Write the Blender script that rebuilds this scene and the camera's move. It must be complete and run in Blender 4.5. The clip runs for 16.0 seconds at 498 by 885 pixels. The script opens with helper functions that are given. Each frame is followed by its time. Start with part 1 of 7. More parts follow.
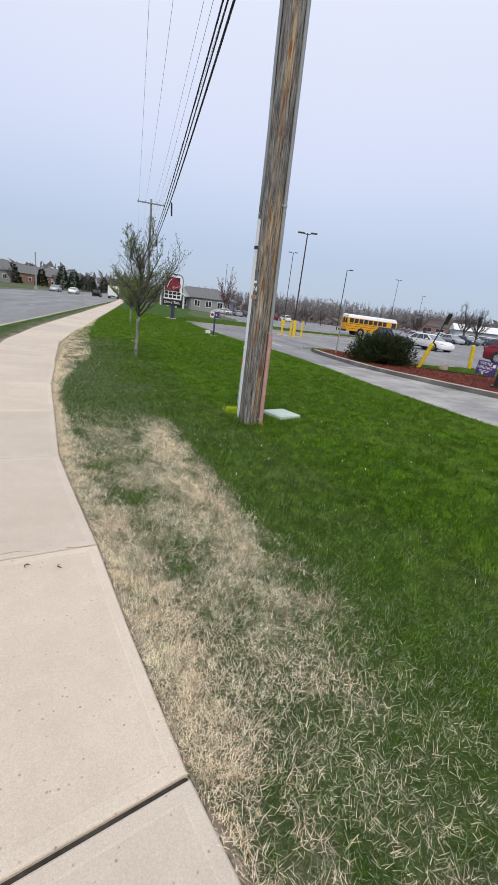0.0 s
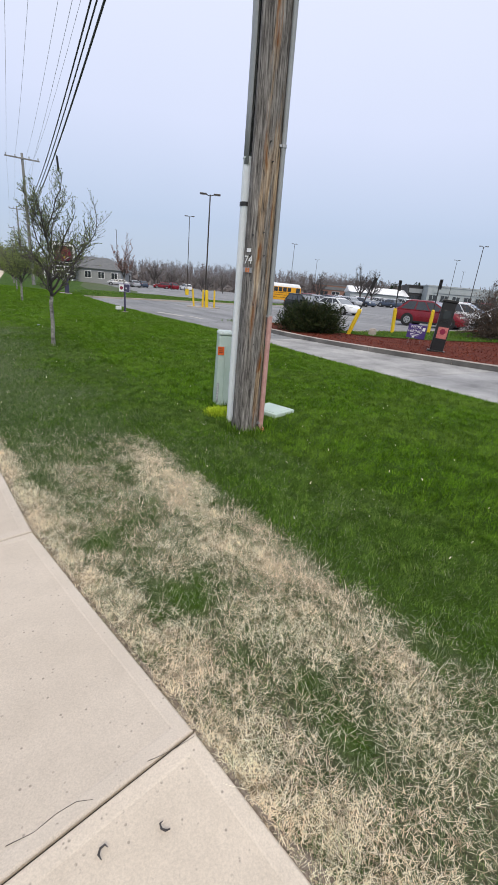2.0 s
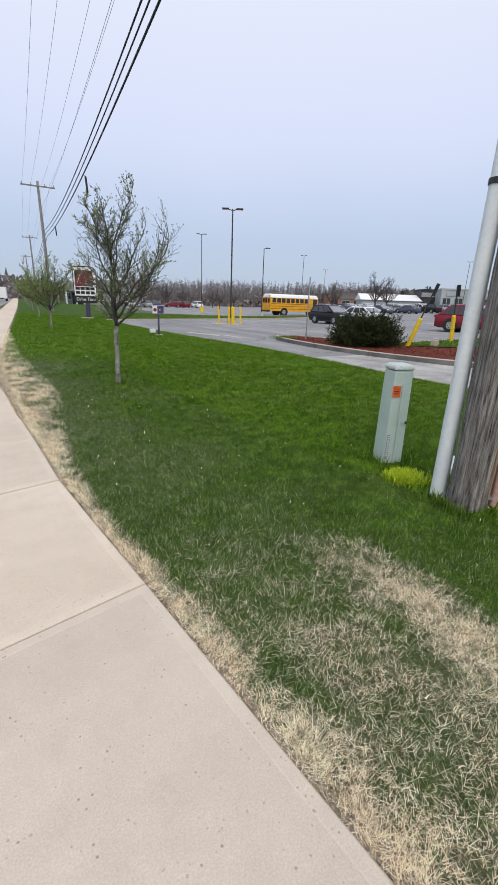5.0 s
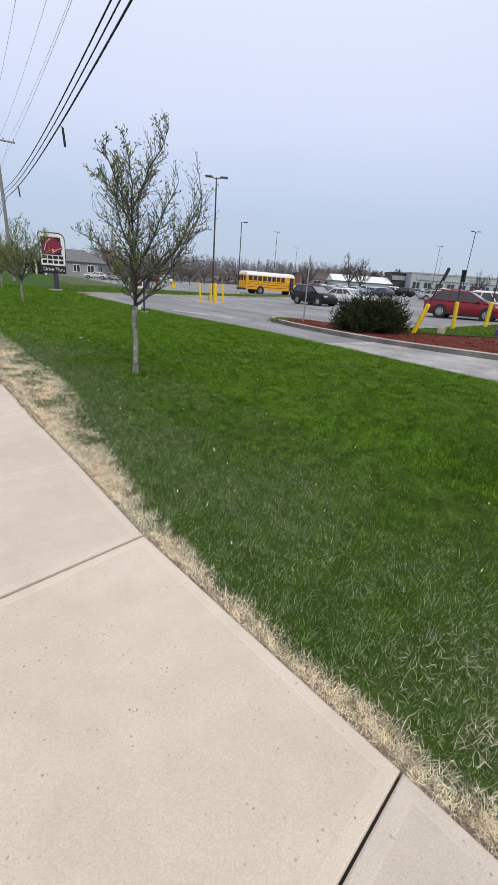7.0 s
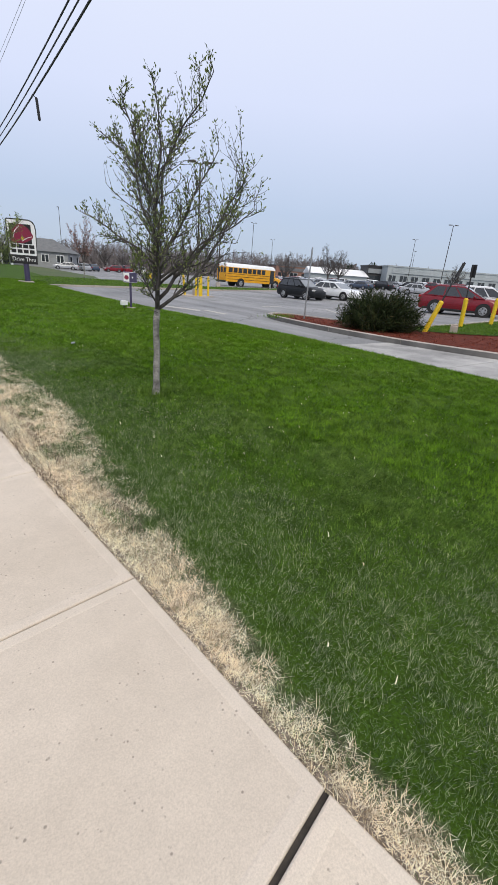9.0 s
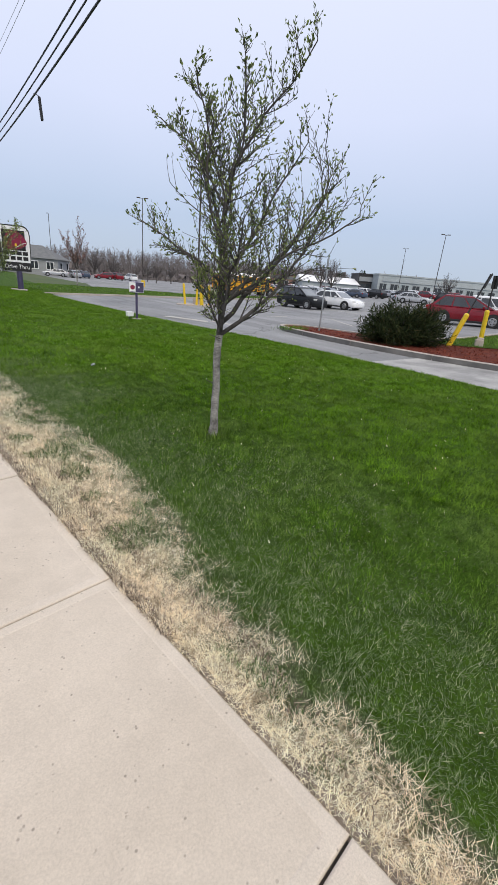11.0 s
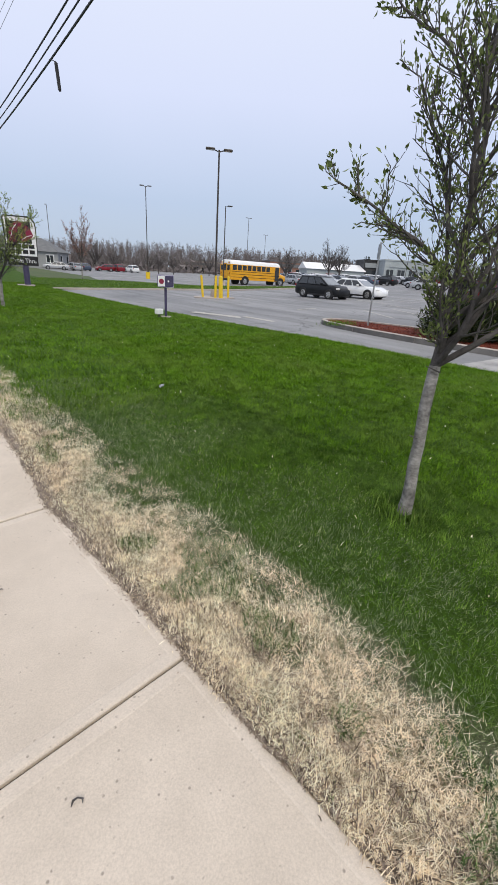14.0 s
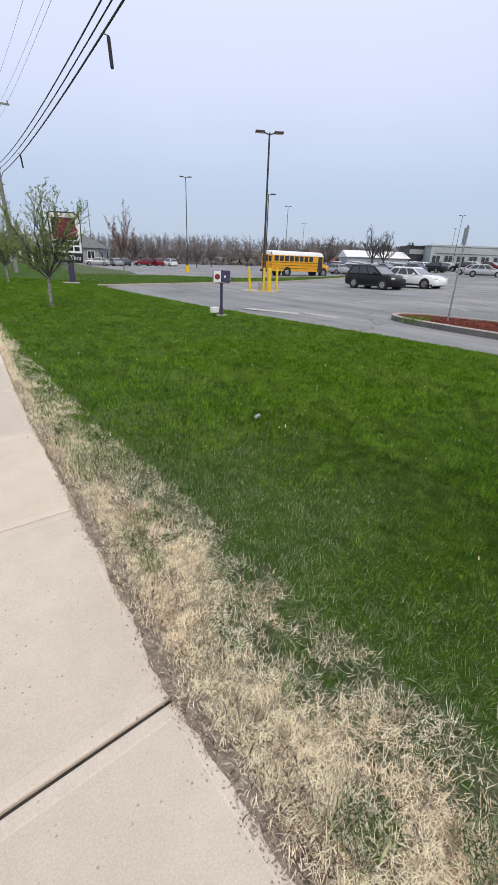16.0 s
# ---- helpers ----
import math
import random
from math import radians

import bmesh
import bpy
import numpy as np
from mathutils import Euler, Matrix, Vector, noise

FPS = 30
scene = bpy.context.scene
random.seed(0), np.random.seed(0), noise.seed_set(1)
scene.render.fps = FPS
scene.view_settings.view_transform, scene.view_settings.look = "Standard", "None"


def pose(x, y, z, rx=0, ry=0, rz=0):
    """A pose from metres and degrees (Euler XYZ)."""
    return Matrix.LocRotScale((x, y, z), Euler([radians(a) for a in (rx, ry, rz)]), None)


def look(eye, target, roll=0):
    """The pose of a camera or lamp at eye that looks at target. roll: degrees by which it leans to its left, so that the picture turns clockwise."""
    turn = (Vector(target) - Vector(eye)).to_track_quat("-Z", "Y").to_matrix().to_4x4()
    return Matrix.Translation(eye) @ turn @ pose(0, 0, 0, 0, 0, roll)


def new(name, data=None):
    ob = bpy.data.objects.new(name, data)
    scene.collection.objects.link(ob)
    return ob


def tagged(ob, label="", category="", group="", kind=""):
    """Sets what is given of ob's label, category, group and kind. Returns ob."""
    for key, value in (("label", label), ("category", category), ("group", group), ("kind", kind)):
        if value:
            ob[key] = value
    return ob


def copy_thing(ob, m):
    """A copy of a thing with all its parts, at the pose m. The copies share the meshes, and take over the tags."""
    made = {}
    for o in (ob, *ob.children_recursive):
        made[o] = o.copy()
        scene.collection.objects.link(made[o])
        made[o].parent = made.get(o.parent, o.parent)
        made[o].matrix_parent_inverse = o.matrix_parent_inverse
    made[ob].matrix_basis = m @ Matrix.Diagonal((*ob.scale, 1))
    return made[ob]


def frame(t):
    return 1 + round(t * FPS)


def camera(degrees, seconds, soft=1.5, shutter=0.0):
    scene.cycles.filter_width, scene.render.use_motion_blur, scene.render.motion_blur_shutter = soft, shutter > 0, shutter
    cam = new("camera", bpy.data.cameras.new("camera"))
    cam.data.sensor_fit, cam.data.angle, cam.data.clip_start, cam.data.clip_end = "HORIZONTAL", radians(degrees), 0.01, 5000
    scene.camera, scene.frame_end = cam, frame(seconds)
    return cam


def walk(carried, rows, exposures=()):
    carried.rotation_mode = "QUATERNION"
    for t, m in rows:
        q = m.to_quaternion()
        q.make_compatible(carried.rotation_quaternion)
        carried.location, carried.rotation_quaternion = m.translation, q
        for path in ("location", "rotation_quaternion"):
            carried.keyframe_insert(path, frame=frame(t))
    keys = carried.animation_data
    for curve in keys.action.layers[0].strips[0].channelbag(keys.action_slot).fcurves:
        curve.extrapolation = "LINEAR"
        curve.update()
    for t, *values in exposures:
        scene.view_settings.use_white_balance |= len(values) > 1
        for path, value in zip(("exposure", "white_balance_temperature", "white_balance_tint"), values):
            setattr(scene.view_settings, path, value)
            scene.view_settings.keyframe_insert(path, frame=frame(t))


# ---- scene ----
cam = camera(61.3, 16.0, soft=1.5)
PATH = [
    (0, (0.037, -0.259, 1.585), (0.547, 1.579, 0.984), 7.5),
    (0.5, (-0.163, 0.112, 1.581), (0.369, 1.961, 1.038), 2.3),
    (1, (-0.307, 0.502, 1.534), (0.326, 2.277, 0.863), 2.5),
    (1.5, (-0.444, 0.891, 1.554), (0.344, 2.587, 0.844), 4.7),
    (2, (-0.629, 1.275, 1.567), (0.267, 2.927, 0.881), 5.4),
    (2.5, (-0.763, 1.644, 1.551), (0.178, 3.275, 0.877), 5.3),
    (3, (-0.857, 2.064, 1.561), (0.102, 3.69, 0.901), 4.6),
    (3.5, (-1.039, 2.417, 1.554), (-0.086, 4.051, 0.903), 3.3),
    (4, (-1.213, 2.735, 1.573), (-0.291, 4.388, 0.927), 2.3),
    (4.5, (-1.328, 3.142, 1.546), (-0.44, 4.815, 0.905), 1.8),
    (5, (-1.454, 3.508, 1.536), (-0.602, 5.202, 0.902), 2.1),
    (5.2, (-1.524, 3.643, 1.526), (-0.681, 5.343, 0.895), 2.1),
    (7.5, (-2.107, 5.505, 1.503), (-1.089, 7.06, 0.766), 4.6),
    (8, (-2.11, 5.943, 1.481), (-1.079, 7.487, 0.737), 4.4),
    (10.5, (-2.368, 7.834, 1.55), (-1.224, 9.307, 0.828), 5.7),
    (11, (-2.403, 8.145, 1.54), (-1.277, 9.638, 0.831), 5.0),
    (11.5, (-2.434, 8.548, 1.565), (-1.341, 10.069, 0.865), 4.0),
    (12, (-2.556, 8.936, 1.536), (-1.491, 10.481, 0.843), 3.3),
    (12.5, (-2.703, 9.299, 1.579), (-1.637, 10.84, 0.881), 2.8),
    (13, (-2.681, 9.658, 1.522), (-1.6, 11.175, 0.794), 2.5),
    (13.5, (-2.632, 9.984, 1.517), (-1.531, 11.476, 0.766), 3.0),
    (14, (-2.657, 10.376, 1.508), (-1.544, 11.857, 0.756), 3.8),
    (14.5, (-2.658, 10.728, 1.497), (-1.553, 12.221, 0.757), 4.6),
    (15, (-2.545, 11.196, 1.518), (-1.477, 12.721, 0.786), 5.3),
    (15.5, (-2.551, 11.579, 1.482), (-1.562, 13.142, 0.72), 4.9),
    (16, (-2.615, 12.0, 1.521), (-1.643, 13.556, 0.726), 2.2),
]
walk(cam, [(t, look(eye, target, roll)) for t, eye, target, roll in PATH], exposures=((0, -0.04), (1.2, -0.06), (2.2, 0.03), (4.5, -0.02), (11.5, 0.02), (14.5, 0.0), (15.5, 0.06), (16, 0.02)))

# ---- light ----
SUN_ELEV, SUN_ROT = radians(48), radians(200)
world = bpy.data.worlds.new("overcast")
scene.world = world
world.use_nodes = True
wn, wl = world.node_tree.nodes, world.node_tree.links
wn.clear()
w_out = wn.new("ShaderNodeOutputWorld")
w_bg = wn.new("ShaderNodeBackground")
w_sky = wn.new("ShaderNodeTexSky")
w_sky.sky_type = "NISHITA"
w_sky.sun_disc = False
w_sky.sun_elevation, w_sky.sun_rotation = SUN_ELEV, SUN_ROT
w_sky.air_density, w_sky.dust_density = 1.0, 4.0
w_scale = wn.new("ShaderNodeVectorMath")
w_scale.operation = "SCALE"
w_scale.inputs["Scale"].default_value = 0.09
w_tc = wn.new("ShaderNodeTexCoord")
w_sep = wn.new("ShaderNodeSeparateXYZ")
w_ramp = wn.new("ShaderNodeValToRGB")
w_ramp.color_ramp.elements[0].position = 0.0
w_ramp.color_ramp.elements[0].color = (0.50, 0.585, 0.70, 1)
w_ramp.color_ramp.elements[1].position = 0.6
w_ramp.color_ramp.elements[1].color = (0.84, 0.875, 1.0, 1)
for pos, col in ((0.12, (0.50, 0.60, 0.78, 1)), (0.30, (0.69, 0.75, 0.95, 1))):
    el = w_ramp.color_ramp.elements.new(pos)
    el.color = col
w_noise = wn.new("ShaderNodeTexNoise")
w_noise.inputs["Scale"].default_value = 1.6
w_noise.inputs["Detail"].default_value = 3
w_add = wn.new("ShaderNodeMath")
w_add.operation = "MULTIPLY_ADD"
w_add.inputs[1].default_value = 0.10
w_sub = wn.new("ShaderNodeMath")
w_sub.operation = "SUBTRACT"
w_sub.inputs[1].default_value = 0.05
w_mix = wn.new("ShaderNodeMixRGB")
w_mix.inputs["Fac"].default_value = 0.9
wl.new(w_tc.outputs["Generated"], w_sep.inputs[0])
wl.new(w_tc.outputs["Generated"], w_noise.inputs["Vector"])
wl.new(w_noise.outputs["Fac"], w_add.inputs[0])
wl.new(w_sep.outputs["Z"], w_add.inputs[2])
wl.new(w_add.outputs[0], w_sub.inputs[0])
wl.new(w_sub.outputs[0], w_ramp.inputs[0])
wl.new(w_sky.outputs[0], w_scale.inputs[0])
wl.new(w_scale.outputs[0], w_mix.inputs[1])
wl.new(w_ramp.outputs[0], w_mix.inputs[2])
wl.new(w_mix.outputs[0], w_bg.inputs["Color"])
w_bg.inputs["Strength"].default_value = 1.1
wl.new(w_bg.outputs[0], w_out.inputs[0])

sun = new("sun", bpy.data.lights.new("sun", "SUN"))
sun.data.energy, sun.data.angle, sun.data.color = 1.8, radians(30), (1.0, 0.91, 0.74)
sun_dir = Vector((math.sin(SUN_ROT) * math.cos(SUN_ELEV), math.cos(SUN_ROT) * math.cos(SUN_ELEV), math.sin(SUN_ELEV)))
sun.matrix_world = look(sun_dir * 50, (0, 0, 0))


# ---- materials ----
def nodes_of(name):
    m = bpy.data.materials.new(name)
    m.use_nodes = True
    nt = m.node_tree
    return m, nt.nodes, nt.links, nt.nodes["Principled BSDF"]


def ramp(n, l, fac, stops):
    r = n.new("ShaderNodeValToRGB")
    el = r.color_ramp.elements
    el[0].position, el[0].color = stops[0][0], (*stops[0][1], 1)
    el[1].position, el[1].color = stops[-1][0], (*stops[-1][1], 1)
    for p, c in stops[1:-1]:
        e = el.new(p)
        e.color = (*c, 1)
    l.new(fac, r.inputs[0])
    return r.outputs[0]


def coords(n, l, stretch=(1, 1, 1), kind="Object"):
    tc, mp = n.new("ShaderNodeTexCoord"), n.new("ShaderNodeMapping")
    mp.inputs["Scale"].default_value = stretch
    l.new(tc.outputs[kind], mp.inputs[0])
    return mp.outputs[0]


def noise_tex(n, l, vec, scale, detail=4, rough=0.6):
    t = n.new("ShaderNodeTexNoise")
    t.inputs["Scale"].default_value, t.inputs["Detail"].default_value, t.inputs["Roughness"].default_value = scale, detail, rough
    l.new(vec, t.inputs["Vector"])
    return t.outputs["Fac"]


def mixc(n, l, fac, a, b, mode="MIX"):
    m = n.new("ShaderNodeMixRGB")
    m.blend_type = mode
    for v, s in ((fac, m.inputs[0]), (a, m.inputs[1]), (b, m.inputs[2])):
        if isinstance(v, (int, float)):
            s.default_value = v
        elif isinstance(v, tuple):
            s.default_value = (*v, 1)
        else:
            l.new(v, s)
    return m.outputs[0]


def mat(name, c1, c2, scale=3.0, rough=0.7, bump=0.0, fine=40.0, fine_amt=0.25, metal=0.0, stretch=(1, 1, 1), spec=0.4, rnd=0.0, coat=0.0):
    """Two colours by a broad noise, a fine grain over it, gloss varied and relief."""
    m, n, l, b = nodes_of(name)
    v = coords(n, l, stretch)
    col = ramp(n, l, noise_tex(n, l, v, scale), [(0.3, c1), (0.7, c2)])
    f = noise_tex(n, l, v, fine, 3, 0.7)
    g = ramp(n, l, f, [(0.3, (1 - fine_amt,) * 3), (0.7, (1 + fine_amt * 0.3,) * 3)])
    col = mixc(n, l, 1.0, col, g, "MULTIPLY")
    if rnd:
        oi = n.new("ShaderNodeObjectInfo")
        rr = ramp(n, l, oi.outputs["Random"], [(0, (1 - rnd,) * 3), (1, (1 + rnd,) * 3)])
        col = mixc(n, l, 1.0, col, rr, "MULTIPLY")
    l.new(col, b.inputs["Base Color"])
    rg = ramp(n, l, f, [(0.2, (max(rough - 0.12, 0.02),) * 3), (0.8, (min(rough + 0.12, 1),) * 3)])
    l.new(rg, b.inputs["Roughness"])
    b.inputs["Metallic"].default_value = metal
    b.inputs["Specular IOR Level"].default_value = spec
    b.inputs["Coat Weight"].default_value = coat
    if bump:
        bp = n.new("ShaderNodeBump")
        bp.inputs["Strength"].default_value, bp.inputs["Distance"].default_value = bump, 0.01
        l.new(f, bp.inputs["Height"])
        l.new(bp.outputs[0], b.inputs["Normal"])
    return m


def grass_ground():
    m, n, l, b = nodes_of("turf")
    v = coords(n, l)
    at = n.new("ShaderNodeAttribute")
    at.attribute_name = "straw"
    big, mid, fine = noise_tex(n, l, v, 0.5), noise_tex(n, l, v, 3.5), noise_tex(n, l, v, 60, 3, 0.75)
    green = ramp(n, l, big, [(0.3, (0.034, 0.072, 0.006)), (0.5, (0.050, 0.100, 0.009)), (0.72, (0.070, 0.130, 0.016))])
    green = mixc(n, l, 0.35, green, ramp(n, l, mid, [(0.3, (0.025, 0.065, 0.004)), (0.7, (0.09, 0.18, 0.015))]))
    dead = ramp(n, l, fine, [(0.34, (0.12, 0.09, 0.06)), (0.5, (0.34, 0.27, 0.19)), (0.66, (0.62, 0.52, 0.39))])
    mx = n.new("ShaderNodeMath")
    mx.operation = "MULTIPLY_ADD"
    mx.inputs[1].default_value = 0.5
    l.new(mid, mx.inputs[0])
    sub = n.new("ShaderNodeMath")
    sub.operation = "SUBTRACT"
    sub.inputs[1].default_value = 0.25
    l.new(at.outputs["Fac"], mx.inputs[2])
    l.new(mx.outputs[0], sub.inputs[0])
    k = ramp(n, l, sub.outputs[0], [(0.40, (0, 0, 0)), (0.95, (1, 1, 1))])
    worn = ramp(n, l, at.outputs["Fac"], [(0.0, (0, 0, 0)), (0.16, (1, 1, 1))])
    green = mixc(n, l, worn, green, ramp(n, l, mid, [(0.35, (0.085, 0.105, 0.050)), (0.7, (0.16, 0.165, 0.095))]))
    green = mixc(n, l, 1.0, green, ramp(n, l, fine, [(0.35, (0.55,) * 3), (0.65, (1.15,) * 3)]), "MULTIPLY")
    l.new(mixc(n, l, k, green, dead), b.inputs["Base Color"])
    b.inputs["Roughness"].default_value = 0.9
    b.inputs["Specular IOR Level"].default_value = 0.15
    bp = n.new("ShaderNodeBump")
    bp.inputs["Strength"].default_value, bp.inputs["Distance"].default_value = 0.8, 0.03
    l.new(fine, bp.inputs["Height"])
    l.new(bp.outputs[0], b.inputs["Normal"])
    return m


def blade_mat(name, stops, patch=None, gloss=0.5, clump=False, tuft=0.0):
    """Blade or leaf colour by island, with pale patches, clumps and tufts of their own tone."""
    m, n, l, b = nodes_of(name)
    geo = n.new("ShaderNodeNewGeometry")
    col = ramp(n, l, geo.outputs["Random Per Island"], stops)
    v = coords(n, l)
    if patch:
        p = ramp(n, l, noise_tex(n, l, v, 0.9, 3), [(0.42, (0, 0, 0)), (0.62, (1, 1, 1))])
        col = mixc(n, l, p, col, mixc(n, l, 0.6, col, patch))
    if tuft:
        for scale, k in ((2.6, 0.3), (8.0, 0.75), (24.0, 1.0)):
            d = tuft * k
            col = mixc(n, l, 1.0, col, ramp(n, l, noise_tex(n, l, v, scale, 2, 0.5), [(0.36, (1 - d, 1 - d, 1 - d * 0.8)), (0.5, (1.0,) * 3), (0.64, (1 + d * 1.15, 1 + d, 1 + d * 0.5))]), "MULTIPLY")
    if clump:
        col = mixc(n, l, 1.0, col, ramp(n, l, noise_tex(n, l, v, 15, 4), [(0.36, (0.52, 0.49, 0.45)), (0.46, (0.96, 0.96, 0.95)), (0.64, (1.10, 1.10, 1.08))]), "MULTIPLY")
        col = mixc(n, l, 1.0, col, ramp(n, l, noise_tex(n, l, v, 2.2, 3), [(0.38, (1.02, 0.95, 0.88)), (0.6, (1.0, 1.0, 0.93))]), "MULTIPLY")
    l.new(col, b.inputs["Base Color"])
    b.inputs["Roughness"].default_value = max(gloss, 0.55)
    b.inputs["Specular IOR Level"].default_value = 0.08
    tr, mx = n.new("ShaderNodeBsdfTranslucent"), n.new("ShaderNodeMixShader")
    l.new(col, tr.inputs["Color"])
    mx.inputs[0].default_value = 0.24
    l.new(b.outputs[0], mx.inputs[1])
    l.new(tr.outputs[0], mx.inputs[2])
    l.new(mx.outputs[0], n["Material Output"].inputs["Surface"])
    return m


def concrete(name, c1, c2, joint=False):
    m, n, l, b = nodes_of(name)
    v = coords(n, l)
    big = noise_tex(n, l, v, 0.8, 5)
    mid = noise_tex(n, l, v, 7, 5)
    fine = noise_tex(n, l, v, 160, 3, 0.7)
    col = ramp(n, l, big, [(0.32, c1), (0.68, c2)])
    col = mixc(n, l, 1.0, col, ramp(n, l, mid, [(0.3, (0.94,) * 3), (0.7, (1.03,) * 3)]), "MULTIPLY")
    col = mixc(n, l, 1.0, col, ramp(n, l, fine, [(0.3, (0.84,) * 3), (0.65, (1.05,) * 3)]), "MULTIPLY")
    vor = n.new("ShaderNodeTexVoronoi")
    vor.inputs["Scale"].default_value = 34
    vor.inputs["Randomness"].default_value = 1.0
    l.new(v, vor.inputs["Vector"])
    spot = ramp(n, l, vor.outputs["Distance"], [(0.10, (0, 0, 0)), (0.2, (1, 1, 1))])
    keep = ramp(n, l, noise_tex(n, l, v, 14, 3), [(0.52, (1, 1, 1)), (0.60, (0, 0, 0))])
    hole = mixc(n, l, 1.0, spot, keep, "LIGHTEN")
    col = mixc(n, l, hole, mixc(n, l, 0.6, col, (0.12, 0.10, 0.085)), col)
    oi = n.new("ShaderNodeObjectInfo")
    col = mixc(n, l, 1.0, col, ramp(n, l, oi.outputs["Random"], [(0, (0.93, 0.93, 0.94)), (1, (1.05, 1.04, 1.02))]), "MULTIPLY")
    l.new(col, b.inputs["Base Color"])
    b.inputs["Roughness"].default_value = 0.85
    b.inputs["Specular IOR Level"].default_value = 0.25
    bp = n.new("ShaderNodeBump")
    bp.inputs["Strength"].default_value, bp.inputs["Distance"].default_value = 0.35, 0.004
    l.new(fine, bp.inputs["Height"])
    l.new(bp.outputs[0], b.inputs["Normal"])
    return m


def asphalt(name, c1, c2):
    m, n, l, b = nodes_of(name)
    v = coords(n, l)
    col = ramp(n, l, noise_tex(n, l, v, 0.18, 5), [(0.3, c1), (0.7, c2)])
    streak = noise_tex(n, l, coords(n, l, (1, 0.12, 1)), 0.9, 4)
    col = mixc(n, l, 1.0, col, ramp(n, l, streak, [(0.32, (0.72,) * 3), (0.6, (1.06,) * 3)]), "MULTIPLY")
    col = mixc(n, l, 1.0, col, ramp(n, l, noise_tex(n, l, v, 90, 3, 0.8), [(0.3, (0.75,) * 3), (0.7, (1.15,) * 3)]), "MULTIPLY")
    vor = n.new("ShaderNodeTexVoronoi")
    vor.feature = "DISTANCE_TO_EDGE"
    vor.inputs["Scale"].default_value = 0.22
    wob = n.new("ShaderNodeTexNoise")
    wob.inputs["Scale"].default_value = 1.3
    l.new(v, wob.inputs["Vector"])
    av = n.new("ShaderNodeVectorMath")
    l.new(v, av.inputs[0])
    l.new(wob.outputs["Color"], av.inputs[1])
    l.new(av.outputs[0], vor.inputs["Vector"])
    crack = ramp(n, l, vor.outputs["Distance"], [(0.002, (0.6,) * 3), (0.007, (1,) * 3)])
    col = mixc(n, l, 1.0, col, crack, "MULTIPLY")
    l.new(col, b.inputs["Base Color"])
    b.inputs["Roughness"].default_value = 0.8
    b.inputs["Specular IOR Level"].default_value = 0.3
    return m


def pole_wood():
    m, n, l, b = nodes_of("weathered_pole_wood")
    v = coords(n, l, (1, 1, 0.06))
    grain = noise_tex(n, l, v, 60, 5, 0.7)
    broad = noise_tex(n, l, v, 11, 4)
    col = ramp(n, l, grain, [(0.33, (0.022, 0.020, 0.019)), (0.45, (0.13, 0.12, 0.112)), (0.58, (0.26, 0.245, 0.23)), (0.72, (0.44, 0.42, 0.39))])
    tan_ = ramp(n, l, grain, [(0.34, (0.085, 0.055, 0.035)), (0.48, (0.33, 0.235, 0.15)), (0.70, (0.56, 0.44, 0.30))])
    # bare tan wood runs down one flank
    tc, sep = n.new("ShaderNodeTexCoord"), n.new("ShaderNodeSeparateXYZ")
    l.new(tc.outputs["Object"], sep.inputs[0])
    fx, fy, fn = (n.new("ShaderNodeMath") for _ in range(3))
    for node, k in ((fx, 0.6), (fy, -7.2), (fn, 2.4)):
        node.operation = "MULTIPLY_ADD"
        node.inputs[1].default_value = k
    l.new(sep.outputs["X"], fx.inputs[0])
    fx.inputs[2].default_value = -1.44
    l.new(sep.outputs["Y"], fy.inputs[0])
    l.new(fx.outputs[0], fy.inputs[2])
    l.new(broad, fn.inputs[0])
    fz = n.new("ShaderNodeMath")
    fz.operation = "MULTIPLY_ADD"
    fz.inputs[1].default_value = -0.085
    l.new(sep.outputs["Z"], fz.inputs[0])
    l.new(fy.outputs[0], fz.inputs[2])
    l.new(fz.outputs[0], fn.inputs[2])
    k = ramp(n, l, fn.outputs[0], [(0.66, (0, 0, 0)), (0.92, (1, 1, 1))])
    rust = ramp(n, l, noise_tex(n, l, coords(n, l, (1, 1, 0.16)), 13, 3), [(0.55, (0, 0, 0)), (0.63, (1, 1, 1))])
    tan_ = mixc(n, l, rust, tan_, (0.22, 0.085, 0.022))
    col = mixc(n, l, k, col, tan_)
    col = mixc(n, l, 1.0, col, ramp(n, l, noise_tex(n, l, coords(n, l, (1, 1, 0.5)), 3, 3), [(0.3, (0.8,) * 3), (0.7, (1.1,) * 3)]), "MULTIPLY")
    l.new(col, b.inputs["Base Color"])
    b.inputs["Roughness"].default_value = 0.85
    b.inputs["Specular IOR Level"].default_value = 0.2
    bp = n.new("ShaderNodeBump")
    bp.inputs["Strength"].default_value, bp.inputs["Distance"].default_value = 0.9, 0.012
    l.new(grain, bp.inputs["Height"])
    l.new(bp.outputs[0], b.inputs["Normal"])
    return m


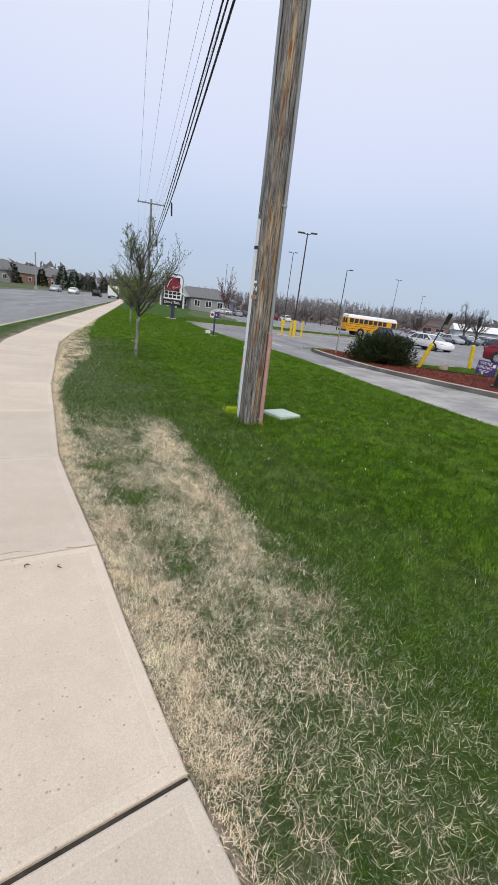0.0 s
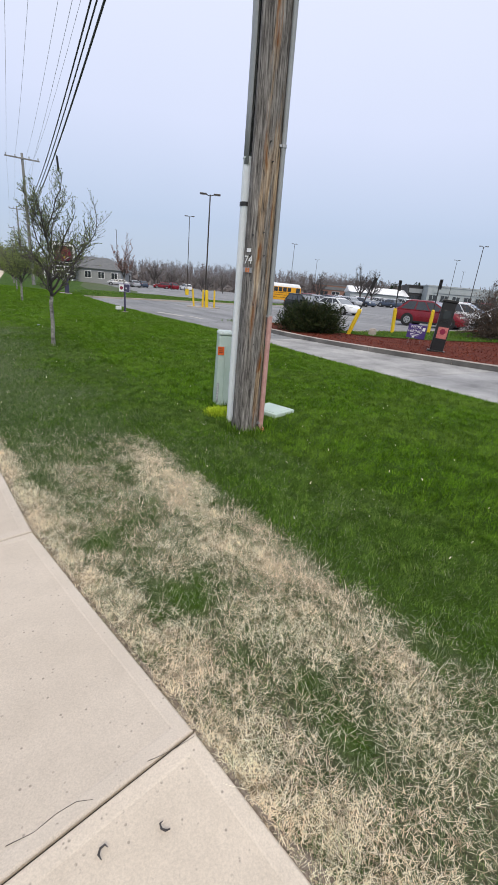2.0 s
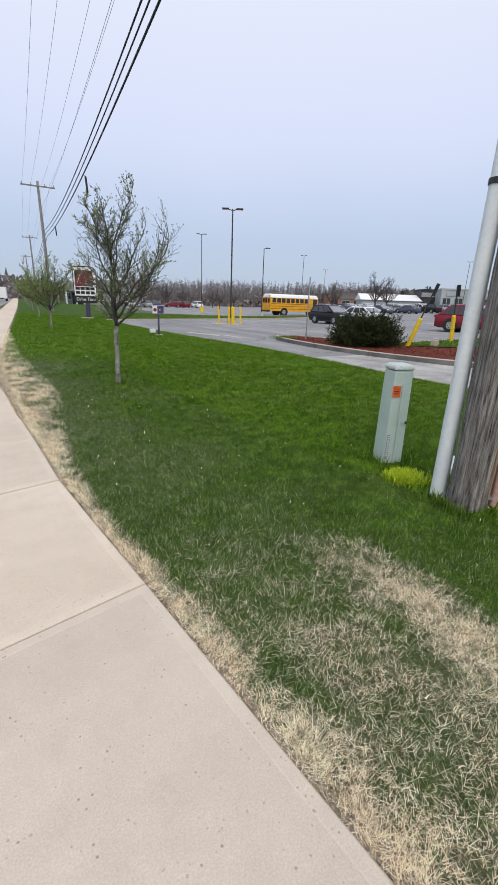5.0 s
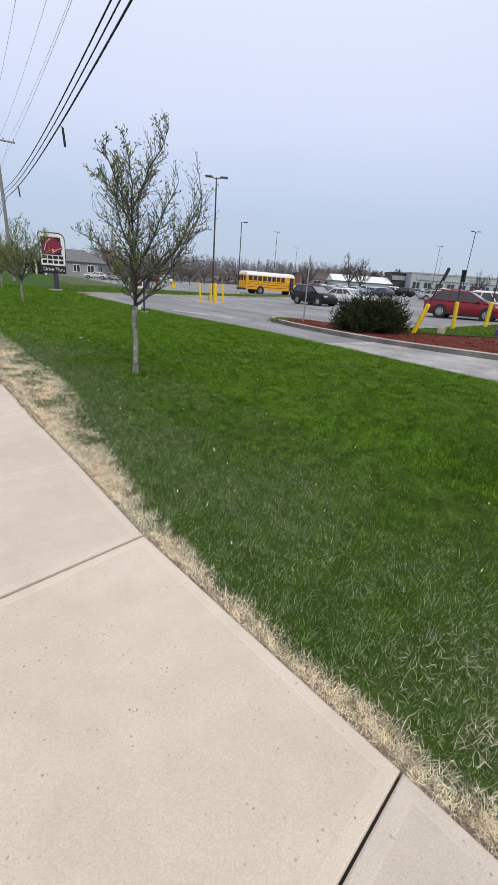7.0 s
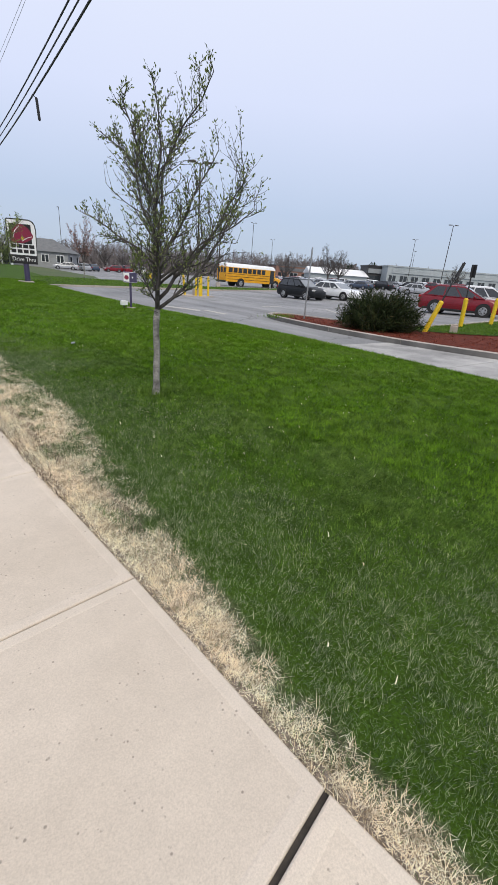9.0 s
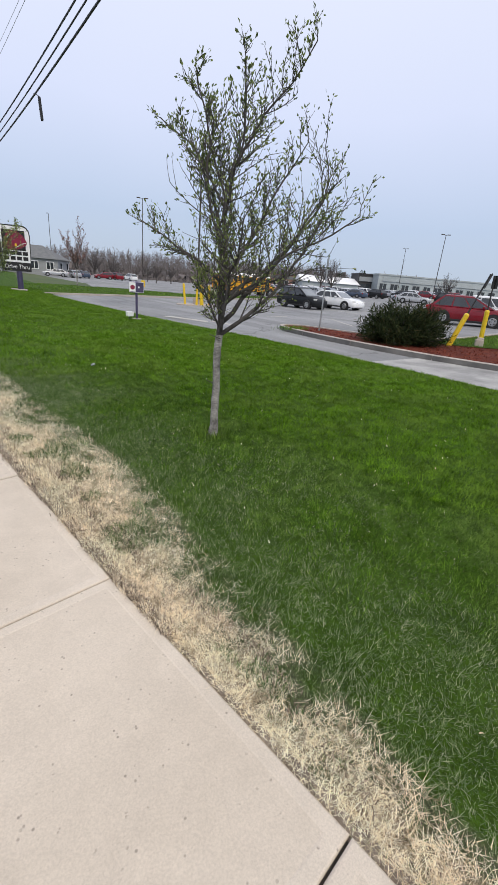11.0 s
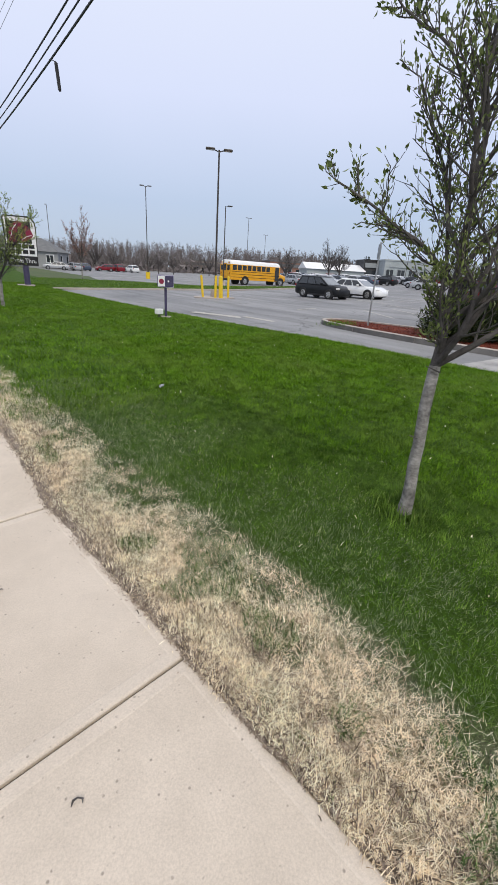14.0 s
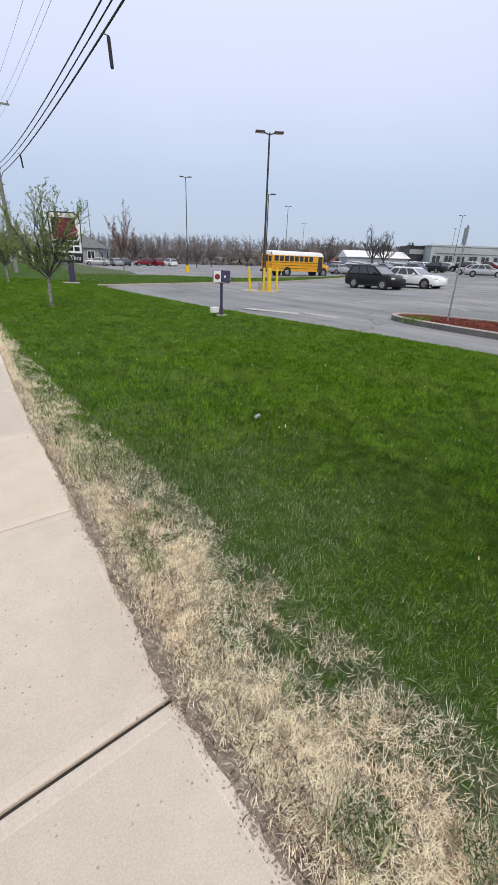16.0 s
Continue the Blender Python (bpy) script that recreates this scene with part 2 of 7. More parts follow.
TURF = grass_ground()
GREEN = blade_mat("green_grass", [(0.0, (0.022, 0.060, 0.005)), (0.4, (0.068, 0.158, 0.010)), (0.8, (0.130, 0.250, 0.022)), (0.96, (0.19, 0.31, 0.05)), (1.0, (0.38, 0.44, 0.17))], patch=(0.14, 0.215, 0.055), tuft=0.22)
LAWN = blade_mat("lawn_grass", [(0.0, (0.036, 0.095, 0.004)), (0.5, (0.104, 0.226, 0.010)), (1.0, (0.165, 0.305, 0.024))], patch=(0.14, 0.225, 0.035), tuft=0.19)
DULL = blade_mat("dull_grass", [(0.0, (0.034, 0.066, 0.022)), (0.4, (0.090, 0.150, 0.050)), (0.70, (0.165, 0.23, 0.095)), (0.88, (0.30, 0.35, 0.19)), (1.0, (0.54, 0.55, 0.38))], tuft=0.20)
STRAW = blade_mat("dead_grass", [(0.0, (0.46, 0.36, 0.25)), (0.15, (0.80, 0.69, 0.52)), (0.5, (0.95, 0.885, 0.72)), (1.0, (0.98, 0.95, 0.84))], gloss=0.7, clump=True)
DIRT = blade_mat("dry_dirt", [(0.0, (0.22, 0.175, 0.14)), (0.5, (0.36, 0.295, 0.24)), (1.0, (0.52, 0.44, 0.37))])
CRUMB = blade_mat("dead_thatch", [(0.0, (0.07, 0.053, 0.042)), (0.5, (0.22, 0.17, 0.13)), (1.0, (0.52, 0.42, 0.33))])
PALE = blade_mat("pale_grass", [(0.0, (0.075, 0.12, 0.045)), (0.5, (0.19, 0.25, 0.12)), (0.85, (0.40, 0.43, 0.26)), (1.0, (0.62, 0.61, 0.44))])
SOIL = mat("soil", (0.17, 0.135, 0.11), (0.40, 0.335, 0.275), 16, 0.95, 0.8, 70, 0.5, spec=0.1)
WALK = concrete("sidewalk_concrete", (0.565, 0.49, 0.405), (0.645, 0.565, 0.475))
RIM = concrete("tooled_concrete", (0.59, 0.515, 0.43), (0.67, 0.59, 0.50))
KERB = concrete("kerb_concrete", (0.36, 0.32, 0.29), (0.47, 0.42, 0.38))
KERBF = concrete("dark_kerb_face", (0.10, 0.098, 0.095), (0.22, 0.21, 0.20))
PAD = concrete("drive_concrete", (0.21, 0.21, 0.212), (0.46, 0.455, 0.45))
ASPH = asphalt("worn_asphalt", (0.20, 0.205, 0.215), (0.31, 0.31, 0.315))
ROADM = asphalt("road_asphalt", (0.22, 0.225, 0.23), (0.29, 0.295, 0.30))
FARG = mat("far_turf", (0.05, 0.09, 0.02), (0.11, 0.12, 0.05), 0.05, 0.95, fine=1.5, fine_amt=0.4)
MULCH = mat("red_mulch", (0.10, 0.022, 0.014), (0.19, 0.048, 0.028), 2.0, 0.9, 0.9, 55, 0.6, spec=0.15)
POLEW = pole_wood()
GREYW = mat("grey_pole_wood", (0.17, 0.165, 0.165), (0.30, 0.295, 0.29), 5, 0.85, fine=40, stretch=(1, 1, 0.1))
CONDUIT = mat("white_conduit", (0.68, 0.73, 0.76), (0.78, 0.81, 0.83), 2, 0.45, fine=30, fine_amt=0.08)
GUARD = mat("grey_guard", (0.24, 0.26, 0.275), (0.31, 0.33, 0.345), 2, 0.5, fine=30, fine_amt=0.1)
PINK = mat("faded_red_conduit", (0.42, 0.22, 0.20), (0.55, 0.33, 0.30), 5, 0.6, fine=40, fine_amt=0.15)
ORANGEC = mat("orange_conduit", (0.50, 0.17, 0.07), (0.55, 0.22, 0.10), 6, 0.6)
DARKM = mat("dark_metal", (0.035, 0.035, 0.038), (0.06, 0.058, 0.058), 4, 0.5, metal=0.3)
BRONZE = mat("bronze_paint", (0.035, 0.028, 0.024), (0.06, 0.05, 0.045), 4, 0.45)
GALV = mat("galvanised_steel", (0.33, 0.34, 0.35), (0.45, 0.46, 0.47), 7, 0.45, metal=0.6)
CABLE = mat("cable_black", (0.018, 0.018, 0.02), (0.03, 0.03, 0.033), 4, 0.55)
WIRE = mat("wire_grey", (0.38, 0.40, 0.44), (0.46, 0.48, 0.52), 4, 0.5)
PEDG = mat("pedestal_green", (0.44, 0.54, 0.49), (0.52, 0.62, 0.56), 3, 0.5, fine=60, fine_amt=0.1)
PEDW = mat("pedestal_cap", (0.55, 0.63, 0.60), (0.62, 0.69, 0.66), 3, 0.5)
ORANGE = mat("orange_sticker", (0.75, 0.10, 0.02), (0.85, 0.16, 0.03), 8, 0.5)
WHITE = mat("white_paint", (0.72, 0.73, 0.74), (0.82, 0.82, 0.82), 3, 0.45, fine_amt=0.06)
BLACK = mat("black_plastic", (0.012, 0.012, 0.013), (0.022, 0.021, 0.022), 4, 0.4)
YELLOW = mat("bollard_yellow", (0.66, 0.44, 0.015), (0.78, 0.55, 0.03), 5, 0.5, fine=25, fine_amt=0.15)
BUSY = mat("school_bus_yellow", (0.72, 0.33, 0.006), (0.80, 0.40, 0.012), 1.5, 0.35, coat=0.3)
PURPLE = mat("sign_purple", (0.055, 0.030, 0.16), (0.075, 0.045, 0.21), 5, 0.4)
PURPOST = mat("post_purple", (0.045, 0.04, 0.09), (0.07, 0.06, 0.125), 5, 0.5)
MAGENTA = mat("sign_magenta", (0.20, 0.015, 0.045), (0.27, 0.022, 0.06), 5, 0.4)
POSTER = mat("pink_poster", (0.42, 0.10, 0.10), (0.60, 0.22, 0.20), 9, 0.4)
GLASS = mat("dark_glass", (0.015, 0.018, 0.02), (0.03, 0.035, 0.04), 2, 0.08, spec=0.8, fine_amt=0.0)
SHIELD = mat("bright_glass", (0.16, 0.18, 0.20), (0.22, 0.24, 0.26), 2, 0.08, spec=0.8, fine_amt=0.0)
TYRE = mat("rubber", (0.018, 0.018, 0.018), (0.03, 0.03, 0.03), 8, 0.85)
ALLOY = mat("alloy", (0.42, 0.42, 0.43), (0.52, 0.52, 0.53), 8, 0.3, metal=0.8)
LAMPG = mat("lamp_glass", (0.6, 0.6, 0.6), (0.75, 0.75, 0.75), 8, 0.1)
TAILR = mat("tail_red", (0.30, 0.01, 0.01), (0.4, 0.02, 0.015), 8, 0.2)
CARW = mat("car_white", (0.70, 0.71, 0.73), (0.78, 0.79, 0.80), 1, 0.25, fine_amt=0.03, coat=0.6)
CARB = mat("car_black", (0.008, 0.009, 0.010), (0.013, 0.014, 0.016), 1, 0.35, fine_amt=0.05, coat=0.1, spec=0.2)
CARR = mat("car_red", (0.15, 0.004, 0.010), (0.20, 0.007, 0.016), 1, 0.28, fine_amt=0.05, coat=0.4, spec=0.3)
CARS = mat("car_silver", (0.36, 0.37, 0.39), (0.44, 0.45, 0.47), 1, 0.3, metal=0.4, fine_amt=0.05, coat=0.6)
CARD = mat("car_blue", (0.03, 0.045, 0.08), (0.04, 0.06, 0.10), 1, 0.25, fine_amt=0.05, coat=0.8)
BARK = mat("pale_bark", (0.13, 0.122, 0.115), (0.40, 0.385, 0.365), 8, 0.8, 0.9, 34, 0.5, stretch=(0.8, 0.8, 1.1), spec=0.2)
TWIG = mat("twig_bark", (0.055, 0.050, 0.049), (0.14, 0.13, 0.125), 6, 0.85, fine=50, fine_amt=0.3, spec=0.15)
BUD = blade_mat("young_leaves", [(0, (0.07, 0.10, 0.035)), (0.5, (0.14, 0.18, 0.06)), (0.85, (0.23, 0.28, 0.10)), (1, (0.35, 0.38, 0.22))])
LEAF = blade_mat("new_leaves", [(0, (0.12, 0.17, 0.045)), (0.5, (0.21, 0.28, 0.075)), (1, (0.36, 0.42, 0.15))])
REDBUD = blade_mat("red_buds", [(0, (0.20, 0.095, 0.085)), (0.6, (0.31, 0.17, 0.15)), (1, (0.46, 0.32, 0.28))])
NEEDLE = blade_mat("juniper_needles", [(0, (0.012, 0.020, 0.010)), (0.6, (0.028, 0.042, 0.016)), (0.9, (0.06, 0.075, 0.028)), (1, (0.10, 0.075, 0.035))])
CONIFER = blade_mat("conifer_needles", [(0, (0.010, 0.022, 0.012)), (1, (0.03, 0.055, 0.028))])
# bare-wood grey-brown with distance haze mixed into the colour
WOODS = blade_mat("hazed_bare_woods", [(0, (0.14, 0.122, 0.118)), (0.5, (0.19, 0.168, 0.162)), (1, (0.26, 0.235, 0.23))], gloss=0.9)
REDTWIG = blade_mat("reddish_twigs", [(0, (0.06, 0.042, 0.034)), (0.6, (0.115, 0.085, 0.068)), (1, (0.18, 0.14, 0.11))], gloss=0.9)
CHIPS = blade_mat("mulch_chips", [(0, (0.055, 0.014, 0.010)), (0.6, (0.17, 0.038, 0.022)), (1, (0.30, 0.10, 0.06))], gloss=0.9)
SIDING = mat("grey_siding", (0.27, 0.28, 0.285), (0.32, 0.33, 0.335), 1, 0.7, stretch=(1, 1, 8))
ROOFG = mat("grey_shingle", (0.13, 0.135, 0.14), (0.19, 0.195, 0.20), 2, 0.9, fine=12)
METALR = mat("pale_metal_roof", (0.33, 0.375, 0.39), (0.42, 0.46, 0.475), 0.5, 0.6)
BRICK = mat("far_brick", (0.22, 0.12, 0.09), (0.30, 0.17, 0.13), 1.5, 0.85, fine=9)
TANW = mat("tan_wall", (0.34, 0.29, 0.24), (0.42, 0.37, 0.31), 1, 0.8)
LINEY = mat("faded_line", (0.42, 0.40, 0.36), (0.56, 0.54, 0.50), 1.2, 0.8, fine=9, fine_amt=0.45)
YGRASS = blade_mat("sprayed_grass", [(0, (0.30, 0.42, 0.02)), (0.6, (0.60, 0.70, 0.05)), (1, (0.16, 0.30, 0.02))])
JOINTM = mat("joint_filler", (0.035, 0.03, 0.026), (0.075, 0.065, 0.055), 10, 0.95)


# ---- building blocks ----
def finish(name, bm, materials, smooth=False):
    me = bpy.data.meshes.new(name)
    bm.to_mesh(me)
    bm.free()
    for m in materials if isinstance(materials, (list, tuple)) else [materials]:
        me.materials.append(m)
    if smooth:
        me.polygons.foreach_set("use_smooth", [True] * len(me.polygons))
        me.set_sharp_from_angle(angle=radians(42))
    return me


def part(name, bm, material, parent=None, label="", smooth=False):
    ob = new(name, finish(name, bm, material, smooth))
    ob.parent = parent
    if label:
        tagged(ob, label)
    return ob


def thing(name, label, category, group="", kind="", at=None):
    ob = new(name)
    ob.empty_display_size = 0.1
    if at is not None:
        ob.matrix_basis = at
    return tagged(ob, label, category, group, kind)


def B():
    return bmesh.new()


def box(bm, c, s, rz=0.0, bevel=0.0, taper=1.0):
    r = bmesh.ops.create_cube(bm, size=1)
    vs = r["verts"]
    for v in vs:
        k = taper if v.co.z > 0 else 1.0
        v.co = Vector((v.co.x * s[0] * k, v.co.y * s[1] * k, v.co.z * s[2]))
    if bevel:
        es = list({e for v in vs for e in v.link_edges})
        r2 = bmesh.ops.bevel(bm, geom=es, offset=bevel, segments=2, profile=0.5, affect="EDGES")
        vs = list({v for f in r2["faces"] for v in f.verts} | {v for v in vs if v.is_valid})
    bmesh.ops.transform(bm, matrix=Matrix.Translation(c) @ Matrix.Rotation(radians(rz), 4, "Z"), verts=vs)
    return bm


def tube(bm, pts, radii, n=8, cap=True, uneven=0.0):
    """A round tube through the points, its radius going from value to value."""
    pts = [Vector(p) for p in pts]
    if isinstance(radii, (int, float)):
        radii = [radii] * len(pts)
    rings = []
    side = None
    for i, p in enumerate(pts):
        d = (pts[min(i + 1, len(pts) - 1)] - pts[max(i - 1, 0)]).normalized()
        if side is None:
            side = d.orthogonal().normalized()
        side = (side - d * side.dot(d)).normalized()
        up = d.cross(side)
        rings.append([bm.verts.new(p + (side * math.cos(a) + up * math.sin(a)) * radii[i] * (1 + uneven * random.uniform(-1, 1)))
                      for a in (2 * math.pi * k / n for k in range(n))])
    for a, b in zip(rings, rings[1:]):
        for k in range(n):
            bm.faces.new((a[k], a[(k + 1) % n], b[(k + 1) % n], b[k]))
    if cap:
        bm.faces.new(rings[0][::-1])
        bm.faces.new(rings[-1])
    return bm


def prism(bm, poly, z0, z1):
    """An upright block on a plan outline."""
    f0 = bm.faces.new([bm.verts.new((x, y, z0 if not callable(z0) else z0(x, y))) for x, y in poly])
    r = bmesh.ops.extrude_face_region(bm, geom=[f0])
    for v in r["geom"]:
        if isinstance(v, bmesh.types.BMVert):
            v.co.z = z1(v.co.x, v.co.y) if callable(z1) else z1
    bmesh.ops.recalc_face_normals(bm, faces=bm.faces)
    return bm


def raw_mesh(name, verts, faces, material, attr=None):
    """One mesh out of arrays: verts (n, 3) and equal-sided faces (m, k)."""
    me = bpy.data.meshes.new(name)
    verts, faces = np.asarray(verts, np.float32), np.asarray(faces, np.int32)
    m, k = faces.shape
    me.vertices.add(len(verts))
    me.vertices.foreach_set("co", verts.ravel())
    me.loops.add(m * k)
    me.loops.foreach_set("vertex_index", faces.ravel())
    me.polygons.add(m)
    me.polygons.foreach_set("loop_start", np.arange(0, m * k, k, dtype=np.int32))
    me.update(calc_edges=True)
    me.validate()
    for mm in material if isinstance(material, (list, tuple)) else [material]:
        me.materials.append(mm)
    if attr is not None:
        a = me.attributes.new(attr[0], "FLOAT", "POINT")
        a.data.foreach_set("value", np.asarray(attr[1], np.float32))
    return me


rng = np.random.default_rng(7)


def blades(name, xy, z, length, width, lean, material, heading=None, plain=False):
    """Bent tapering blades, three corners low and a tip, one island each."""
    n = len(xy)
    a = rng.uniform(0, 2 * np.pi, n) if heading is None else heading
    d = np.stack([np.cos(a), np.sin(a)], 1)
    s = np.stack([-d[:, 1], d[:, 0]], 1)
    w = (width * rng.uniform(0.7, 1.3, n))[:, None] / 2
    ln = length * rng.uniform(0.55, 1.25, n)
    le = lean * rng.uniform(0.4, 1.5, n)
    h1, h2 = ln * 0.6 * np.cos(le * 0.6), ln * np.cos(le)
    o1, o2 = ln * 0.6 * np.sin(le * 0.6), ln * np.sin(le)
    v = np.zeros((n, 5, 3))
    v[:, 0, :2], v[:, 1, :2] = xy - s * w, xy + s * w
    v[:, 2, :2], v[:, 3, :2] = xy + d * o1[:, None] + s * w * 0.8, xy + d * o1[:, None] - s * w * 0.8
    v[:, 4, :2] = xy + d * o2[:, None]
    v[:, 0, 2] = v[:, 1, 2] = z - 0.004
    v[:, 2, 2] = v[:, 3, 2] = z + h1
    v[:, 4, 2] = z + np.maximum(h2, 0.004)
    if plain:
        return raw_mesh(name, v[:, [0, 1, 4]].reshape(-1, 3), np.arange(3 * n).reshape(-1, 3), material)
    base = np.arange(n)[:, None] * 5
    f = np.concatenate([base + np.array([[0, 1, 2]]), base + np.array([[0, 2, 3]]), base + np.array([[3, 2, 4]])])
    return raw_mesh(name, v.reshape(-1, 3), f, material)


def words(text, size, material, m, parent, name="lettering", depth=0.002):
    cu = bpy.data.curves.new(name, "FONT")
    cu.body, cu.size, cu.extrude, cu.align_x, cu.align_y = text, size, depth, "CENTER", "CENTER"
    tmp = bpy.data.objects.new(name, cu)
    scene.collection.objects.link(tmp)
    bpy.context.view_layer.update()
    me = bpy.data.meshes.new_from_object(tmp.evaluated_get(bpy.context.evaluated_depsgraph_get()))
    bpy.data.objects.remove(tmp)
    me.materials.clear()
    me.materials.append(material)
    ob = new(name, me)
    ob.parent = parent
    ob.matrix_basis = m
    return ob


# ---- the plan ----
EDGE_Y = [-14, -8, -3, 0.45, 0.9, 1.24, 1.74, 2.3, 3.2, 3.9, 5.55, 6.17, 7.27, 8.53, 10.04, 11.53, 13.03, 14.57, 16.1, 18.4, 22, 30, 60, 110, 240]
EDGE_X = [6.7, 4.0, 1.77, 0.385, 0.222, 0.124, -0.038, -0.195, -0.487, -0.705, -1.05, -1.185, -1.415, -1.60, -1.84, -2.04, -2.24, -2.30, -2.40, -2.47, -2.52, -2.62, -3.1, -4.2, -7.5]
LAWN_Y = [-14, -5, 0, 6, 10, 14, 17.2, 20, 24.5, 29, 34, 40.5, 42, 60, 78, 110, 160]
LAWN_X = [14.3, 8.9, 7.3, 6.75, 6.62, 6.55, 6.35, 6.05, 5.4, 4.85, 4.45, 4.1, 5.0, 7.3, 8.0, 12.5, 18]
WALK_W = 1.36


def edge_x(y):
    return np.interp(y, EDGE_Y, EDGE_X)


def lawn_right(y):
    return np.interp(y, LAWN_Y, LAWN_X)


def lot_z(x, y):
    """The parking lot: nearly level, rising far off on its far flank."""
    s = x - 0.6 * y
    return -0.10 + np.where(s > 0, 0.030 * s, np.maximum(0.012 * s, -0.35))


def lawn_z(x, y):
    u = np.clip((x - edge_x(y)) / np.maximum(lawn_right(y) - edge_x(y), 0.1), 0, 1)
    return -0.02 * (1 - u) + (lot_z(lawn_right(y), y) + 0.03) * u + 0.012 * np.sin(1.7 * x + 0.6 * y) * np.sin(np.pi * u)


def straw_at(x, y):
    """How far the lawn is dead: a strip along the walk and a worn, half-green band beside the pole."""
    d = x - edge_x(y)
    w = np.interp(y, [-3, 0, 2.1, 3.7, 5.0, 6.1, 7.7, 9, 9.8, 11, 12.5, 15, 17, 20, 24, 30], [0.36, 0.36, 0.38, 0.32, 0.18, 0.11, 0.18, 0.34, 0.46, 0.60, 0.64, 0.5, 0.42, 0.3, 0.15, 0.08])
    strip = np.clip(1.3 - d / w, 0, 1) * np.interp(y, [1, 4, 6, 9, 10], [0.46, 0.52, 0.66, 0.86, 0.98])
    bx = np.interp(y, [0, 0.95, 1.3, 1.7, 2.24, 2.5, 2.95, 3.8, 4.5, 5.3, 6.0], [1.15, 1.0, 0.94, 0.83, 0.74, 0.62, 0.50, 0.38, 0.31, 0.18, 0.0])
    amount = np.interp(y, [0, 1.2, 2.4, 3.4, 4.8, 5.8], [0.06, 0.13, 0.27, 0.40, 0.34, 0.0])
    band = amount * np.clip(1.3 - np.abs(x - bx) / np.interp(y, [1, 3, 5], [0.36, 0.34, 0.26]), 0, 1)
    between = np.interp(y, [0, 1, 3, 5, 6], [0.10, 0.12, 0.13, 0.09, 0.0]) * np.clip(2.2 - d / 0.6, 0, 1)
    return np.clip(np.maximum(np.maximum(strip, band), between), 0, 1)


def smooth_noise(x, y, scale, seed):
    """Cheap value noise between 0 and 1 on arrays."""
    g = np.random.default_rng(seed).random((64, 64))
    u, v = x * scale, y * scale
    i, j = np.floor(u).astype(int), np.floor(v).astype(int)
    fu, fv = u - i, v - j
    fu, fv = fu * fu * (3 - 2 * fu), fv * fv * (3 - 2 * fv)
    q = lambda a, b: g[a % 64, b % 64]
    return (q(i, j) * (1 - fu) + q(i + 1, j) * fu) * (1 - fv) + (q(i, j + 1) * (1 - fu) + q(i + 1, j + 1) * fu) * fv


def straw_noisy(x, y):
    """Ragged patches at several sizes over the broad pattern."""
    n1 = 0.30 * smooth_noise(x, y, 3.0, 1) + 0.34 * smooth_noise(x + 0.3 * y, y, 7.5, 2) + 0.22 * smooth_noise(x, y, 17, 3) + 0.14 * smooth_noise(x, y, 38, 4)
    s = straw_at(x, y)
    return np.clip(s * 1.05 + (n1 - 0.51) * np.interp(y, [5, 8], [1.5, 2.1]) * np.clip(s * 3, 0, 1), 0, 0.97)


# ---- ground, road, walk, lot ----
gx = np.concatenate([np.linspace(-1500, -250, 8), np.linspace(-200, 260, 70), np.linspace(320, 1500, 8)])
gy = np.concatenate([np.linspace(-1500, -100, 6), np.linspace(-60, 300, 55), np.linspace(400, 1600, 8)])
GX, GY = np.meshgrid(gx, gy)
GZ = np.where(GX > 14, np.minimum(lot_z(GX, GY), 4.5) - 0.12, -0.30)
GZ = np.where((GX < 30) & (GY > -20), np.minimum(GZ, -0.4), GZ)
idx = np.arange(GX.size).reshape(GX.shape)
quads = np.stack([idx[:-1, :-1], idx[:-1, 1:], idx[1:, 1:], idx[1:, :-1]], -1).reshape(-1, 4)
ground = new("ground", raw_mesh("ground", np.stack([GX, GY, GZ], -1).reshape(-1, 3), quads, FARG))
tagged(ground, "dull green and brown open ground reaching the horizon", "ground", kind="structure")


def sheet(name, xs_of_y, ys, cols, zf, material, label, category, attr=None):
    """A ground sheet between two edges that change along y."""
    V, A = [], []
    for y in ys:
        x0, x1 = xs_of_y(y)
        for u in cols:
            x = x0 + (x1 - x0) * u
            V.append((x, y, float(zf(x, y))))
    nc = len(cols)
    V = np.array(V)
    i = np.arange(len(ys) * nc).reshape(len(ys), nc)
    f = np.stack([i[:-1, :-1], i[:-1, 1:], i[1:, 1:], i[1:, :-1]], -1).reshape(-1, 4)
    me = raw_mesh(name, V, f, material, (attr[0], attr[1](V[:, 0], V[:, 1])) if attr else None)
    me.polygons.foreach_set("use_smooth", [True] * len(me.polygons))
    return tagged(new(name, me), label, category, kind="structure")


lot = sheet("parking_lot", lambda y: (lawn_right(y) - 0.3, 260), np.concatenate([np.arange(-14, 60, 2.0), np.arange(60, 190, 8.0)]),
            np.concatenate([np.linspace(0, 0.12, 16), np.linspace(0.15, 1, 30)]), lambda x, y: lot_z(x, y), ASPH,
            "worn light grey asphalt parking lot with cracks and faded lines", "parking lot")
lawn = sheet("lawn", lambda y: (edge_x(y) + 0.0, lawn_right(y)), np.concatenate([np.arange(-14, 0, 0.5), np.arange(0, 20, 0.1), np.arange(20, 60, 1.0), np.arange(60, 161, 5.0)]),
             np.linspace(0, 1, 60) ** 1.6, lawn_z, TURF, "mown green lawn with dead straw patches along the sidewalk", "lawn", ("straw", straw_noisy))
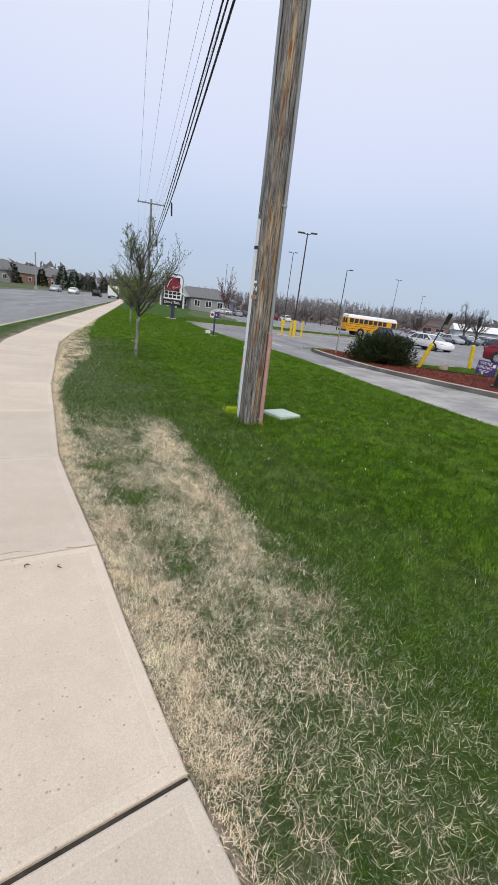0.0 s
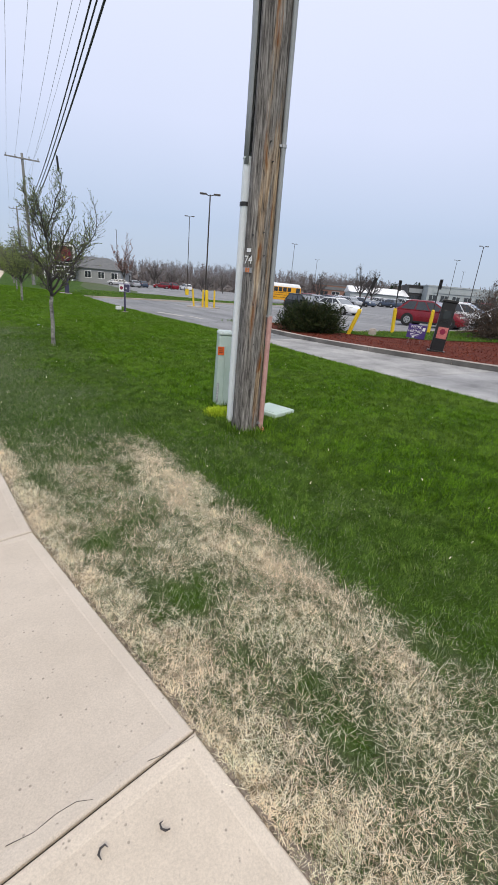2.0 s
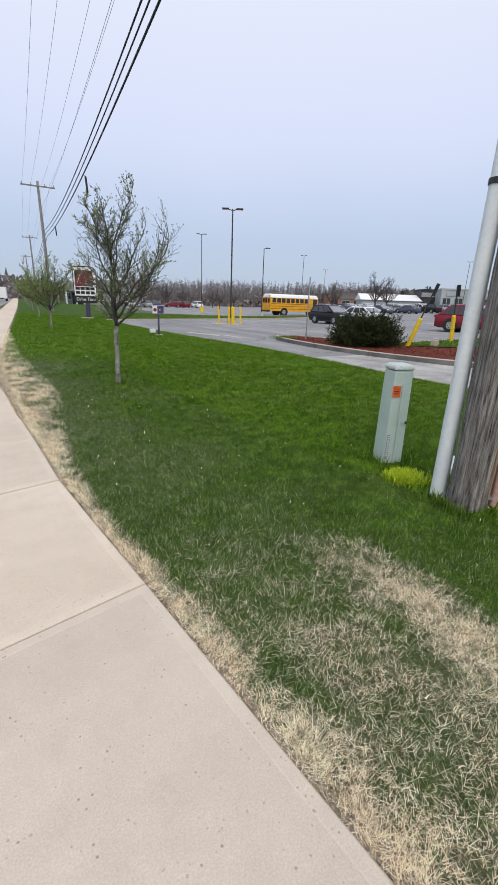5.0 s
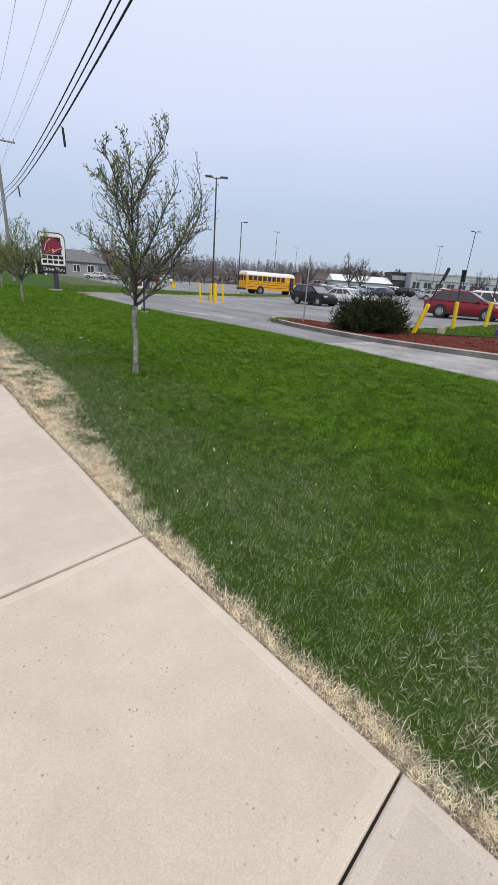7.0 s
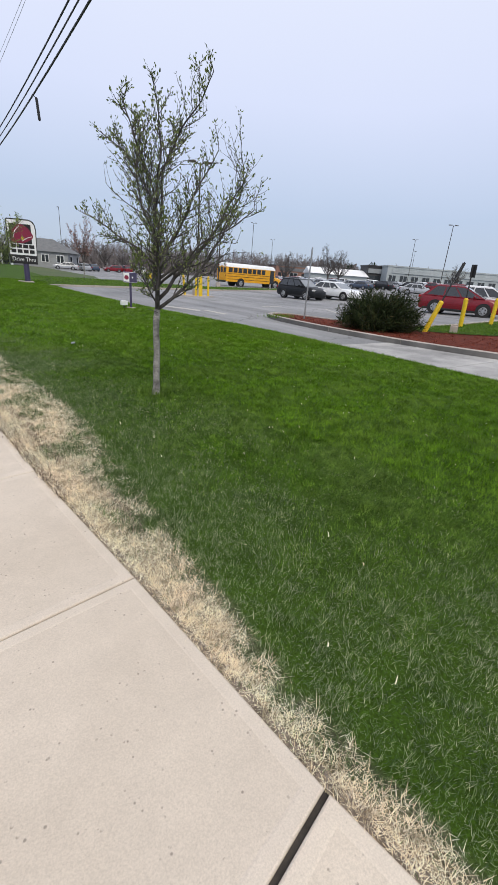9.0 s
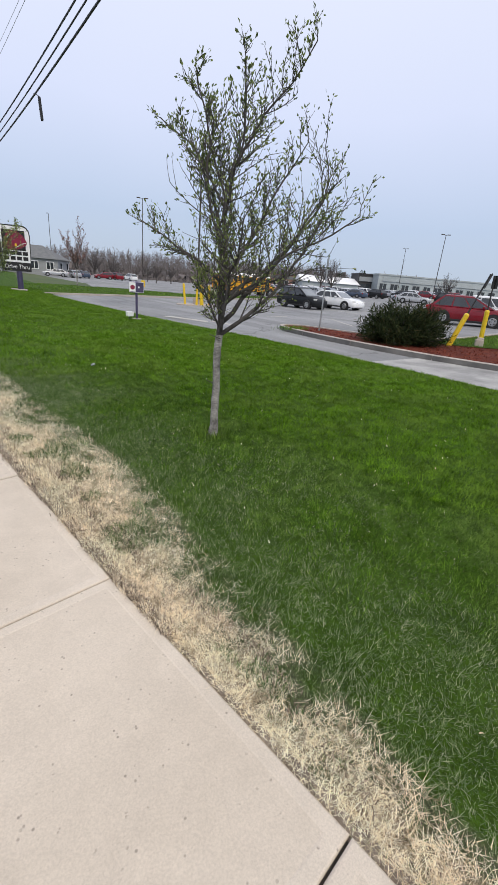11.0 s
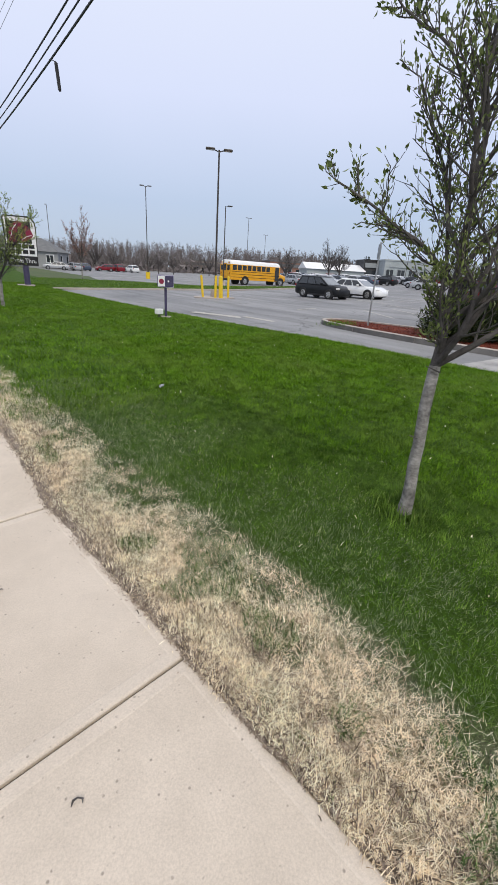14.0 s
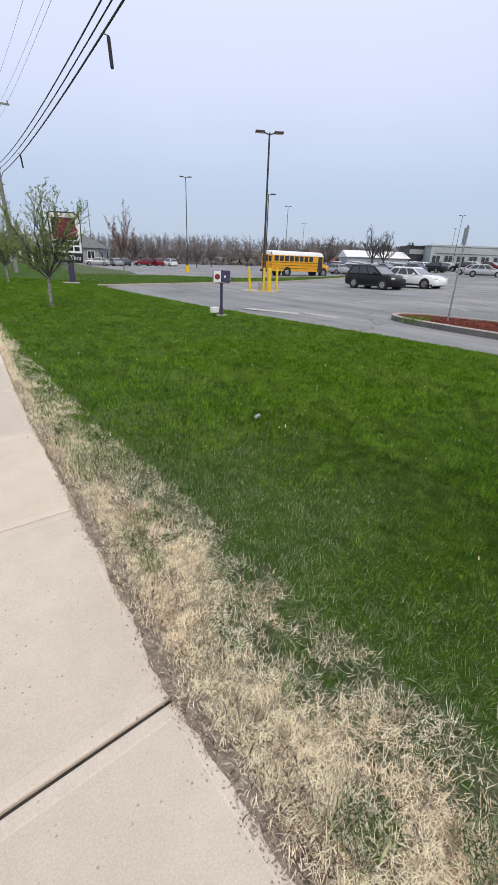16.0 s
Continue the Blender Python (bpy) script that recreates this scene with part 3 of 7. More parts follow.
road = sheet("road", lambda y: (-19.8 - 0.02 * max(y - 20, 0), -4.85 - 0.010 * max(y - 20, 0)), np.arange(-40, 420, 10.0), np.linspace(0, 1, 8), lambda x, y: -0.17, ROADM,
             "grey asphalt five lane road", "road")
verge = sheet("verge", lambda y: (-4.72 - 0.010 * max(y - 20, 0), edge_x(y) - WALK_W), np.concatenate([np.arange(-14, 30, 0.5), np.arange(30, 240, 6.0)]), np.linspace(0, 1, 8),
              lambda x, y: -0.03, TURF, "narrow grass verge between road and sidewalk", "grass", ("straw", lambda x, y: np.clip(0.8 - (edge_x(y) - WALK_W - x) * 1.6 + 0.5 * (smooth_noise(x, y, 2.5, 51) - 0.5), 0, 1)))
far_verge = sheet("far_verge", lambda y: (-60, -19.9 - 0.02 * max(y - 20, 0)), np.arange(-40, 420, 10.0), np.linspace(0, 1, 5), lambda x, y: -0.05 + 0.02 * (-19.9 - x), FARG,
                  "grass beyond the road", "grass")
# road kerbs
for nm, fx in (("road_kerb", lambda y: -4.78 - 0.010 * max(y - 20, 0)), ("road_kerb", lambda y: -19.85 - 0.02 * max(y - 20, 0))):
    bm = B()
    ys = list(np.arange(-14, 240, 6.0))
    for y0, y1 in zip(ys, ys[1:]):
        prism(bm, [(fx(y0) - 0.075, y0), (fx(y0) + 0.075, y0), (fx(y1) + 0.075, y1 - 0.01), (fx(y1) - 0.075, y1 - 0.01)], -0.2, -0.02)
    tagged(part(nm, bm, KERB), "grey concrete kerb along the road", "kerb", kind="structure")
# road lines
for x0, dash in ((-8.1, 1), (-11.9, 0), (-12.15, 0), (-15.9, 1)):
    bm = B()
    y = 0.0
    while y < 200:
        step = 3.0 if dash else 12.0
        box(bm, (x0 - 0.016 * max(y - 20, 0), y + step / 2, -0.163), (0.11, step, 0.004))
        y += 12.0
    tagged(part("lane_marking", bm, LINEY), "faded painted lane line on the road", "road marking", kind="structure")

# soil lip between slab and turf
bm = B()
ys = np.concatenate([np.arange(-3, 20, 0.12), np.arange(20, 60, 2.0)])
prev = None
for y in ys:
    e = float(edge_x(y))
    wob = 0.01 + 0.06 * float(smooth_noise(np.array(e), np.array(y), 4.0, 9))
    row = [bm.verts.new((e - 0.012, y, -0.03)), bm.verts.new((e + 0.015, y, -0.016)), bm.verts.new((e + wob, y, -0.012)), bm.verts.new((e + wob + 0.04, y, -0.035))]
    if prev:
        for k in range(3):
            bm.faces.new((prev[k], prev[k + 1], row[k + 1], row[k]))
    prev = row
tagged(part("soil_lip", bm, SOIL, smooth=True), "strip of bare brown soil along the sidewalk", "soil", kind="structure")

sidewalk = thing("sidewalk", "pale tan concrete sidewalk of scored slabs", "sidewalk", kind="structure")
bm = B()
ys = list(np.arange(-14, 40, 1.0)) + list(np.arange(40, 240, 5.0))
for y0, y1 in zip(ys, ys[1:]):
    a, b2 = float(edge_x(y0)), float(edge_x(y1))
    prism(bm, [(a - WALK_W, y0), (a - 0.01, y0), (b2 - 0.01, y1), (b2 - WALK_W, y1)], -0.12, -0.022)
part("joint_bed", bm, JOINTM, sidewalk, "dark filler in the joints")
JOINTS = [-11.4, -9.88, -8.36, -6.84, -5.32, -3.8, -2.28, -0.75, 0.778, 2.296, 3.905, 5.555, 7.268, 8.522, 10.024, 11.535, 13.041, 14.565, 16.088]
while JOINTS[-1] < 200:
    JOINTS.append(JOINTS[-1] + 1.524)


def walk_normal(y):
    t = Vector((float(edge_x(y + 0.6) - edge_x(y - 0.6)), 1.2, 0)).normalized()
    return Vector((-t.y, t.x, 0)), t


def joint_way(y):
    """The way a joint runs across the walk, not always square to its edge."""
    a = radians(float(np.interp(y, [-3, 0.78, 2.3, 7.3, 8.5, 10, 13, 20], [-158, -159, -163, -163.2, -169.5, -169.7, -171, -177])))
    return Vector((math.cos(a), math.sin(a), 0))


def slab(y0, y1, gap0, gap1, seed):
    """One slab with a tooled rim and eased edges."""
    r = random.Random(seed)
    (_, t0), (_, t1) = walk_normal(y0), walk_normal(y1)
    n0, n1 = joint_way(y0), joint_way(y1)
    ym = (y0 + y1) / 2
    nm, _ = walk_normal(ym)
    P0, P1, PM = (Vector((float(edge_x(q)), q, 0)) for q in (y0, y1, ym))
    P0, P1 = P0 + t0 * gap0, P1 - t1 * gap1
    ring = [P0, PM, P1, P1 + n1 * WALK_W, PM + nm * WALK_W, P0 + n0 * WALK_W]
    c = sum(ring, Vector()) / 6
    dz = r.uniform(-0.003, 0.003)
    bm = B()
    levels = []
    for inset, z in ((0.0, -0.1), (0.0, -0.008), (0.003, -0.003), (0.009, 0.0), (0.052, 0.0), (0.06, -0.0018)):
        lv = []
        for k, p in enumerate(ring):
            a, b2 = ring[k - 1], ring[(k + 1) % 6]
            e1, e2 = (p - a).normalized(), (b2 - p).normalized()
            m1, m2 = Vector((-e1.y, e1.x, 0)), Vector((-e2.y, e2.x, 0))
            mm = m1 + m2
            mm = mm / max(mm.dot(m1), 0.3)
            lv.append(bm.verts.new(p + mm * inset + Vector((0, 0, z + dz))))
        levels.append(lv)
    for a, b2 in zip(levels, levels[1:]):
        for k in range(6):
            f = bm.faces.new((a[k], a[(k + 1) % 6], b2[(k + 1) % 6], b2[k]))
            f.material_index = 1
    bm.faces.new(levels[-1])
    return bm


for i, (y0, y1) in enumerate(zip(JOINTS, JOINTS[1:])):
    if y0 < 60:
        g0 = 0.011 if abs(y0 - 7.266) < 0.1 or abs(y0 - 0.778) < 0.1 or abs(y0 - 13.041) < 0.1 else 0.005
        g1 = 0.011 if abs(y1 - 7.266) < 0.1 or abs(y1 - 0.778) < 0.1 or abs(y1 - 13.041) < 0.1 else 0.005
        part("slab", slab(y0, y1, g0, g1, i), [WALK, RIM], sidewalk)
bm = B()
ys = list(np.arange(JOINTS[[k for k, q in enumerate(JOINTS) if q >= 60][0]], 240, 6.0))
for y0, y1 in zip(ys, ys[1:]):
    a, b2 = float(edge_x(y0)), float(edge_x(y1))
    prism(bm, [(a - WALK_W, y0), (a, y0), (b2, y1), (b2 - WALK_W, y1)], -0.1, 0.0)
tagged(part("far_slabs", bm, WALK, sidewalk), kind="stuff")

# dirt washed over the slab edge
bm = B()
prev = None
for y in np.arange(11.6, 15.0, 0.02):
    e = float(edge_x(y))
    k = math.sin(math.pi * (y - 11.6) / 3.4) ** 0.5 if 11.6 < y < 15.0 else 0.0
    w = k * (0.008 + 0.075 * float(smooth_noise(np.array(3.1), np.array(y), 4.0, 61)) * (0.3 + 0.7 * float(smooth_noise(np.array(1.0), np.array(y), 22.0, 62))))
    row = [bm.verts.new((e - w, y, 0.0012)), bm.verts.new((e - w * 0.5, y, 0.006)), bm.verts.new((e + 0.03, y, 0.004)), bm.verts.new((e + 0.12, y, -0.03))]
    if prev:
        for q in range(3):
            bm.faces.new((prev[q], prev[q + 1], row[q + 1], row[q]))
    prev = row
tagged(part("dirt_spill", bm, SOIL, smooth=True), "brown dirt washed onto the sidewalk edge", "soil", kind="structure")


# ---- lawn blades ----
def scatter(x0, x1, y0, y1, per_m2):
    n = int((x1 - x0) * (y1 - y0) * per_m2)
    p = np.stack([rng.uniform(x0, x1, n), rng.uniform(y0, y1, n)], 1)
    d = p[:, 0] - edge_x(p[:, 1])
    return p[(d > 0.015) & (p[:, 0] < lawn_right(p[:, 1]) - 0.02)]


def clumpy(p, scale, seed, floor):
    return p[rng.random(len(p)) < floor + (1 - floor) * smooth_noise(p[:, 0], p[:, 1], scale, seed)]


def tufts(p, scale, seed, length, lean, stray=0.9, vary=1.0):
    """Tufts that lie one way together: a heading, a length and a lean for every blade."""
    a = 7.0 * smooth_noise(p[:, 0], p[:, 1], scale, seed) + 3.0 * smooth_noise(p[:, 0], p[:, 1], 0.8, seed + 1) + rng.normal(0, stray, len(p))
    h = smooth_noise(p[:, 0], p[:, 1], scale * 1.3, seed + 2)
    return a, length * (1 + 0.76 * vary * (h - 0.5)), lean * (1 - 0.5 * vary * (h - 0.5))


def stuff(name, me, parent):
    ob = new(name, me)
    ob.parent = parent
    return tagged(ob, kind="stuff")


def sow(name, p, scale, seed, length, width, lean, material, parent, lift=0.0, plain=True, stray=0.9, vary=1.0):
    a, ln, le = tufts(p, scale, seed, length, lean, stray, vary)
    return stuff(name, blades(name, p, lawn_z(p[:, 0], p[:, 1]) + lift, ln, width, le, material, a, plain), parent)


turf_blades = thing("grass", "short mown green grass blades with paler dry tips", "grass", kind="stuff")
near = clumpy(scatter(-2.4, 3.2, 0.2, 16.5, 17000), 11, 21, 0.45)
near = near[near[:, 0] - edge_x(near[:, 1]) < 2.6]
st = straw_noisy(near[:, 0], near[:, 1])
green = near[rng.random(len(near)) > st * 0.93]
away = green[:, 0] - edge_x(green[:, 1])
fz = smooth_noise(green[:, 0], green[:, 1], 1.1, 31) + 0.9 * np.clip(1.3 - away / 1.3, 0, 1)
pale = rng.random(len(green)) < np.clip(0.55 * fz - 0.20, 0, 0.5) * np.clip(smooth_noise(green[:, 0], green[:, 1], 6, 33) * 2.2 - 0.4, 0.05, 1)
dull = rng.random(len(green)) < np.clip(3.0 * straw_at(green[:, 0], green[:, 1]) + 1.5 - away / 1.45 + 0.9 * (smooth_noise(green[:, 0], green[:, 1], 1.6, 35) - 0.5), 0, 1)
sow("dull_blades", green[~pale & dull], 14, 71, 0.038, 0.0030, 1.0, DULL, turf_blades, stray=1.5)
sow("near_blades", green[~pale & ~dull], 11, 72, 0.048, 0.0038, 1.0, GREEN, turf_blades, stray=1.1)
sow("pale_blades", green[pale], 14, 71, 0.038, 0.0025, 1.1, PALE, turf_blades, 0.002, stray=1.5)
mid = clumpy(scatter(-2.0, 7.2, 0.0, 20, 6000), 7, 22, 0.7)
mid = mid[mid[:, 0] - edge_x(mid[:, 1]) > 2.5]
sow("lawn_blades", mid, 8, 73, 0.058, 0.0068, 1.0, LAWN, turf_blades, stray=1.2, vary=0.8)
far = clumpy(scatter(-2.6, 6.7, 15, 46, 1900), 3.5, 23, 0.65)
far = far[far[:, 0] - edge_x(far[:, 1]) > 0.1]
sow("far_blades", far, 5, 74, 0.066, 0.0115, 1.0, LAWN, turf_blades, stray=1.3, vary=0.6)
straw_thing = thing("dead_grass", "dry straw coloured dead grass along the sidewalk", "dead grass", kind="stuff")
dead = np.concatenate([scatter(-2.4, 2.2, 0.2, 6.5, 40000), scatter(-2.6, 1.2, 6.5, 24, 26000)])
dead = dead[rng.random(len(dead)) < straw_noisy(dead[:, 0], dead[:, 1])]
lift = rng.uniform(0, 0.016, len(dead))
first = dead[:, 1] < 6.5
for q, lf, ln, wd in ((dead[first], lift[first], 0.042, 0.0024), (dead[~first], lift[~first], 0.044, 0.0028)):
    sow("straw_blades", q, 16, 75, ln, wd, 1.35, STRAW, straw_thing, lf, stray=2.2)
# longer pale straws lying flat on top
top = np.concatenate([scatter(-2.4, 2.2, 0.2, 6.5, 3600), scatter(-2.6, 1.2, 6.5, 24, 1700)])
top = top[rng.random(len(top)) < np.clip(straw_noisy(top[:, 0], top[:, 1]) * 1.5 - 0.05, 0, 1)]
sow("loose_straw", top, 9, 77, 0.062, 0.0026, 1.42, STRAW, straw_thing, rng.uniform(0.012, 0.024, len(top)), stray=1.8)
# brown thatch low between the straws
low = np.concatenate([scatter(-2.4, 2.0, 0.2, 6.5, 9000), scatter(-2.6, 1.2, 6.5, 20, 6000)])
low = low[rng.random(len(low)) < straw_noisy(low[:, 0], low[:, 1]) * np.where((low[:, 1] < 4.6) & (low[:, 0] - edge_x(low[:, 1]) < 0.34), 2.0, 0.8) * smooth_noise(low[:, 0], low[:, 1], 6, 48)]
sow("thatch", low, 9, 76, 0.040, 0.0036, 1.45, CRUMB, straw_thing, 0.004)
lip = np.stack([np.zeros(15000), rng.uniform(0.2, 26, 15000)], 1)
lip[:, 0] = edge_x(lip[:, 1]) + rng.uniform(0.0, 0.08, len(lip))
lip = clumpy(lip, 5, 41, 0.2)
stuff("edge_blades", blades("edge_blades", lip, lawn_z(lip[:, 0], lip[:, 1]), 0.036, 0.0028, 1.5, STRAW), straw_thing)
# matted thatch and straws lying over the slab's edge
thatch = np.stack([np.zeros(26000), rng.uniform(9.5, 18, 26000)], 1)
thatch[:, 0] = edge_x(thatch[:, 1]) + rng.normal(0.035, 0.04, len(thatch)) * np.interp(thatch[:, 1], [9.5, 11.5, 13, 15, 18], [0.5, 0.8, 1.2, 1.1, 0.8])
thatch = clumpy(thatch, 7, 43, 0.05)
thatch = thatch[(thatch[:, 0] > edge_x(thatch[:, 1]) - 0.015) | ((rng.random(len(thatch)) < 0.08) & (thatch[:, 0] > edge_x(thatch[:, 1]) - 0.09))]
over = thatch[:, 0] < edge_x(thatch[:, 1]) + 0.01
tz = np.where(over, 0.007, lawn_z(thatch[:, 0], thatch[:, 1]) + 0.02)
crumbs = np.stack([np.zeros(9000), rng.uniform(11.0, 15.6, 9000)], 1)
crumbs[:, 0] = edge_x(crumbs[:, 1]) - np.abs(rng.normal(0, 0.024, len(crumbs))) * np.interp(crumbs[:, 1], [11, 12.5, 14.5, 15.6], [0.2, 1, 1, 0.3])
crumbs = clumpy(crumbs, 6, 49, 0.0)
stuff("dirt_crumbs", blades("dirt_crumbs", crumbs, np.full(len(crumbs), 0.003), 0.010, 0.006, 1.5, DIRT), straw_thing)
half = rng.random(len(thatch)) < 0.55
stuff("thatch", blades("thatch", thatch[half], tz[half], 0.030, 0.0045, 1.5, CRUMB), straw_thing)
stuff("loose_straw", blades("loose_straw", thatch[~half], tz[~half], 0.040, 0.0026, 1.5, STRAW), straw_thing)
furrow = np.stack([np.zeros(16000), rng.uniform(8.5, 17, 16000)], 1)
furrow[:, 0] = edge_x(furrow[:, 1]) + 0.20 + 0.16 * (smooth_noise(furrow[:, 1], furrow[:, 1] * 0, 1.4, 45) - 0.5) + rng.normal(0, 0.035, len(furrow))
furrow = clumpy(furrow, 5, 46, 0.0)[::2]
stuff("thatch", blades("thatch", furrow, lawn_z(furrow[:, 0], furrow[:, 1]) + 0.012, 0.036, 0.004, 1.3, CRUMB), straw_thing)
# green tufts that came through the dead strip
shoots = scatter(-2.6, 0.6, 8.5, 20, 9000)
shoots = shoots[(smooth_noise(shoots[:, 0], shoots[:, 1], 4.2, 47) > np.interp(shoots[:, 1], [8, 12, 14, 17], [0.72, 0.68, 0.52, 0.42])) & (shoots[:, 0] - edge_x(shoots[:, 1]) > 0.14) & (straw_noisy(shoots[:, 0], shoots[:, 1]) > 0.3)]
stuff("green_shoots", blades("green_shoots", shoots, lawn_z(shoots[:, 0], shoots[:, 1]) + 0.008, 0.042, 0.0036, 1.0, DULL), turf_blades)
# sprayed locating mark beside the pole
sp = np.stack([rng.normal(1.53, 0.075, 2200), rng.normal(6.13, 0.07, 2200)], 1)
spray = thing("sprayed_mark", "bright yellow locating paint sprayed on the grass", "paint mark", kind="stuff")
stuff("painted_blades", blades("painted_blades", sp, lawn_z(sp[:, 0], sp[:, 1]) + 0.004, 0.075, 0.009, 0.7, YGRASS), spray)
# taller tufts round the bases that the mower misses
for cx, cy, r0, n in ((1.605, 5.53, 0.20, 500), (1.75, 6.6, 0.18, 300), (-0.14, 11.815, 0.12, 350), (-0.75, 26.9, 0.15, 200)):
    a = rng.uniform(0, 2 * np.pi, n)
    rr = r0 + np.abs(rng.normal(0, 0.06, n))
    q = np.stack([cx + rr * np.cos(a), cy + rr * np.sin(a)], 1)
    stuff("tuft", blades("tuft", q, lawn_z(q[:, 0], q[:, 1]), 0.11, 0.006, 0.5, GREEN), turf_blades)
# small dandelions and bits lying on the lawn
bits = thing("lawn_litter", "small pale leaves and bits of straw on the lawn", "litter", kind="stuff")
q = scatter(-2.2, 5.5, 1, 22, 3)
stuff("fallen_bits", blades("fallen_bits", q, lawn_z(q[:, 0], q[:, 1]) + 0.045, 0.03, 0.007, 1.4, STRAW), bits)


# ---- utility pole beside the walk ----
POLE = Vector((1.605, 5.53, 0))
LEAN = Vector((-0.020, -0.015, 1)).normalized()
pole = thing("utility_pole", "weathered grey and tan wooden utility pole in the lawn", "utility pole", at=Matrix.Translation((POLE.x, POLE.y, float(lawn_z(1.60, 5.53)) - 0.03)) @ Matrix.Scale(1.1, 4))
bm = B()
rings = []
N, ROWS_UP = 40, 90
cracks = [(random.uniform(0, 6.28), random.uniform(0, 9), random.uniform(0.5, 2.5), random.uniform(0.005, 0.013)) for _ in range(26)]
for i in range(ROWS_UP + 1):
    z = 11.6 * (i / ROWS_UP) ** 1.25
    r = 0.141 - 0.0040 * z
    row = []
    for k in range(N):
        a = 2 * math.pi * k / N
        q = r + 0.0035 * math.sin(5 * a + 1.3 * z) + random.uniform(-0.0016, 0.0016)
        for ca, cz, cl, cd in cracks:
            if cz < z < cz + cl and abs((a - ca + 3.14159) % 6.28318 - 3.14159) < 0.09:
                q -= cd
        if z < 0.12:
            q += random.uniform(-0.010, 0.006)
        c = LEAN * z
        row.append(bm.verts.new((c.x + q * math.cos(a), c.y + q * math.sin(a), c.z)))
    rings.append(row)
for a, b2 in zip(rings, rings[1:]):
    for k in range(N):
        bm.faces.new((a[k], a[(k + 1) % N], b2[(k + 1) % N], b2[k]))
bm.faces.new(rings[-1])
part("pole", bm, POLEW, pole, "split weathered grey wood with bare tan streaks", smooth=True)
side = Vector((-0.33, 0.945, 0)).normalized()
cpos = lambda z, d: (LEAN * z) + side * d
bm = B()
tube(bm, [cpos(0, 0.215), cpos(1.2, 0.212), cpos(2.55, 0.206)], [0.058, 0.056, 0.055], 20)
conduit = part("conduit", bm, CONDUIT, pole, "white plastic riser pipe", smooth=True)
bm = B()
tube(bm, [cpos(2.55, 0.206), cpos(2.56, 0.206)], [0.059, 0.059], 20)
part("conduit_collar", bm, CONDUIT, conduit)
bm = B()
tube(bm, [cpos(2.17, 0.208), cpos(2.205, 0.208)], [0.062, 0.062], 20)
part("conduit_strap", bm, DARKM, conduit, "dark steel strap")
# open-backed cable guard above the pipe
bm = B()
prof = [(-0.052, -0.03), (-0.05, 0.02), (-0.035, 0.048), (0, 0.058), (0.035, 0.048), (0.05, 0.02), (0.052, -0.03)]
across = Vector((side.y, -side.x, 0))
prev = None
for z, gap in ((2.5, 0.19), (3.0, 0.186), (3.4, 0.184), (4.0, 0.20), (4.6, 0.20), (5.4, 0.19), (8.0, 0.17)):
    row = [bm.verts.new(LEAN * z + side * (gap + v) + across * u) for u, v in prof]
    if prev:
        for k in range(len(prof) - 1):
            bm.faces.new((prev[k], prev[k + 1], row[k + 1], row[k]))
    prev = row
ob = part("cable_guard", bm, GUARD, pole, "grey moulded cable guard", smooth=True)
so = ob.modifiers.new("wall", "SOLIDIFY")
so.thickness = 0.006
bm = B()
tube(bm, [cpos(2.6, 0.165), cpos(3.3, 0.162), cpos(3.8, 0.172), cpos(4.5, 0.168), cpos(8.0, 0.14)], 0.018, 10)
part("riser_cable", bm, CABLE, pole, "black cable behind the guard", smooth=True)
s2 = Vector((0.68, -0.73, 0)).normalized()
c2 = lambda z, d: (LEAN * z) + s2 * d
bm = B()
tube(bm, [c2(0.06, 0.175), c2(0.5, 0.171), c2(1.22, 0.168)], 0.026, 16)
pink = part("small_conduit", bm, PINK, pole, "sun-faded red plastic conduit", smooth=True)
bm = B()
tube(bm, [c2(-0.05, 0.225), c2(0.01, 0.205), c2(0.065, 0.187)], 0.0255, 14)
part("conduit_elbow", bm, ORANGEC, pink, "orange lower bend", smooth=True)
bm = B()
tube(bm, [c2(1.2, 0.160), c2(2.5, 0.152), c2(4.2, 0.144), c2(8.0, 0.129)], 0.021, 14)
grey_pipe = part("grey_conduit", bm, GUARD, pole, "grey plastic conduit", smooth=True)
for z in (0.12, 1.22, 2.62):
    bm = B()
    tube(bm, [c2(z - 0.012, 0.165 - 0.005 * z), c2(z + 0.012, 0.165 - 0.005 * z)], 0.0265, 14)
    box(bm, c2(z, 0.138), (0.04, 0.05, 0.02), rz=-37)
    part("pipe_clamp", bm, GALV, pink if z < 2 else grey_pipe, "steel pipe clamp")
front = Vector((-0.93, -0.37, 0)).normalized()
front_m = Matrix.Translation(LEAN * 1.70 + front * 0.1395) @ Matrix(((-front.y, 0, front.x, 0), (front.x, 0, front.y, 0), (0, 1, 0, 0), (0, 0, 0, 1)))
words("74", 0.10, WHITE, front_m, pole, "pole_number")
bm = B()
box(bm, (0, 0, 0), (0.05, 0.03, 0.004))
part("small_tag", bm, WHITE, pole, "small white tag").matrix_basis = front_m @ Matrix.Translation((0, 0.085, 0.001))
bm = B()
box(bm, (0, 0, 0), (0.11, 0.045, 0.004), bevel=0.0018)
tag = part("metal_tag", bm, GALV, pole, "pale metal tag with orange mark")
tag.matrix_basis = front_m @ Matrix.Translation((0, -0.085, 0.001))
for dx in (-0.012, 0.016):
    bm = B()
    box(bm, (dx, 0, 0.0035), (0.022, 0.04, 0.003))
    part("orange_mark", bm, ORANGEC, tag)
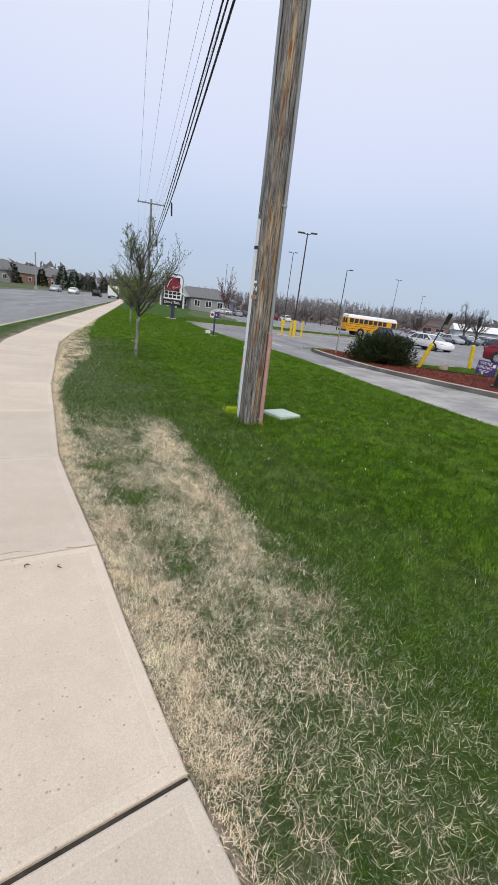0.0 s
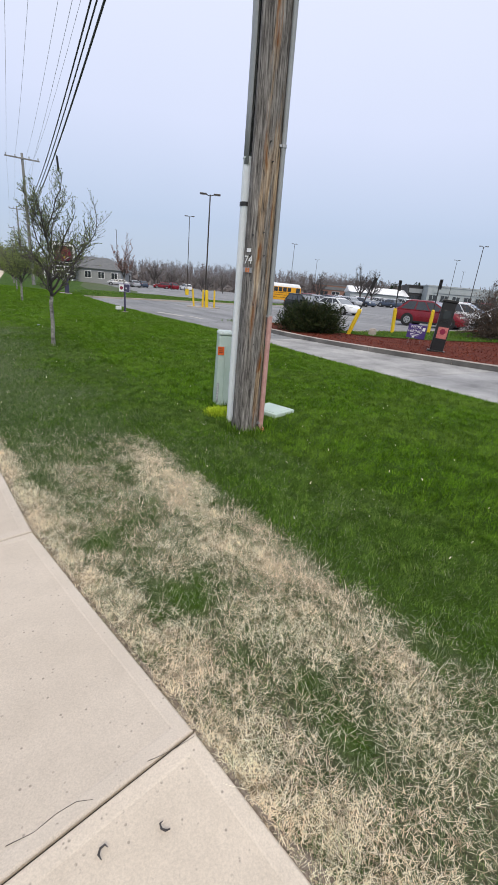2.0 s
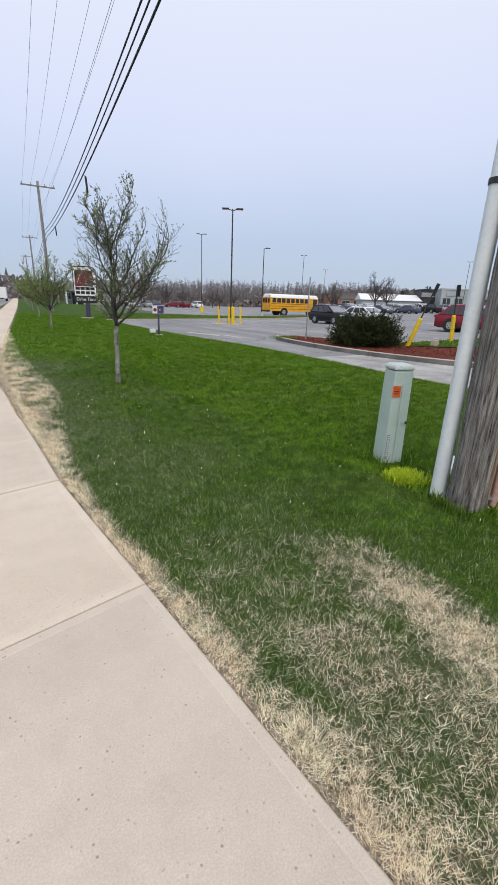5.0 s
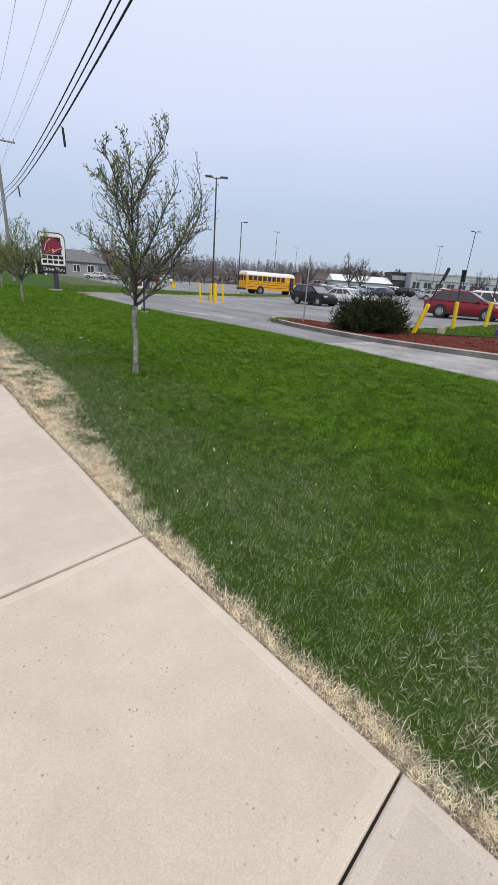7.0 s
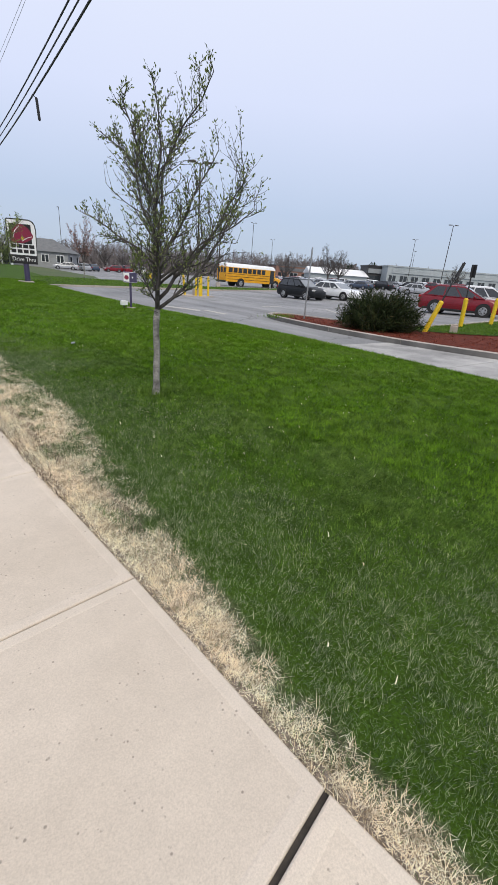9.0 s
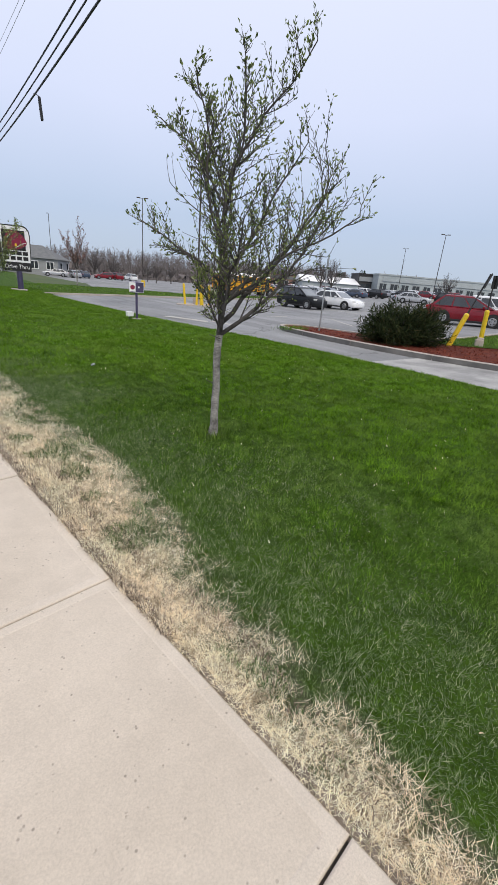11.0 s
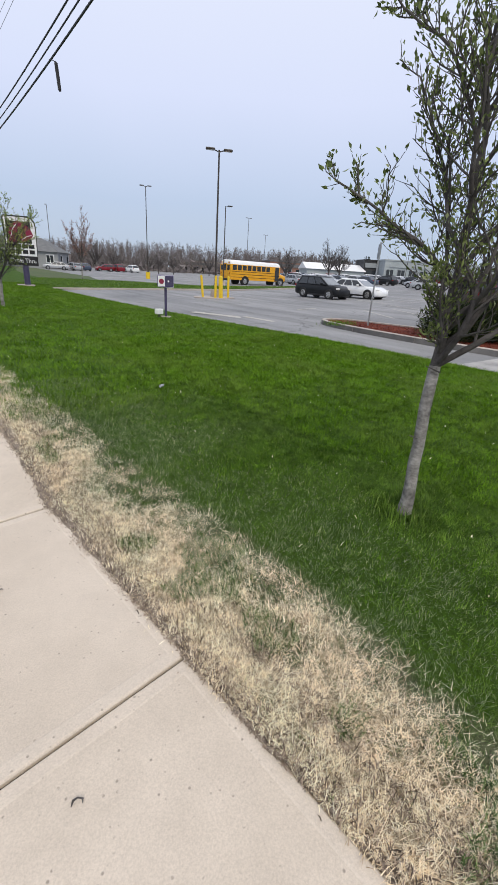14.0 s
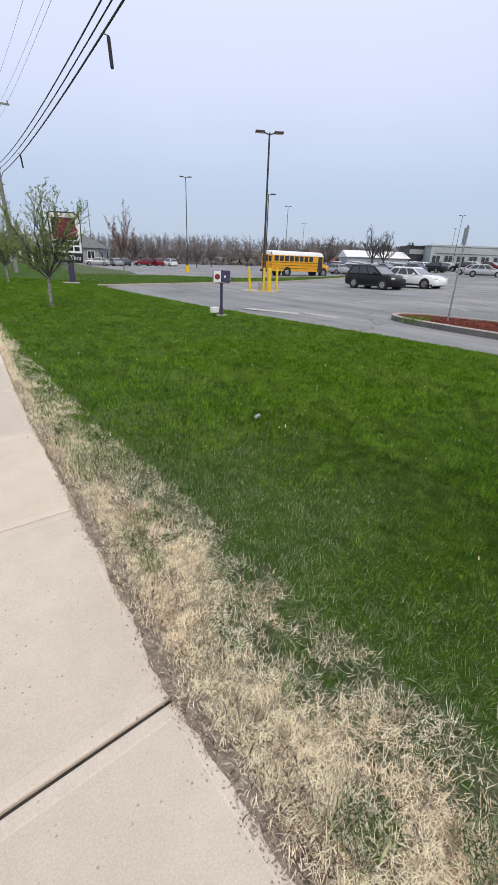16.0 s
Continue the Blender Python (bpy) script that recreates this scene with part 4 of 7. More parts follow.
for k in range(9):
    a, z = random.uniform(3.3, 5.2), random.uniform(0.5, 3.2)
    p0 = LEAN * z
    bm = B()
    tube(bm, [p0 + Vector((math.cos(a), math.sin(a), 0)) * 0.13, p0 + Vector((math.cos(a), math.sin(a), 0)) * 0.156], 0.006, 6)
    part("nail", bm, DARKM, pole)
bm = B()
tube(bm, [(-0.6, -0.15, 10.9), (0.45, 0.18, 10.9)], 0.05, 8)
part("crossarm", bm, POLEW, pole)


# ---- pedestal and pad in the lawn ----
PED = Matrix.Translation((1.75, 6.61, float(lawn_z(1.75, 6.6)) - 0.04)) @ Matrix.Rotation(radians(-14), 4, "Z") @ Matrix.Scale(1.1, 4)
ped = thing("telecom_pedestal", "pale green utility pedestal box in the grass beside the pole", "utility box", at=PED)
bm = B()
box(bm, (0, 0, 0.45), (0.195, 0.20, 0.90), bevel=0.012, taper=0.93)
part("housing", bm, PEDG, ped, smooth=False)
bm = B()
box(bm, (0, 0, 0.93), (0.205, 0.21, 0.05), bevel=0.02, taper=0.9)
part("cap", bm, PEDW, ped, "pale weathered lid")
bm = B()
box(bm, (0.0, -0.105, 0.40), (0.012, 0.012, 0.78), bevel=0.003)
box(bm, (0.05, -0.105, 0.42), (0.03, 0.008, 0.03), bevel=0.002)
part("door_seam", bm, PEDG, ped)
bm = B()
box(bm, (-0.06, -0.1035, 0.72), (0.075, 0.003, 0.10), 0)
sticker = part("sticker", bm, ORANGE, ped, "bright orange warning sticker")
for k in range(3):
    bm = B()
    box(bm, (-0.06, -0.1060, 0.745 - 0.022 * k), (0.05, 0.002, 0.006))
    part("printed_bar", bm, BLACK, sticker)
bm = B()
box(bm, (-0.075, -0.1085, 0.20), (0.028, 0.003, 0.24))
lab = part("warning_strip", bm, GUARD, ped, "grey printed strip")
bm = B()
for k in range(10):
    box(bm, (-0.075, -0.1105, 0.30 - 0.02 * k), (0.018, 0.0015, 0.008))
part("strip_bars", bm, WHITE, lab)
bm = B()
tube(bm, [(0.075, -0.10, 0.43), (0.075, -0.118, 0.43)], 0.011, 10)
part("lock_bolt", bm, DARKM, ped)
bm = B()
box(bm, (0, 0, 0), (0.34, 0.34, 0.07), bevel=0.012)
box(bm, (0, 0, 0.036), (0.28, 0.28, 0.006), bevel=0.002)
ob = part("ground_vault", bm, PEDG)
ob.matrix_basis = pose(2.27, 6.05, float(lawn_z(2.27, 6.05)) + 0.008, 0, 0, 24) @ Matrix.Scale(1.3, 4)
tagged(ob, "pale green square vault lid set flush in the grass", "vault lid")


# ---- trees ----
def limb(bm, start, direction, length, r0, r1, up, wob, steps, rnd, n=7):
    """One bending limb; returns the points and radii along it."""
    pts, rad = [Vector(start)], [r0]
    d = Vector(direction).normalized()
    for i in range(steps):
        d = (d + Vector((rnd.gauss(0, wob), rnd.gauss(0, wob), rnd.gauss(0, wob * 0.5) + up)) ).normalized()
        pts.append(pts[-1] + d * (length / steps))
        rad.append(r0 + (r1 - r0) * (i + 1) / steps)
    tube(bm, pts, rad, n, cap=False)
    return pts, rad


def leaf_quads(V, p, d, size, count, rnd, spread, thin=1.0):
    for _ in range(count):
        o = p + Vector((rnd.gauss(0, spread), rnd.gauss(0, spread), rnd.gauss(0, spread)))
        t = (d + Vector((rnd.gauss(0, 0.6), rnd.gauss(0, 0.6), rnd.gauss(0, 0.5) + 0.3))).normalized()
        s = t.cross(Vector((rnd.gauss(0, 1), rnd.gauss(0, 1), rnd.gauss(0, 1)))).normalized()
        ln, w = size * rnd.uniform(0.6, 1.3), size * rnd.uniform(0.16, 0.28) * thin
        q = t.cross(s) * ln * 0.12
        V.append((o, o + t * ln * 0.5 + s * w + q, o + t * ln, o + t * ln * 0.5 - s * w + q))


def street_tree(name, label, seed, trunk_h, r, limbs, twig_step, leaf, leaf_size, leaf_n, trunk_lean=(0.03, 0.0), sub=(0.5, 0.35), buds_from=0.25, twig_r=0.0035, trunk_mat=None, group="", leader=0.0, wob=0.09, spread=0.9):
    """A young tree: bent trunk, given main limbs (height, azimuth, lean, length), side shoots, twigs and small leaves."""
    rnd = random.Random(seed)
    t = thing(name, label, "tree", group)
    bm = B()
    pts = [Vector((trunk_lean[0] * trunk_h * (k / 8) ** 1.3 + rnd.gauss(0, 0.006), trunk_lean[1] * trunk_h * (k / 8) + rnd.gauss(0, 0.006), trunk_h * k / 8 - 0.03)) for k in range(9)]
    rad = [r * (1.28 if k == 0 else 1.06 if k == 1 else 1.0 - 0.02 * k) for k in range(9)]
    tube(bm, pts, rad, 12, cap=False, uneven=0.05)
    part("trunk", bm, trunk_mat or BARK, t, "smooth pale grey bark with scars", smooth=True)
    top = pts[-1]
    bm, V = B(), []
    up_pts, up_rad = [], []
    if leader:
        up_pts = [top + Vector((rnd.gauss(0, 0.012), rnd.gauss(0, 0.012), leader * k / 9)) for k in range(10)]
        up_pts[0] = top
        up_rad = [rad[-1] * 0.86 * (1 - 0.62 * k / 9) for k in range(10)]
        tube(bm, up_pts, up_rad, 8, cap=False)
    for (h, az, lean, ln, rr, *bend) in limbs:
        if h > 1:
            k = min(int((h - 1) * 9), 8)
            s = up_pts[k].lerp(up_pts[k + 1], (h - 1) * 9 - k)
        else:
            k = min(int(h * 8), 7)
            s = pts[k].lerp(pts[k + 1], h * 8 - k)
        d = Vector((math.cos(radians(az)) * math.sin(radians(lean)), math.sin(radians(az)) * math.sin(radians(lean)), math.cos(radians(lean))))
        p1, r1 = limb(bm, s, d, ln, rr, 0.0045, bend[0] if bend else 0.035, wob, 12, rnd, 8)
        for i in range(2, 13):
            for _ in range(2 if i < 11 else 1):
                a = rnd.uniform(0, 6.283)
                dd = (p1[i] - p1[i - 1]).normalized()
                out = (dd * rnd.uniform(0.7, 1.3) + dd.orthogonal().normalized() * math.cos(a) * spread + dd.cross(dd.orthogonal()).normalized() * math.sin(a) * spread + Vector((0, 0, 0.35)))
                l2 = ln * rnd.uniform(*sorted((sub[0] * 0.4, sub[0]))) * (1 - 0.55 * i / 12)
                p2, _r = limb(bm, p1[i], out, l2, max(r1[i] * 0.5, 0.004), 0.0025, 0.07, 0.11, 6, rnd, 5)
                for j in range(1, 7):
                    dj = (p2[j] - p2[j - 1]).normalized()
                    for _k in range(twig_step):
                        a2 = rnd.uniform(0, 6.283)
                        o2 = dj * 0.8 + dj.orthogonal().normalized() * math.cos(a2) + dj.cross(dj.orthogonal()).normalized() * math.sin(a2) + Vector((0, 0, 0.4))
                        l3 = l2 * sub[1] * rnd.uniform(0.4, 1.1)
                        p3, _r = limb(bm, p2[j], o2, l3, twig_r, twig_r * 0.5, 0.08, 0.12, 3, rnd, 3)
                        leaf_quads(V, p3[-1], (p3[-1] - p3[-2]).normalized(), leaf_size, leaf_n, rnd, leaf_size * 0.25)
                        if rnd.random() < 0.5:
                            leaf_quads(V, p3[1], (p3[-1] - p3[-2]).normalized(), leaf_size * 0.8, max(leaf_n - 1, 1), rnd, leaf_size * 0.2)
                    if j / 6 > buds_from:
                        leaf_quads(V, p2[j], dj, leaf_size, 1, rnd, leaf_size * 0.2)
    tagged(part("branchwork", bm, TWIG, t, smooth=True), kind="stuff")
    W = np.array([[tuple(c) for c in q] for q in V]).reshape(-1, 3)
    F = np.arange(len(W)).reshape(-1, 4)
    ob = new("crown", raw_mesh("crown", W, F, leaf))
    ob.parent = t
    tagged(ob, "sparse small opening leaves")
    return t


AZ_R = -31.7   # the way of the long low limb
pear = street_tree("pear_tree", "young pear tree with pale trunk and sparse opening leaves", 5, 1.08, 0.044,
                   [(1.05, 185, 40, 0.6, 0.012, 0.055), (1.0, 238, 36, 1.55, 0.020, 0.034), (1.15, 205, 38, 0.86, 0.018, 0.05), (1.35, 165, 40, 0.95, 0.015, 0.05), (1.0, AZ_R + 2, 56, 1.5, 0.023, 0.055), (1.08, AZ_R, 46, 2.05, 0.024, 0.034), (1.25, AZ_R + 20, 50, 1.55, 0.017, 0.045), (1.2, AZ_R - 30, 48, 1.5, 0.017, 0.045),
                    (1.2, AZ_R + 80, 46, 1.3, 0.016, 0.045), (1.4, AZ_R + 8, 34, 1.35, 0.018, 0.030), (1.55, 215, 36, 1.3, 0.015, 0.04), (1.15, AZ_R - 75, 44, 1.45, 0.016, 0.045), (1.5, AZ_R + 120, 42, 1.05, 0.014, 0.045),
                    (1.7, AZ_R + 50, 30, 1.15, 0.014, 0.035), (1.75, AZ_R - 45, 30, 1.2, 0.014, 0.03), (1.85, 165, 34, 0.9, 0.012, 0.03), (1.9, 200, 30, 0.95, 0.012, 0.03), (2.0, 255, 10, 1.2, 0.013, 0.02)],
                   1, BUD, 0.037, 2, trunk_lean=(0.03, 0.03), sub=(0.42, 0.46), leader=1.34, twig_r=0.003, wob=0.15, spread=1.25)
pear.matrix_basis = Matrix.Translation((-0.14, 11.815, float(lawn_z(-0.14, 11.815))))
for k, h in enumerate((1.02, 0.55)):
    bm = B()
    limb(bm, (0.02, -0.02, h), (math.cos(radians(150)), math.sin(radians(150)), 0.3), 0.12, 0.006, 0.003, 0.02, 0.1, 3, random.Random(k), 5)
    part("stub", bm, TWIG, pear, "broken twig stub")
leafy = street_tree("pear_tree", "young street tree in light green new leaf", 11, 0.95, 0.055,
                    [(1.0, 60, 6, 2.3, 0.030), (0.99, 0, 30, 2.25, 0.026), (0.98, 60, 34, 2.2, 0.026), (0.97, 120, 30, 2.25, 0.026), (0.97, 180, 34, 2.2, 0.026), (0.96, 240, 30, 2.25, 0.026), (0.95, 300, 34, 2.2, 0.026), (0.92, 30, 48, 1.7, 0.020), (0.92, 150, 48, 1.7, 0.020), (0.9, 270, 48, 1.7, 0.020), (0.9, 210, 52, 1.5, 0.018)],
                    1, LEAF, 0.062, 3, sub=(0.40, 0.42), twig_r=0.005, group="street trees")
leafy.matrix_basis = Matrix.Translation((-0.75, 26.9, float(lawn_z(-0.75, 26.9)))) @ Matrix.Scale(1.45, 4)
for x, y, rz, sc in ((-1.1, 40.5, 70, 1.0), (-1.5, 55, 160, 1.1), (-1.9, 70, 250, 1.1), (-2.3, 86, 20, 1.15), (-2.9, 104, 120, 1.2), (0.6, 66, 200, 1.15), (1.4, 82, 310, 1.2)):
    leafy.scale = (sc, sc, sc)
    copy_thing(leafy, Matrix.Translation((x, y, float(lawn_z(x, y)))) @ Matrix.Rotation(radians(rz), 4, "Z"))
leafy.scale = (1.0, 1.0, 1.0)
redtree = street_tree("ornamental_tree", "slim tree with reddish buds on a grass strip", 21, 1.5, 0.06,
                      [(1.0, 0, 2, 4.2, 0.04), (0.98, 20, 16, 3.2, 0.028), (0.97, 110, 18, 3.2, 0.028), (0.96, 200, 16, 3.1, 0.028), (0.95, 290, 18, 3.1, 0.028), (0.95, 330, 28, 2.4, 0.02), (0.95, 150, 28, 2.4, 0.02)],
                      1, REDBUD, 0.09, 2, sub=(0.3, 0.4), twig_r=0.009)
redtree.matrix_basis = Matrix.Translation((10.6, 58.8, float(lot_z(10.6, 58.8)) + 0.05)) @ Matrix.Scale(1.17, 4)

# a stray scrap on the lawn and a cracked slab corner
bm = B()
tube(bm, [(-0.05, 0, 0.0), (-0.02, 0.01, 0.012), (0.03, -0.008, 0.02), (0.06, 0.0, 0.008)], [0.005, 0.02, 0.018, 0.004], 6, uneven=0.3)
ob = part("paper_scrap", bm, GUARD)
ob.matrix_basis = pose(-0.33, 15.51, float(lawn_z(-0.33, 15.51)) + 0.035, 0, 0, 40)
tagged(ob, "small grey scrap lying on the grass", "litter")
for x, y, rz in ((-2.56, 11.245, 20), (-0.559, 2.061, 80), (-0.381, 2.044, 150), (-2.633, 12.338, 60)):
    bm = B()
    tube(bm, [(-0.02, 0.0, 0.004), (-0.008, 0.008, 0.009), (0.006, 0.004, 0.008), (0.014, -0.009, 0.006), (0.006, -0.018, 0.004)], [0.0015, 0.004, 0.0035, 0.003, 0.001], 5, uneven=0.3)
    ob = part("dried_leaf", bm, TWIG)
    ob.matrix_basis = pose(x, y, 0.001, 0, 0, rz)
    tagged(ob, "small curled dry leaf on the concrete", "litter", "dry leaves on the sidewalk")
for run in (((-0.199, 2.272), (-0.28, 2.256), (-0.33, 2.259), (-0.378, 2.253)), ((-0.563, 2.213), (-0.61, 2.221), (-0.669, 2.218), (-0.70, 2.20), (-0.732, 2.191), (-0.805, 2.184))):
    bm = B()
    tube(bm, [(x, y + 0.004 * math.sin(60 * x), 0.0) for x, y in run], [0.0006 + 0.0005 * (k % 2) for k in range(len(run))], 4)
    part("slab_crack", bm, JOINTM, sidewalk, "dark hairline crack across a slab corner")


# ---- drive-thru lane and planted island ----
def fill(bm, poly, zf, lift):
    f = bm.faces.new([bm.verts.new((x, y, float(zf(x, y)) + lift)) for x, y in poly])
    bmesh.ops.triangulate(bm, faces=[f])
    return bm


def along(poly, closed=True):
    out = []
    n = len(poly)
    for i in range(n if closed else n - 1):
        out.append((poly[i], poly[(i + 1) % n]))
    return out


def rounded(poly, k=4):
    """Catmull-Rom through the corners."""
    out, n = [], len(poly)
    for i in range(n):
        p = [Vector(poly[(i + j) % n]) for j in (-1, 0, 1, 2)]
        for s in range(k):
            t = s / k
            out.append(tuple(0.5 * ((2 * p[1]) + (-p[0] + p[2]) * t + (2 * p[0] - 5 * p[1] + 4 * p[2] - p[3]) * t * t + (-p[0] + 3 * p[1] - 3 * p[2] + p[3]) * t ** 3)))
    return out


def kerb_run(parent, path, zf, width=0.16, height=0.17, piece=2.4):
    """Kerb stones end to end along a path, each with an eased top edge."""
    pts = [Vector((*p, 0)) for p in path]
    runs, cur, ln = [], [pts[0]], 0.0
    for a, b2 in zip(pts, pts[1:]):
        cur.append(b2)
        ln += (b2 - a).length
        if ln > piece:
            runs.append(cur)
            cur, ln = [b2], 0.0
    if len(cur) > 1:
        runs.append(cur)
    for run in runs:
        bm = B()
        prev = None
        for i, p in enumerate(run):
            d = (run[min(i + 1, len(run) - 1)] - run[max(i - 1, 0)]).normalized()
            nrm = Vector((-d.y, d.x, 0))
            q = p + d * (0.006 if i == 0 else -0.006 if i == len(run) - 1 else 0)
            z = float(zf(p.x, p.y))
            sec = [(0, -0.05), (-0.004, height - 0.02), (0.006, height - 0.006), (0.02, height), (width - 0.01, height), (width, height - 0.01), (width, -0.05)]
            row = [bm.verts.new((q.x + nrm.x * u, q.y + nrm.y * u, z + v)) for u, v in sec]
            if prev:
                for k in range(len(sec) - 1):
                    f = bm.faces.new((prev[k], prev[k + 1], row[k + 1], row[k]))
                    # the outer upright face takes the darker concrete, the rest the paler one
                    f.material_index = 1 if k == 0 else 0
            else:
                bm.faces.new(row)
            prev = row
        bm.faces.new(prev[::-1])
        bmesh.ops.recalc_face_normals(bm, faces=bm.faces)
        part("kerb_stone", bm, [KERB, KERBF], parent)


ISLE = [(13.5, 1.5), (11.4, 5.5), (10.25, 8.6), (9.45, 11.4), (8.95, 13.6), (8.65, 16.0), (8.55, 18.2), (8.7, 20.6), (9.05, 21.9), (9.75, 22.4), (10.5, 21.9), (11.0, 20.2), (11.6, 18.2), (13.2, 17.3), (16.5, 17.4), (21, 17.9), (25, 17.6)]
isle_r = rounded(ISLE, 4)[: (len(ISLE) - 1) * 4 + 1]
island = thing("planting_island", "kerbed island of red mulch between drive-thru lane and parking lot", "planting bed", kind="structure")
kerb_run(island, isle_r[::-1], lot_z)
bm = B()
fill(bm, isle_r + [(27, 10), (26, 1.5)], lot_z, 0.125)
part("mulch_bed", bm, MULCH, island, "red-brown shredded bark mulch")
GRASSY = [(11.6, 17.1), (12.0, 15.6), (13.0, 14.6), (14.6, 13.7), (17.2, 13.0), (20.5, 13.2), (21.5, 15.2), (21, 17.5), (16.5, 17.1), (13.2, 17.0)]
bm = B()
fill(bm, rounded(GRASSY, 3), lot_z, 0.15)
part("island_turf", bm, TURF, island, "patch of green grass on the island")


def inside(poly, p):
    x, y = p[:, 0], p[:, 1]
    ok = np.zeros(len(p), bool)
    for (x0, y0), (x1, y1) in along(poly):
        if y0 != y1:
            ok ^= ((y0 > y) != (y1 > y)) & (x < (x1 - x0) * (y - y0) / (y1 - y0) + x0)
    return ok


q = np.stack([rng.uniform(8, 24, 30000), rng.uniform(3, 22, 30000)], 1)
q = q[inside(isle_r + [(27, 10), (26, 1.5)], q)]
gr = inside(GRASSY, q)
ob = new("bark_chips", blades("bark_chips", q[~gr], lot_z(q[~gr][:, 0], q[~gr][:, 1]) + 0.128, 0.05, 0.025, 1.35, CHIPS))
ob.parent = island
tagged(ob, kind="stuff")
ob = new("island_blades", blades("island_blades", np.repeat(q[gr], 3, 0) + rng.normal(0, 0.08, (3 * gr.sum(), 2)), np.repeat(lot_z(q[gr][:, 0], q[gr][:, 1]), 3) + 0.15, 0.08, 0.015, 0.7, GREEN))
ob.parent = island
tagged(ob, kind="stuff")
q = np.stack([rng.normal(8.95, 0.4, 300), rng.normal(20.9, 0.25, 300)], 1)
ob = new("weed_tuft", blades("weed_tuft", q, lot_z(q[:, 0], q[:, 1]) + 0.12, 0.16, 0.012, 0.6, GREEN))
ob.parent = island
tagged(ob, kind="stuff")
# concrete pads of the lane
lane = thing("drive_thru_lane", "pale grey concrete drive-thru lane slabs with tyre stains", "driveway", kind="structure")
ys = [-5, 0.5, 4.4, 8.2, 12.0, 15.2]
for y0, y1 in zip(ys, ys[1:]):
    xr0, xr1 = (float(np.interp(y, [-5, 1.5, 5.5, 8.6, 11.4, 13.6, 16], [14.5, 13.5, 11.4, 10.25, 9.45, 8.95, 8.65])) - 0.02 for y in (y0, y1))
    bm = B()
    prism(bm, [(float(lawn_right(y0)) + 0.01, y0 + 0.01), (xr0, y0 + 0.01), (xr1, y1 - 0.01), (float(lawn_right(y1)) + 0.01, y1 - 0.01)], lambda x, y: float(lot_z(x, y)) - 0.05, lambda x, y: float(lot_z(x, y)) + 0.012)
    part("lane_slab", bm, PAD, lane)
# pale flush gutter strip along the lawn
bm = B()
ys = np.arange(-5, 40.6, 0.8)
for y0, y1 in zip(ys, ys[1:]):
    a, b2 = float(lawn_right(y0)), float(lawn_right(y1))
    prism(bm, [(a - 0.05, y0), (a + 0.2, y0), (b2 + 0.2, y1), (b2 - 0.05, y1)], lambda x, y: float(lot_z(x, y)) - 0.08, lambda x, y: float(lot_z(x, y)) + 0.018)
tagged(part("gutter_strip", bm, PAD), "pale concrete strip edging the lawn", "kerb", kind="structure")
# faded paint on the asphalt
for (x, y, L, W, rz) in ((6.9, 25.2, 3.2, 0.5, 118), (7.6, 23.9, 1.6, 0.3, 100), (22.9, 30.0, 5.0, 0.11, 92), (25.9, 30.0, 5.0, 0.11, 92), (28.9, 30.4, 5.0, 0.11, 92), (13.6, 27.5, 2.6, 0.12, 20), (15.5, 24.5, 4.0, 0.12, 60), (18.0, 24.5, 4.0, 0.12, 60), (20.8, 26.4, 4.5, 0.12, 75)):
    bm = B()
    box(bm, (0, 0, 0), (L, W, 0.004))
    ob = part("painted_line", bm, LINEY)
    ob.matrix_basis = pose(x, y, float(lot_z(x, y)) + 0.006, 0, 0, rz)
    tagged(ob, "worn white painted line on asphalt", "road marking", kind="structure")
# grass median behind the lane
MED = [(3.6, 41.4), (10, 42.6), (19.6, 44.0), (32.5, 50.0), (43, 55.2), (43.5, 56.2), (32, 53.4), (20, 50.6), (14, 57.6), (7, 60), (4, 56)]
bm = B()
fill(bm, MED, lot_z, 0.10)
tagged(part("grass_median", bm, TURF), "long strip of green grass inside the lot", "grass", kind="structure")
q = np.stack([rng.uniform(3, 44, 40000), rng.uniform(41, 60, 40000)], 1)
q = q[inside(MED, q)]
stuff("median_blades", blades("median_blades", q, lot_z(q[:, 0], q[:, 1]) + 0.09, 0.1, 0.03, 0.7, GREEN), turf_blades)
mk = thing("median_kerb", "grey concrete kerb round the grass strip", "kerb", kind="structure")
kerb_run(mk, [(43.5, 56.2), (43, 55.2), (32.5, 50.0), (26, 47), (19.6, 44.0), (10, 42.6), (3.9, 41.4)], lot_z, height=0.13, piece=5)


